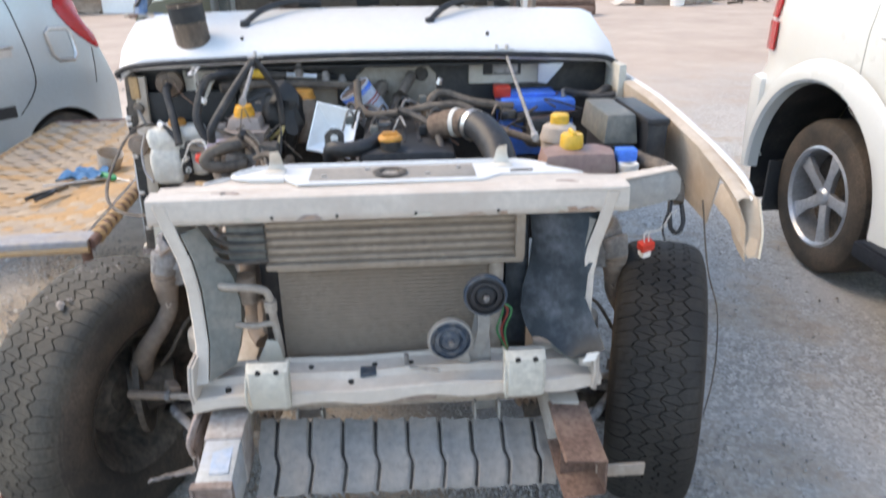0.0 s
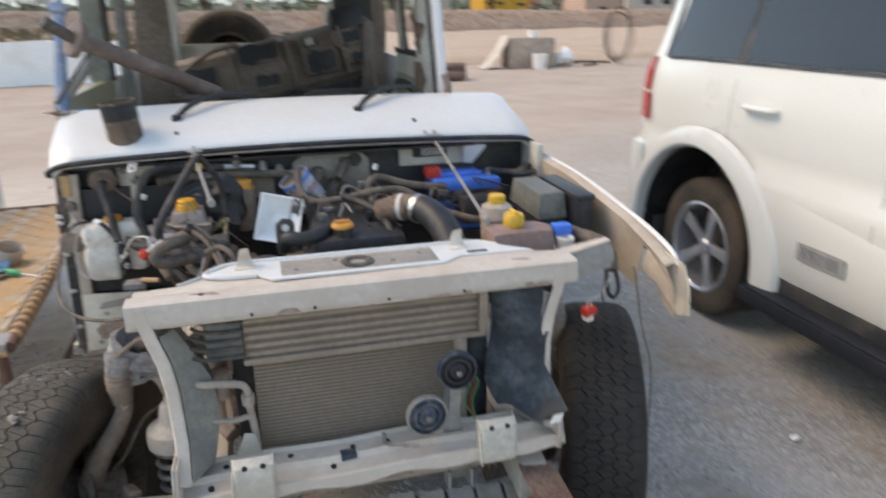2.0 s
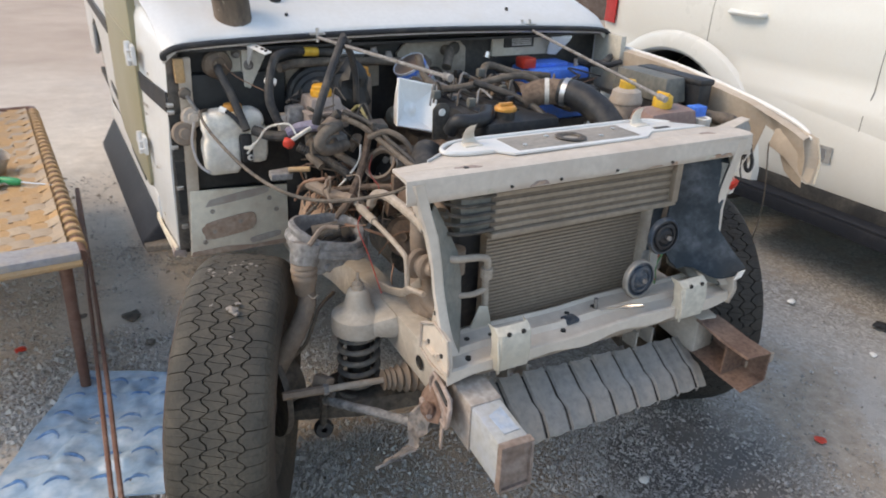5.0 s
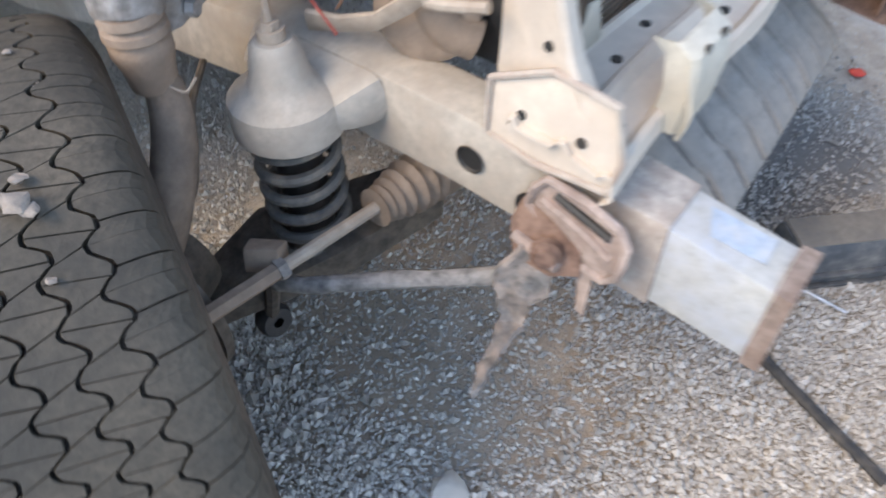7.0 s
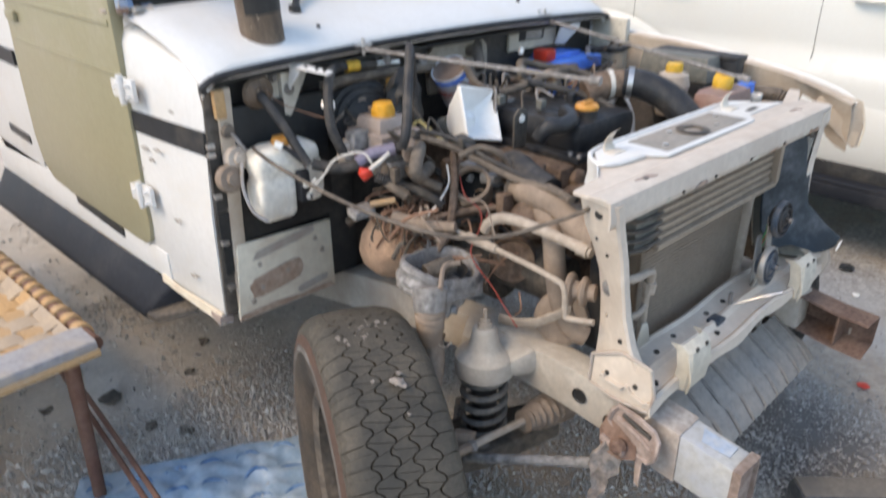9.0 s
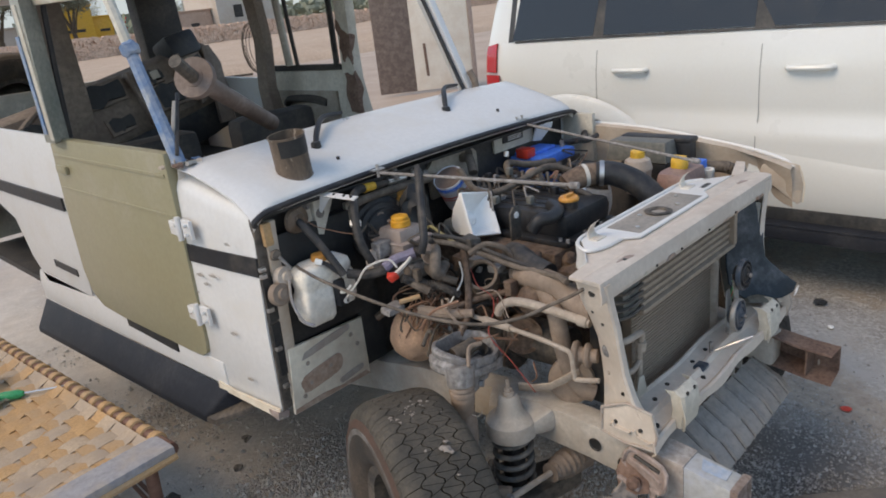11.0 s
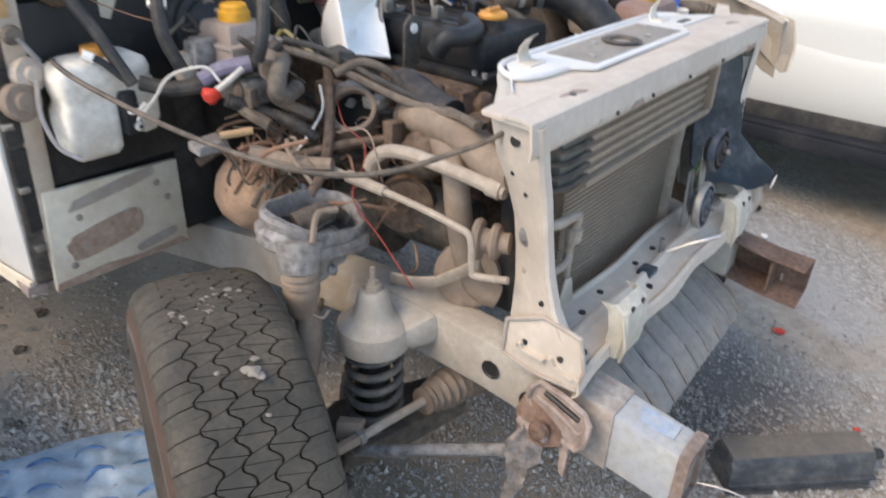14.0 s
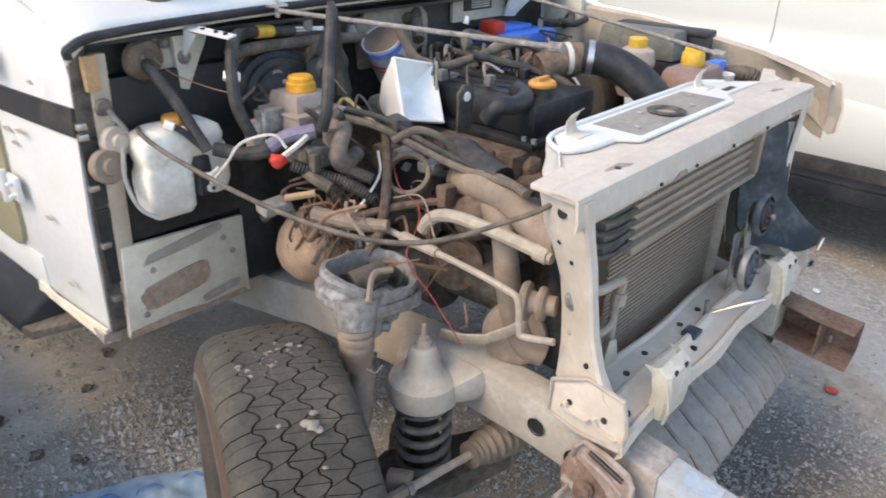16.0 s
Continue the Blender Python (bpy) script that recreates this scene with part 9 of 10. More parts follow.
for i in range(ny):
    y0 = 0.07 + i * (BL - 0.12) / ny
    w = 0.066 + rnd.uniform(-0.004, 0.003)
    rows = []
    for k in range(2 * nxs + 1):
        x = -0.028 - (BW - 0.056) * k / (2 * nxs)
        lift = 0.0032 * (1 if (k // 2 + i) % 2 else -1) if 0 < k < 2 * nxs else 0.012
        sag = -0.035 * math.sin(math.pi * k / (2 * nxs)) * math.sin(math.pi * min(1, (y0 + 0.2) / BL))
        jit = rnd.uniform(-0.003, 0.003)
        rows.append([(x, y0 + jit, BH + 0.012 + sag + lift), (x, y0 + w + jit, BH + 0.012 + sag + lift)])
    part("strap", loft(B(), rows, thick=(0, 0, -0.002)), rnd.choice((strap_orange, strap_pale, strap_pale)), bed)
    for x in (0.0, -BW):
        bm = lathe(B(), [(0.0215, 0), (0.0275, 0.003), (0.0285, w * 0.25), (0.0275, w * 0.46), (0.0215, w * 0.50)], Matrix.Translation((x, y0, BH)) @ Matrix.Rotation(radians(-90), 4, "X"), 14)
        part("strap_coil", bm, strap_orange, bed)
for k in range(nxs):
    x0 = -0.055 - k * (BW - 0.09) / nxs
    w = 0.058 + rnd.uniform(-0.004, 0.003)
    rows = []
    for i in range(ny + 1):
        y = 0.03 + i * (BL - 0.06) / ny
        lift = -0.0032 * (1 if (k + i) % 2 else -1)
        sag = -0.035 * math.sin(math.pi * min(1, max(0, -x0 / BW))) * math.sin(math.pi * min(1, (y + 0.2) / BL))
        rows.append([(x0, y, BH + 0.012 + sag + lift), (x0 - w, y, BH + 0.012 + sag + lift)])
    part("strap", loft(B(), rows, thick=(0, 0, -0.002)), rnd.choice((strap_pale, strap_pale, strap_orange)), bed)


def on_bed(x, y, z=0.0):
    return bed_m @ Matrix.Translation((x, y, BH - 0.012 + z))


cup = thing("plastic_cup", on_bed(-0.22, 1.0) @ Euler((0.2, 0.3, 0)).to_matrix().to_4x4(), "dirty clear plastic tub on the woven bed", "cup")
part("wall", lathe(B(), [(0, 0.003), (0.045, 0.003), (0.058, 0.10), (0.06, 0.10), (0.047, 0), (0, 0)], Matrix.Identity(4), 22), dirty_plastic, cup)
bm = B()
bmesh.ops.create_grid(bm, x_segments=18, y_segments=12, size=0.5)
for v in bm.verts:
    v.co = V(v.co.x * 0.20, v.co.y * 0.14, 0.03 + 0.035 * noise.noise(v.co * 5 + V(3, 1, 2)))
rag = part("rag", bm, cloth_blue)
rag.matrix_basis = on_bed(-0.29, 0.86)
tagged(rag, "crumpled light blue rag on the woven bed", "rag")
sd = thing("screwdriver", on_bed(-0.16, 0.80, 0.03) @ Matrix.Rotation(radians(-40), 4, "Z"), "screwdriver with a green handle on the woven bed", "tool")
part("handle", lathe(B(), [(0, -0.05), (0.013, -0.048), (0.016, 0.0), (0.015, 0.04), (0.008, 0.055), (0, 0.056)], Matrix.Rotation(radians(90), 4, "Y"), 14), green_plastic, sd)
part("blade", cyl(B(), (0.05, 0, 0), (0.20, 0, 0), 0.0035, seg=8), bright_metal, sd)
pl_ = thing("pliers", on_bed(-0.33, 0.62, 0.02) @ Matrix.Rotation(radians(65), 4, "Z"), "dark pliers lying on the woven bed", "tool")
for s in (-1, 1):
    part("handle", tube(B(), [(0.0, 0.0, 0.01), (-0.05, s * 0.02, 0.01), (-0.13, s * 0.025, 0.01)], 0.009, 8), black_plastic, pl_)
part("jaw", crumple(box(B(), (0.0, -0.015, 0.0), (0.06, 0.015, 0.02)), 0.004, 30), dark_metal, pl_, bevel=0.004)
ham = thing("spanner", on_bed(-0.30, 0.75, 0.02) @ Matrix.Rotation(radians(20), 4, "Z"), "steel spanner lying on the woven bed", "tool")
part("shaft", box(B(), (-0.12, -0.007, 0), (0.14, 0.007, 0.007)), bright_metal, ham, bevel=0.002)
part("head", lathe(B(), [(0.009, 0), (0.018, 0), (0.018, 0.009), (0.009, 0.009)], Matrix.Translation((0.15, 0, 0)), 14), bright_metal, ham)

# two long thin rods that run out from below the bed and droop to the ground
for dx, dz in ((0.0, 0.0), (0.022, 0.006)):
    pts = [(-1.07 + dx * 0.3, 2.30, 0.285), (-1.095 + dx, 1.03, 0.182 + dz), (-1.113 + dx, 0.275, 0.118 + dz), (-1.122 + dx, -0.20, 0.055), (-1.126 + dx, -0.45, 0.008)]
    tagged(part("steel_rod", tube(B(), pts, 0.0075, 8, 8), brown_pole), "long thin brown steel rod drooping from below the bed", "rod", "rods by the bed")

# blue padded plastic sheet on the ground
bm = B()
n = 60
cA, cB, cC, cD = V(-1.17, 1.10, 0), V(-0.588, 0.82, 0), V(-0.80, 0.30, 0), V(-1.45, 0.50, 0)
grid = []
for i in range(n + 1):
    row = []
    for j in range(n + 1):
        u, v = i / n, j / n
        p = (cA * (1 - u) + cB * u) * (1 - v) + (cD * (1 - u) + cC * u) * v
        quilt = 0.010 * abs(math.sin(u * 9.5)) * abs(math.sin(v * 9.5)) + 0.022 * noise.noise(V(u * 6, v * 6, 1)) + 0.012 * noise.noise(V(u * 16, v * 16, 4))
        edge = min(u, v, 1 - u, 1 - v)
        row.append(p + V(0.02 * noise.noise(V(u * 5, v * 5, 9)), 0.02 * noise.noise(V(u * 5, v * 5, 3)), 0.016 + max(-0.006, quilt) * min(1, edge * 12)))
    grid.append(row)
loft(bm, grid, thick=(0, 0, -0.006))
tagged(part("plastic_sheet", bm, sheet_blue, sharp=80), "crumpled blue padded plastic sheet lying on the ground", "sheet")

# printed arches on the sheet
sheet = bpy.data.objects["plastic_sheet"]
for i in range(6):
    for j in range(6):
        u0, v0 = 0.10 + 0.16 * i + rnd.uniform(-0.012, 0.012), 0.11 + 0.157 * j + rnd.uniform(-0.012, 0.012)
        arc = []
        for a in np.linspace(0.15, 2.9, 9):
            u, v = u0 + 0.055 * math.cos(a), v0 - 0.05 * math.sin(a) + 0.02 * (i % 2)
            gi, gj = min(n, max(0, round(u * n))), min(n, max(0, round(v * n)))
            p = (cA * (1 - u) + cB * u) * (1 - v) + (cD * (1 - u) + cC * u) * v
            arc.append(V(p.x, p.y, grid[gi][gj].z - 0.0015))
        part("print_mark", tube(B(), arc, [0.0015, 0.005, 0.007, 0.005, 0.0015], 6, 2), print_blue, sheet, "dark blue printed arch")

# dark cylinder lying in front of the vehicle, and bits on the ground
cylm = V(0.20, -0.385, 0.055), V(0.47, -0.66, 0.055)
log = thing("filter_canister", frame_at(cylm[0], cylm[1] - cylm[0]), "dusty grey-brown housing with a tan top lying on the ground", "canister")
log_turn = log.matrix_basis.inverted()
upv, runv = V(0, 0, 1), (cylm[1] - cylm[0]).normalized()
sidev = runv.cross(upv).normalized()
def along(outline, a, b):
    """A bar of the given outline (side, height) between two distances along the housing."""
    bars = [[log_turn @ (cylm[0] + runv * d + sidev * q - V(0, 0, 0.055) + upv * h) for q, h in outline] for d in (a, b)]
    bm_ = B()
    ends = [[bm_.verts.new(p) for p in row_] for row_ in bars]
    k_ = len(outline)
    for e_ in range(k_):
        bm_.faces.new((ends[0][e_], ends[0][(e_ + 1) % k_], ends[1][(e_ + 1) % k_], ends[1][e_]))
    bm_.faces.new(ends[0])
    bm_.faces.new(list(reversed(ends[1])))
    return bm_
part("drum", along([(-0.05, 0.002), (-0.055, 0.03), (-0.05, 0.034), (-0.048, 0.075), (-0.035, 0.098), (0.035, 0.098), (0.048, 0.075), (0.05, 0.034), (0.055, 0.03), (0.05, 0.002)], 0, 0.37), canister_dark, log, bevel=0.003)
part("top_strip", along([(-0.036, 0.0985), (-0.036, 0.103), (0.036, 0.103), (0.036, 0.0985)], 0.004, 0.366), canister_top, log, "tan dusty top", bevel=0.0015)
for hh in (0.03, 0.0):
    part("flange", along([(0.049, hh + 0.001), (0.049, hh + 0.008), (0.061, hh + 0.008), (0.061, hh + 0.001)], -0.004, 0.375), canister_dark, log, bevel=0.002)
    part("flange", along([(-0.061, hh + 0.001), (-0.061, hh + 0.008), (-0.049, hh + 0.008), (-0.049, hh + 0.001)], -0.004, 0.375), canister_dark, log, bevel=0.002)
part("spout", cyl(B(), (0, 0, 0.369), (0, 0, 0.42), 0.02, 0.014, 14), black_plastic, log)
tagged(part("steel_wire", tube(B(), [(0.13, -0.33, 0.01), (0.155, -0.43, 0.022), (0.165, -0.53, 0.01)], 0.003, 6), bright_metal), "bent thin steel wire on the ground", "wire")
tagged(part("rubber_strip", tube(B(), [(0.13, -0.20, 0.008), (0.07, -0.31, 0.010), (-0.01, -0.42, 0.009), (-0.13, -0.68, 0.008)], 0.010, 8), rubber_hose), "dark rubber strip lying on the gravel", "strip")
rnd = random.Random(21)
for x, y, s, mat, lab in ((0.957, -0.313, 0.022, red_plastic, "small red scrap on the ground"), (0.62, -0.62, 0.012, red_plastic, "small red scrap on the ground"), (1.706, 0.38, 0.018, white_plastic, "small white scrap on the ground"), (0.30, -0.20, 0.016, white_plastic, "small white scrap on the ground"),
                         (-1.35, 1.35, 0.02, red_plastic, "small red scrap on the ground"), (1.63, -0.061, 0.014, white_plastic, "small white scrap on the ground"), (1.867, 0.063, 0.032, black_plastic, "dark scrap on the ground"), (-0.95, 1.45, 0.035, dark_metal, "dark scrap on the ground"), (-0.55, -0.15, 0.03, pale_wall, "pale stone on the ground"), (1.12, 0.72, 0.02, bright_metal, "small metal scrap on the ground")):
    bm = B()
    bmesh.ops.create_icosphere(bm, subdivisions=2, radius=s)
    for v in bm.verts:
        v.co = V(x, y, s * 0.3) + V(v.co.x, v.co.y, v.co.z * 0.35) + noise.noise_vector(v.co * 30 + V(x, y, 0) * 9) * s * 0.45
    tagged(part("ground_scrap", bm, mat), lab, "scrap")


# lumps of dark soil beside the vehicle
for k in range(7):
    x, y, s = rnd.uniform(-1.25, -0.55), rnd.uniform(1.05, 1.75), rnd.uniform(0.008, 0.020)
    bm = B()
    bmesh.ops.create_icosphere(bm, subdivisions=2, radius=s)
    for v in bm.verts:
        v.co = V(x, y, s * 0.25) + V(v.co.x * 1.3, v.co.y, v.co.z * 0.42) + noise.noise_vector(v.co * 55 + V(x, y, 0) * 9) * s * 1.1
    tagged(part("soil_clod", bm, clod_soil), "dark lump of dry soil lying on the ground", "clod", "soil lumps by the vehicle")

# gravel: many small chips, one object
def gravel():
    rg = np.random.default_rng(4)
    base = np.array([(1, 0, 0), (0, 1, 0), (-1, 0, 0), (0, -1, 0), (0, 0, 0.8), (0, 0, -0.4)])
    tri = np.array([(0, 1, 4), (1, 2, 4), (2, 3, 4), (3, 0, 4), (1, 0, 5), (2, 1, 5), (3, 2, 5), (0, 3, 5)])
    n1, n2, n4 = 80000, 40000, 45000
    xy = np.concatenate([np.stack([rg.uniform(-1.5, 0.9, n1), rg.uniform(-1.1, 1.3, n1)], 1), np.stack([rg.uniform(-2.6, 2.2, n2), rg.uniform(-1.6, 3.4, n2)], 1), np.stack([rg.uniform(-2.2, -0.3, n4), rg.uniform(-0.6, 2.2, n4)], 1)])
    keep = np.array([noise.noise(Vector((x * 1.6, y * 1.6, 5))) + 0.5 * noise.noise(Vector((x * 5, y * 5, 2))) for x, y in xy]) + rg.uniform(-0.35, 0.55, len(xy)) > 0.0
    n3 = 52000
    bed_ = np.stack([rg.normal(-0.25, 0.55, n3), rg.normal(-0.75, 0.5, n3)], 1)
    n5 = 60000
    under = np.stack([rg.uniform(-1.0, 0.5, n5), rg.uniform(-0.65, 0.40, n5)], 1)
    xy = np.concatenate([xy[keep], bed_, under])
    away = np.hypot(xy[:, 0] + 0.25, xy[:, 1] - 0.02) + np.array([0.22 * noise.noise(Vector((x * 4, y * 4, 8))) for x, y in xy])
    xy = xy[rg.uniform(0, 1, len(xy)) < np.clip((away - 0.16) / 0.26, 0.28, 1)]
    patch_away = np.hypot(xy[:, 0] - 0.48, xy[:, 1] + 0.24) + np.array([0.15 * noise.noise(Vector((x * 5, y * 5, 3))) for x, y in xy])
    xy = xy[(patch_away > 0.26) | (rg.uniform(0, 1, len(xy)) < 0.35)]
    k = len(xy)
    s = np.minimum(0.011, 0.0024 + rg.exponential(0.0016, k))[:, None, None]
    s *= np.where((xy[:, 0] < -0.5) & (xy[:, 1] > 0.1), rg.uniform(0.9, 1.7, k), 1.0)[:, None, None]
    p = base[None] * (1 + rg.uniform(-0.4, 0.4, (k, 6, 3))) * s
    p[:, :, 1] *= 0.75
    a = rg.uniform(0, 6.28, k)[:, None]
    q = np.stack([p[:, :, 0] * np.cos(a) - p[:, :, 1] * np.sin(a) + xy[:, 0:1], p[:, :, 0] * np.sin(a) + p[:, :, 1] * np.cos(a) + xy[:, 1:2], p[:, :, 2] + s[:, :, 0] * 0.2], 2)
    faces = (tri[None] + 6 * np.arange(k)[:, None, None]).reshape(-1, 3)
    data = bpy.data.meshes.new("gravel")
    data.from_pydata(q.reshape(-1, 3).tolist(), [], faces.tolist())
    data.materials.append(chip_material)
    return tagged(new("gravel", data), "loose grey stone chips on the tarmac", "gravel", kind="stuff")


chip_material = bpy.data.materials.new("chips")
chip_material.use_nodes = True
cn, cl = chip_material.node_tree.nodes, chip_material.node_tree.links
geo = cn.new("ShaderNodeNewGeometry")
rmp = cn.new("ShaderNodeValToRGB")
rmp.color_ramp.elements[0].color = (0.28, 0.253, 0.225, 1)
rmp.color_ramp.elements[1].color = (0.63, 0.59, 0.54, 1)
e = rmp.color_ramp.elements.new(0.6)
e.color = (0.49, 0.456, 0.415, 1)
cl.new(geo.outputs["Random Per Island"], rmp.inputs[0])
pale = cn.new("ShaderNodeMix")
pale.data_type = "RGBA"
pale.blend_type = "MULTIPLY"
pale.inputs[7].default_value = (0.76, 0.76, 0.77, 1)
place = cn.new("ShaderNodeSeparateXYZ")
patchy = cn.new("ShaderNodeMapRange")
patchy.inputs["From Min"].default_value, patchy.inputs["From Max"].default_value = -0.9, 0.3
cl.new(geo.outputs["Position"], place.inputs[0])
cl.new(place.outputs[0], patchy.inputs["Value"])
cl.new(patchy.outputs[0], pale.inputs[0])
cl.new(rmp.outputs[0], pale.inputs[6])
cl.new(pale.outputs[2], cn["Principled BSDF"].inputs["Base Color"])
cn["Principled BSDF"].inputs["Roughness"].default_value = 0.85
gravel()


# ---- distance: walls, yard, buildings, trees ----
def boxes_mesh(name, items, mat):
    verts, faces = [], []
    for c, s, a in items:
        k = len(verts)
        ca, sa = math.cos(a), math.sin(a)
        for x in (-1, 1):
            for y in (-1, 1):
                for z in (-1, 1):
                    px, py = x * s[0] * (1 - 0.12 * (z > 0)), y * s[1] * (1 - 0.12 * (z > 0))
                    verts.append((c[0] + px * ca - py * sa, c[1] + px * sa + py * ca, c[2] + z * s[2]))
        faces.extend([tuple(i + k for i in f) for f in ((0, 1, 3, 2), (4, 6, 7, 5), (0, 4, 5, 1), (2, 3, 7, 6), (0, 2, 6, 4), (1, 5, 7, 3))])
    data = bpy.data.meshes.new(name)
    data.from_pydata(verts, [], faces)
    data.materials.append(mat)
    return new(name, data)


stone_var = material("rubble_stone", (0.63, 0.425, 0.315), 0.9, dirt=(0.72, 0.53, 0.41), amount=0.6, scale=2.5, grain=9, bump=0.4, vary=0.3)
rg = np.random.default_rng(8)
items = []
for _ in range(14000):
    x = rg.uniform(-44, 62)
    row = rg.uniform(0, 1)
    items.append(((x, 43.98 + rg.uniform(-0.07, 0.08), 0.25 + row * (1.45 + (12 - x) * 0.012)), (rg.uniform(0.07, 0.2), rg.uniform(0.10, 0.18), rg.uniform(0.05, 0.11)), rg.uniform(-0.3, 0.3)))
tagged(boxes_mesh("rubble_wall", items, stone_var), "long low wall of rough pinkish stones", "wall", kind="stuff")
bm = beam(B(), [[(x, 43.98, -0.1), (x, 44.4, -0.1), (x, 44.4, h), (x, 43.98, h)] for x, h in ((-44, 2.3), (-10, 1.92), (12, 1.66), (62, 1.05))])
tagged(part("wall_core", bm, stone_var), "core of the stone wall", "wall", kind="structure")
sand_bank = material("sand_bank", (0.52, 0.385, 0.285), 0.95, dirt=(0.42, 0.295, 0.21), amount=0.45, scale=0.9, grain=10, bump=0.3)
field_earth = material("field_earth", (0.36, 0.27, 0.20), 0.95, dirt=(0.25, 0.18, 0.13), amount=0.5, scale=0.7, grain=8, bump=0.4)
bm = B()
loft(bm, [[(x, y + 0.5 * noise.noise(V(x * 0.4, 0, 3)), z * (1 + 0.25 * noise.noise(V(x * 0.7, y, 0)))) for y, z in ((20.6, -0.03), (20.9, 0.16), (21.6, 0.27), (23.0, 0.33), (23.3, 0.42), (28.0, 0.46), (43.9, 0.5))] for x in np.linspace(2.0, 60, 90)])
tagged(part("earth_bank", bm, sand_bank), "low bank of pinkish sand below the stone wall", "bank", kind="structure")
bm = B()
loft(bm, [[(x, y + 0.7 * noise.noise(V(x * 0.3, 0, 8)), (z * (12 - x) * 0.034) * (1 + 0.3 * noise.noise(V(x * 0.5, y, 2)))) for y, z in ((25.0, -0.02), (28.0, 0.35), (33.0, 0.65), (39.0, 0.9), (43.9, 1.0))] for x in np.linspace(-46, 4.0, 70)])
tagged(part("field_slope", bm, field_earth), "slope of dry brown earth up to the stone wall", "slope", kind="structure")
bm = B()
rows = [[(x, 18.8 + 0.2 * math.sin(x), z * (1 - 0.03 * abs(x + 5.4) - 0.05 * noise.noise(V(x * 1.7, 0, 0)))) for z in (-0.02, 0.5, 1.06, 1.09)] for x in np.linspace(-7.45, -3.3, 20)]
loft(bm, rows, thick=(0, 0.3, 0))
tagged(part("white_wall", crumple(bm, 0.05, 0.9), whitewash), "whitewashed low wall, worn at its foot", "wall", kind="structure")
bm = box(B(), (-10.9, 18.6, 0), (-7.2, 19.9, 0.80))
bmesh.ops.subdivide_edges(bm, edges=bm.edges, cuts=11, use_grid_fill=True)
tagged(part("rubble_heap", crumple(crumple(bm, 0.3, 0.9), 0.2, 4.5), stone), "heap of broken concrete and earth beside the wall", "rubble", kind="stuff")
slabp = thing("broken_slab", Matrix.Translation((-9.1, 18.5, 0.62)) @ Euler((0.5, 0.10, 0.1)).to_matrix().to_4x4(), "tilted slab of broken grey concrete on the rubble", "slab")
part("slab", crumple(box(B(), (-0.75, -0.55, 0.1), (0.75, 0.55, 0.24)), 0.08, 1.4), grey_primer, slabp, bevel=0.02)
tagged(part("pale_plank", beam(B(), [[(-8.9, 18.2, 0.78), (-8.9, 18.2, 0.86), (-8.9, 18.45, 0.86), (-8.9, 18.45, 0.78)], [(-7.3, 18.4, 0.56), (-7.3, 18.4, 0.64), (-7.3, 18.65, 0.64), (-7.3, 18.65, 0.56)]]), whitewash, bevel=0.01), "pale weathered plank lying over the rubble", "plank")
for x, y, l_, r in ((-10.4, 18.5, 1.5, 0.06), (-9.9, 18.4, 1.1, 0.05)):
    tagged(part("fallen_post", tube(B(), [(x, y, 0.85), (x + l_, y + 0.2, 1.10)], r, 8, 1), bark), "fallen post leaning on the rubble", "post", "fallen posts")
# scrap yard pieces
bm = B()
loft(bm, [[(6.25 + 0.75 * u, 18.55, 0.02 + 0.90 * u ** 1.5), (6.25 + 0.75 * u + 0.05, 19.4, 0.02 + 0.90 * u ** 1.5)] for u in np.linspace(0, 1, 8)], thick=(0.03, 0, 0.01))
tagged(part("curved_sheet", bm, pale_wall), "curved pale sheet standing on the sand", "sheet")
tagged(part("concrete_block", crumple(box(B(), (7.03, 18.6, 0), (8.45, 19.4, 0.86)), 0.04, 1.2), stone, bevel=0.03), "rough grey concrete block on the sand", "block")
tagged(part("bucket", lathe(B(), [(0, 0), (0.18, 0), (0.22, 0.40), (0.23, 0.42), (0.20, 0.42), (0.17, 0.02), (0, 0.02)], Matrix.Translation((7.82, 18.25, 0)), 20), white_plastic), "white bucket on the sand", "bucket")
tagged(part("tub", lathe(B(), [(0, 0), (0.12, 0), (0.14, 0.2), (0.125, 0.2), (0.11, 0.02), (0, 0.02)], Matrix.Translation((7.85, 18.9, 0.86)), 16), white_plastic), "small white tub on the concrete block", "tub")
tagged(part("plastic_bag", crumple(lathe(B(), [(0, 0.5), (0.12, 0.48), (0.24, 0.36), (0.30, 0.2), (0.26, 0.04), (0, 0.0)], Matrix.Translation((8.85, 18.9, 0.02)), 20), 0.12, 3.0), white_plastic), "crumpled pale plastic bag beside the concrete block", "bag")
for x0_, y0_, x1_, y1_, z_ in ((9.0, 19.2, 10.2, 19.6, 0.06), (8.5, 19.6, 10.6, 19.3, 0.05), (9.3, 18.4, 9.9, 18.8, 0.04)):
    tagged(part("scrap_bar", tube(B(), [(x0_, y0_, z_), ((x0_ + x1_) / 2, y0_, z_ + 0.03), (x1_, y1_, z_)], 0.035, 8, 2), bark), "dark scrap bar lying on the sand", "bar", "scrap bars on the sand")
for k in range(3):
    tagged(part("log", tube(B(), [(2.2, 15.9 + 0.28 * k, 0.12 + 0.18 * (k == 1)), (4.75 + 0.1 * k, 15.5 + 0.28 * k, 0.12 + 0.18 * (k == 1))], 0.12, 10, 1), rust), "long rusty brown pipe lying on the sand", "pipe", "pipes on the sand")
coil = thing("cable_coil", None, "loose coil of dark cable standing in the yard", "cable")
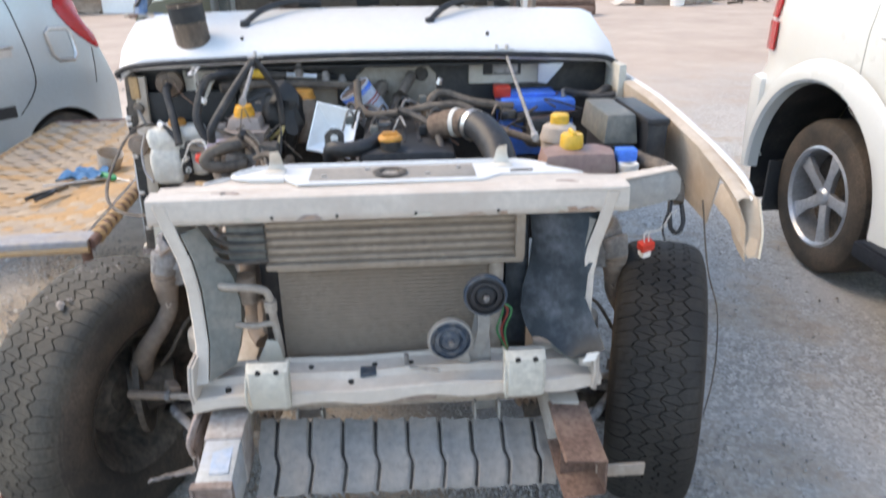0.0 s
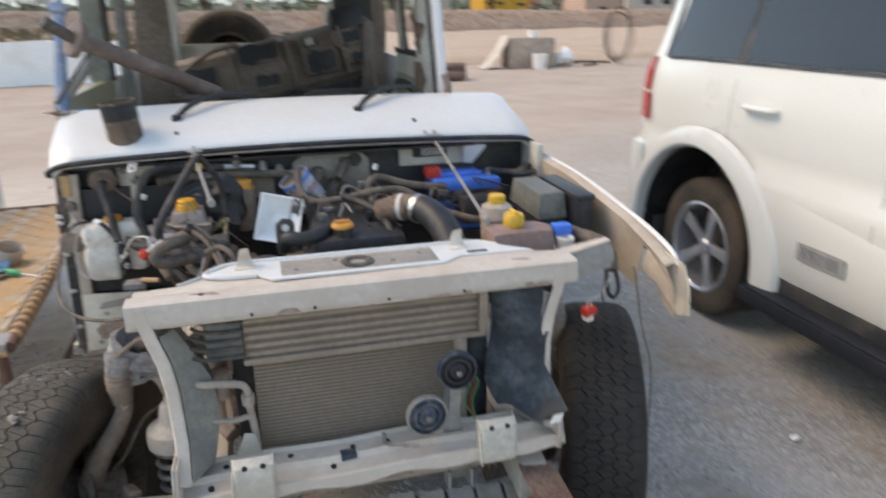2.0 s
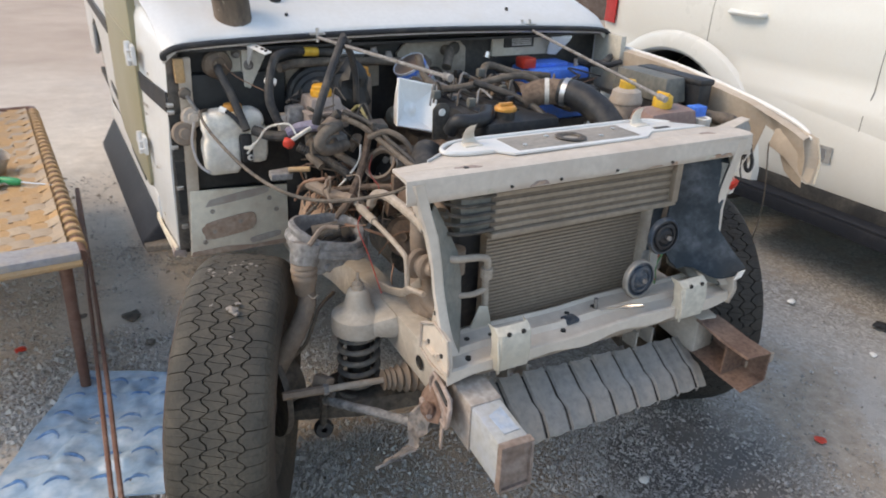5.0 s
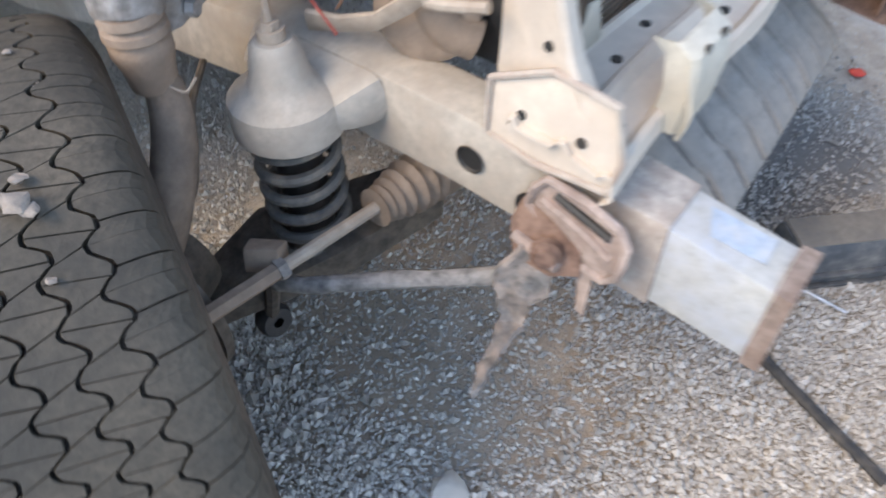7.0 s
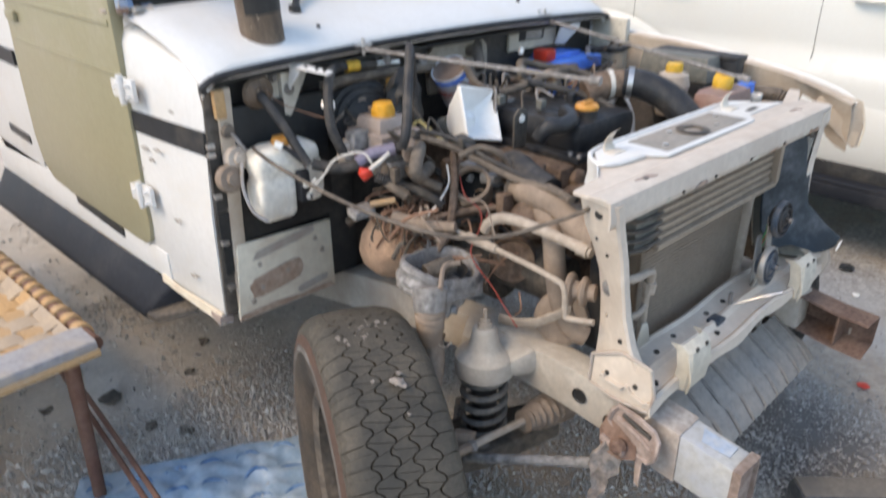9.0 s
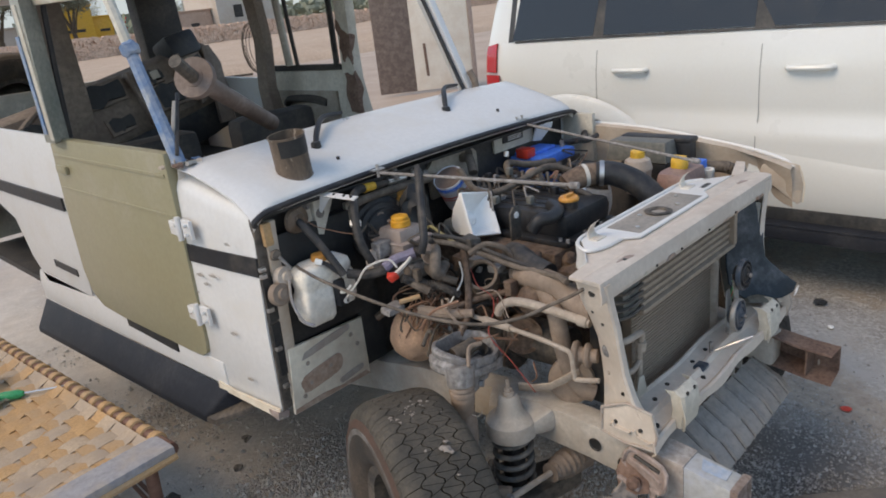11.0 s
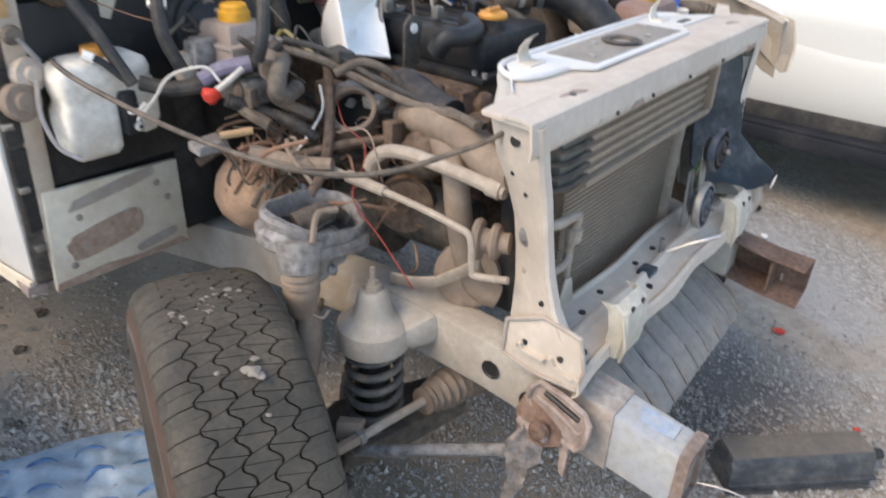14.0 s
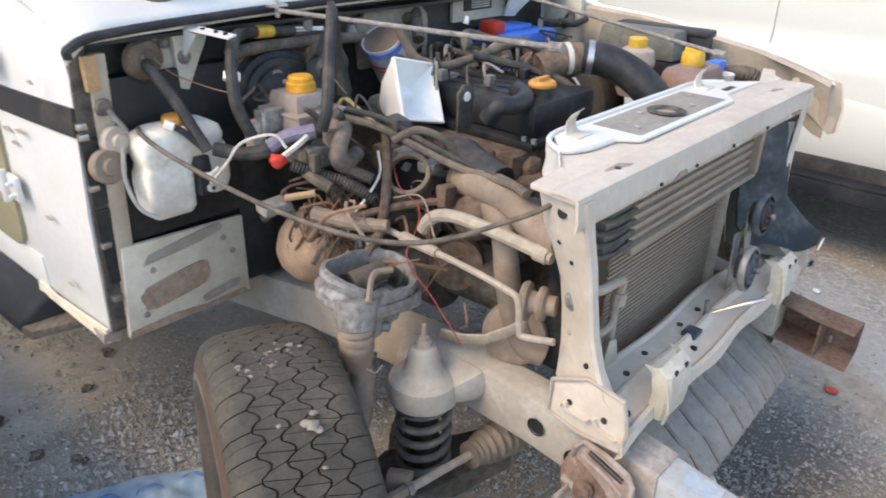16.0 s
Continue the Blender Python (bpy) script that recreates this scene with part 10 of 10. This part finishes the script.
for k in range(7):
    a = 0.5 * k
    part("cable_loop", tube(B(), [(10.45 + 0.42 * math.cos(t + a) * (0.8 + 0.05 * k), 18.4 + 0.3 * math.sin(a), 0.86 + (0.62 + 0.03 * k) * math.sin(t + a)) for t in np.linspace(0, 5.2, 22)], 0.012, 6, 1), bark, coil)


def house(name, x0, x1, y0, y1, h, mat, label, openings=(), cat="house"):
    b = thing(name, Matrix.Translation(((x0 + x1) / 2, (y0 + y1) / 2, 0)), label, cat)
    w, d = (x1 - x0) / 2, (y1 - y0) / 2
    part("wall", box(B(), (-w, -d, 0), (w, d, h)), mat, b, bevel=0.03)
    part("roof", box(B(), (-w - 0.12, -d - 0.12, h), (w + 0.12, d + 0.12, h + 0.12)), mat, b, bevel=0.02)
    for ox, oz, ow, oh in openings:
        part("window", box(B(), (ox - ow / 2, -d - 0.03, oz), (ox + ow / 2, -d + 0.02, oz + oh)), interior_dark, b, "dark opening")
        part("window_frame", box(B(), (ox - ow / 2 - 0.08, -d - 0.06, oz - 0.1), (ox + ow / 2 + 0.08, -d - 0.01, oz - 0.02)), mat, b)
    return b


house("yellow_house", 19.4, 22.0, 60, 64, 4.1, yellow_wall, "small flat-roofed yellow building behind the stone wall", ((-0.75, 2.2, 0.7, 0.22), (0.2, 2.2, 0.7, 0.22)))
house("yellow_annexe", 22.02, 23.6, 60.3, 64, 3.2, yellow_wall, "lower yellow annexe with a flat roof", ((0.1, 2.1, 0.8, 0.2),))
house("pale_house", 33.0, 39, 60, 66, 5.0, pale_wall, "pale plastered building in the distance", ((-0.9, 2.0, 0.9, 1.1), (1.0, 2.0, 0.9, 1.1)))
house("pale_house", 29.4, 32.9, 61, 66, 2.9, pink_wall, "pinkish plastered outbuilding in the distance", ((0, 1.0, 0.8, 0.9),))
house("grey_hut", 15.6, 17.0, 62, 65, 3.0, pale_wall, "small grey hut near the yellow building", ())
slab = thing("rusty_gatepost_wall", Matrix.Translation((7.7, 8.9, 0)) @ Matrix.Rotation(radians(-45), 4, "Z"), "tall cream painted steel gate leaf streaked with rust", "gate")
part("panel", box(B(), (0.0, 0, 0.05), (1.06, 0.05, 3.0)), gate_cream, slab, bevel=0.01)
part("panel", box(B(), (-0.70, 0.01, 0.05), (-0.004, 0.05, 3.0)), column_steel, slab, "brown rusty leaf", bevel=0.01)
part("edge_post", box(B(), (1.07, -0.02, 0), (1.15, 0.07, 3.1)), pink_rust, slab, bevel=0.01)
for x, z0, z1 in ((0.55, 0.7, 1.35), (0.20, 0.3, 0.9)):
    part("rust_streak", crumple(box(B(), (x, -0.004, z0), (x + 0.05, 0.0, z1)), 0.02, 3), rust, slab)
# red tank lorry far away
lorry = thing("tank_lorry", Matrix.Translation((39.0, 92, 0)), "small red tank lorry far off", "lorry")
part("tank", cyl(B(), (-3.0, 0, 2.75), (1.4, 0, 2.75), 1.15, seg=20), lamp_red, lorry)
part("cab", box(B(), (1.6, -1.1, 0.7), (3.2, 1.1, 3.4)), lamp_red, lorry, bevel=0.15)
for x in (-2.2, -1.2, 2.3):
    part("wheel", cyl(B(), (x, -1.2, 0.5), (x, -0.9, 0.5), 0.5, seg=16), tyre_wall, lorry)
# lattice masts and poles
for x, y, h in ((38.5, 110, 8), (44.8, 110, 8.6), (49.6, 108, 9.5), (53, 110, 10.5), (56.8, 112, 10), (58.5, 118, 10)):
    mast = thing("power_pole", Matrix.Translation((x, y, 0)), "tall thin power pole with cross arms far off", "pole", "power poles")
    part("post", cyl(B(), (0, 0, 0), (0, 0, h), 0.16, 0.10, 8), grey_primer, mast)
    part("cross_arm", box(B(), (-1.1, -0.06, h - 1.0), (1.1, 0.06, h - 0.85)), grey_primer, mast)
    part("cross_arm", box(B(), (-0.8, -0.06, h - 1.9), (0.8, 0.06, h - 1.75)), grey_primer, mast)
tagged(part("fence_post", box(B(), (-0.9, 43.2, 0), (-0.45, 43.6, 3.0)), stone, bevel=0.03), "rough stone gatepost by the wall", "post", "gateposts")
tagged(part("fence_post", box(B(), (3.9, 43.2, 0), (4.3, 43.6, 2.2)), stone, bevel=0.03), "rough stone gatepost by the wall", "post", "gateposts")
tagged(part("brick_pillar", box(B(), (-22.3, 42.8, 0), (-21.2, 43.6, 3.4)), pink_wall, bevel=0.03), "pink plastered pillar by the field", "post")


def tree(x, y, h, spread, seed, dense=4200):
    """A thorn tree: tapered trunk, limbs, and a crown of many small leaf tufts with gaps."""
    r = random.Random(seed)
    t = thing("tree", Matrix.Translation((x, y, 0)), "grey-green thorn tree beyond the yard, paled for haze", "tree", "trees")
    bm = B()
    tube(bm, [(0, 0, 0), (0.05 * h, 0.02 * h, h * 0.2), (0.02 * h, 0, h * 0.42)], [h * 0.035, h * 0.026, h * 0.02], 8)
    tips = []
    for k in range(9):
        a = k * 2.4 + r.uniform(-0.3, 0.3)
        e = V(math.cos(a) * spread * r.uniform(0.5, 0.95), math.sin(a) * spread * r.uniform(0.5, 0.95), h * r.uniform(0.62, 0.95))
        st = V(0.03 * h, 0.01 * h, h * r.uniform(0.22, 0.42))
        tube(bm, [st, st.lerp(e, 0.5) + V(0, 0, 0.05 * h), e], [h * 0.014, h * 0.008, h * 0.003], 5)
        tips += [e, st.lerp(e, 0.75) + V(0, 0, 0.04 * h)]
    part("trunk", bm, bark, t)
    verts, faces = [], []
    for _ in range(dense):
        c = r.choice(tips) + V(r.gauss(0, 1), r.gauss(0, 1), r.gauss(0, 0.7)) * spread * 0.2
        s = r.uniform(0.025, 0.065) * h * 0.32
        d1 = V(r.gauss(0, 1), r.gauss(0, 1), r.gauss(0, 0.6)).normalized() * s
        d2 = d1.cross(V(r.gauss(0, 1), r.gauss(0, 1), r.gauss(0, 1))).normalized() * s * 0.5
        k = len(verts)
        verts += [tuple(c - d1), tuple(c + d2 + V(0, 0, s * 0.2)), tuple(c + d1), tuple(c - d2)]
        faces.append((k, k + 1, k + 2, k + 3))
    data = bpy.data.meshes.new("crown")
    data.from_pydata(verts, [], faces)
    data.materials.append(leaf)
    cr = new("crown", data)
    cr.parent = t
    return t


for i, (x, y, h, sp) in enumerate(((-25, 55, 6.4, 3.0), (-33, 75, 6.5, 3.4), (-3.3, 54, 5.6, 2.3), (-5.6, 56, 6.0, 2.4), (13.2, 54, 7.0, 2.4), (17.6, 53, 6.4, 2.2), (-17, 62, 5.2, 2.2), (45, 95, 6, 3), (34, 98, 6, 3.2), (-45, 80, 7, 3.5), (11.0, 58, 6.0, 2.2))):
    tree(x, y, h, sp, i)


def scrub():
    r = random.Random(77)
    verts, faces = [], []
    for _ in range(5200):
        y = r.uniform(80, 175)
        x = r.uniform(-1.0, 1.15) * y
        hh = r.uniform(1.8, 3.9) * (1 + 0.25 * noise.noise(V(x * 0.03, y * 0.02, 4)))
        for _ in range(9):
            c = V(x + r.gauss(0, 1.3), y + r.gauss(0, 1.0), hh * r.uniform(0.1, 1.0))
            s = r.uniform(0.35, 0.8)
            d1 = V(r.gauss(0, 1), r.gauss(0, 0.5), r.gauss(0, 0.6)).normalized() * s
            d2 = d1.cross(V(r.gauss(0, 1), r.gauss(0, 1), r.gauss(0, 1))).normalized() * s * 0.6
            k = len(verts)
            verts.extend([tuple(c - d1), tuple(c + d2), tuple(c + d1), tuple(c - d2)])
            faces.append((k, k + 1, k + 2, k + 3))
    data = bpy.data.meshes.new("scrub")
    data.from_pydata(verts, [], faces)
    data.materials.append(scrub_leaf)
    tagged(new("scrub", data), "band of low green scrub along the horizon, paled for haze", "bushes", kind="stuff")
    verts, faces = [], []
    for _ in range(7000):
        y = r.uniform(26, 75)
        x = r.uniform(-0.95, 1.0) * y
        s = r.uniform(0.12, 0.4)
        k = len(verts)
        a = r.uniform(0, 3.14)
        dx, dy = math.cos(a) * s * 0.6, math.sin(a) * s * 0.6
        z = 0.0 if y > 44 or x > 2 else (12 - x) * 0.034 * min(1.0, max(0.0, (y - 25) / 17.0)) - 0.03
        if x > 2 and y < 44.5:
            continue
        verts.extend([(x - dx, y - dy, z), (x + dx, y + dy, z), (x + dx * 1.4, y + dy, z + s), (x - dx * 0.8, y - dy, z + s * 1.2)])
        faces.append((k, k + 1, k + 2, k + 3))
    data = bpy.data.meshes.new("dry_grass")
    data.from_pydata(verts, [], faces)
    data.materials.append(dry_grass)
    tagged(new("dry_grass", data), "tufts of dry brown grass on the field", "grass", kind="stuff")


scrub()

# pale blue hazy sky low over the horizon, far behind everything
haze = bpy.data.materials.new("haze_sky")
haze.use_nodes = True
hb = haze.node_tree.nodes["Principled BSDF"]
hb.inputs["Base Color"].default_value = (0, 0, 0, 1)
hb.inputs["Specular IOR Level"].default_value = 0.0
hb.inputs["Emission Color"].default_value = (0.235, 0.295, 0.370, 1)
hb.inputs["Emission Strength"].default_value = 1.0
bm = loft(B(), [[(360 * math.sin(a), 360 * math.cos(a), z) for z in (-4.0, 44.0)] for a in np.linspace(0, 2 * math.pi, 97)])
tagged(part("backdrop_sky", bm, haze), "pale blue hazy sky low over the horizon", "sky", kind="structure")
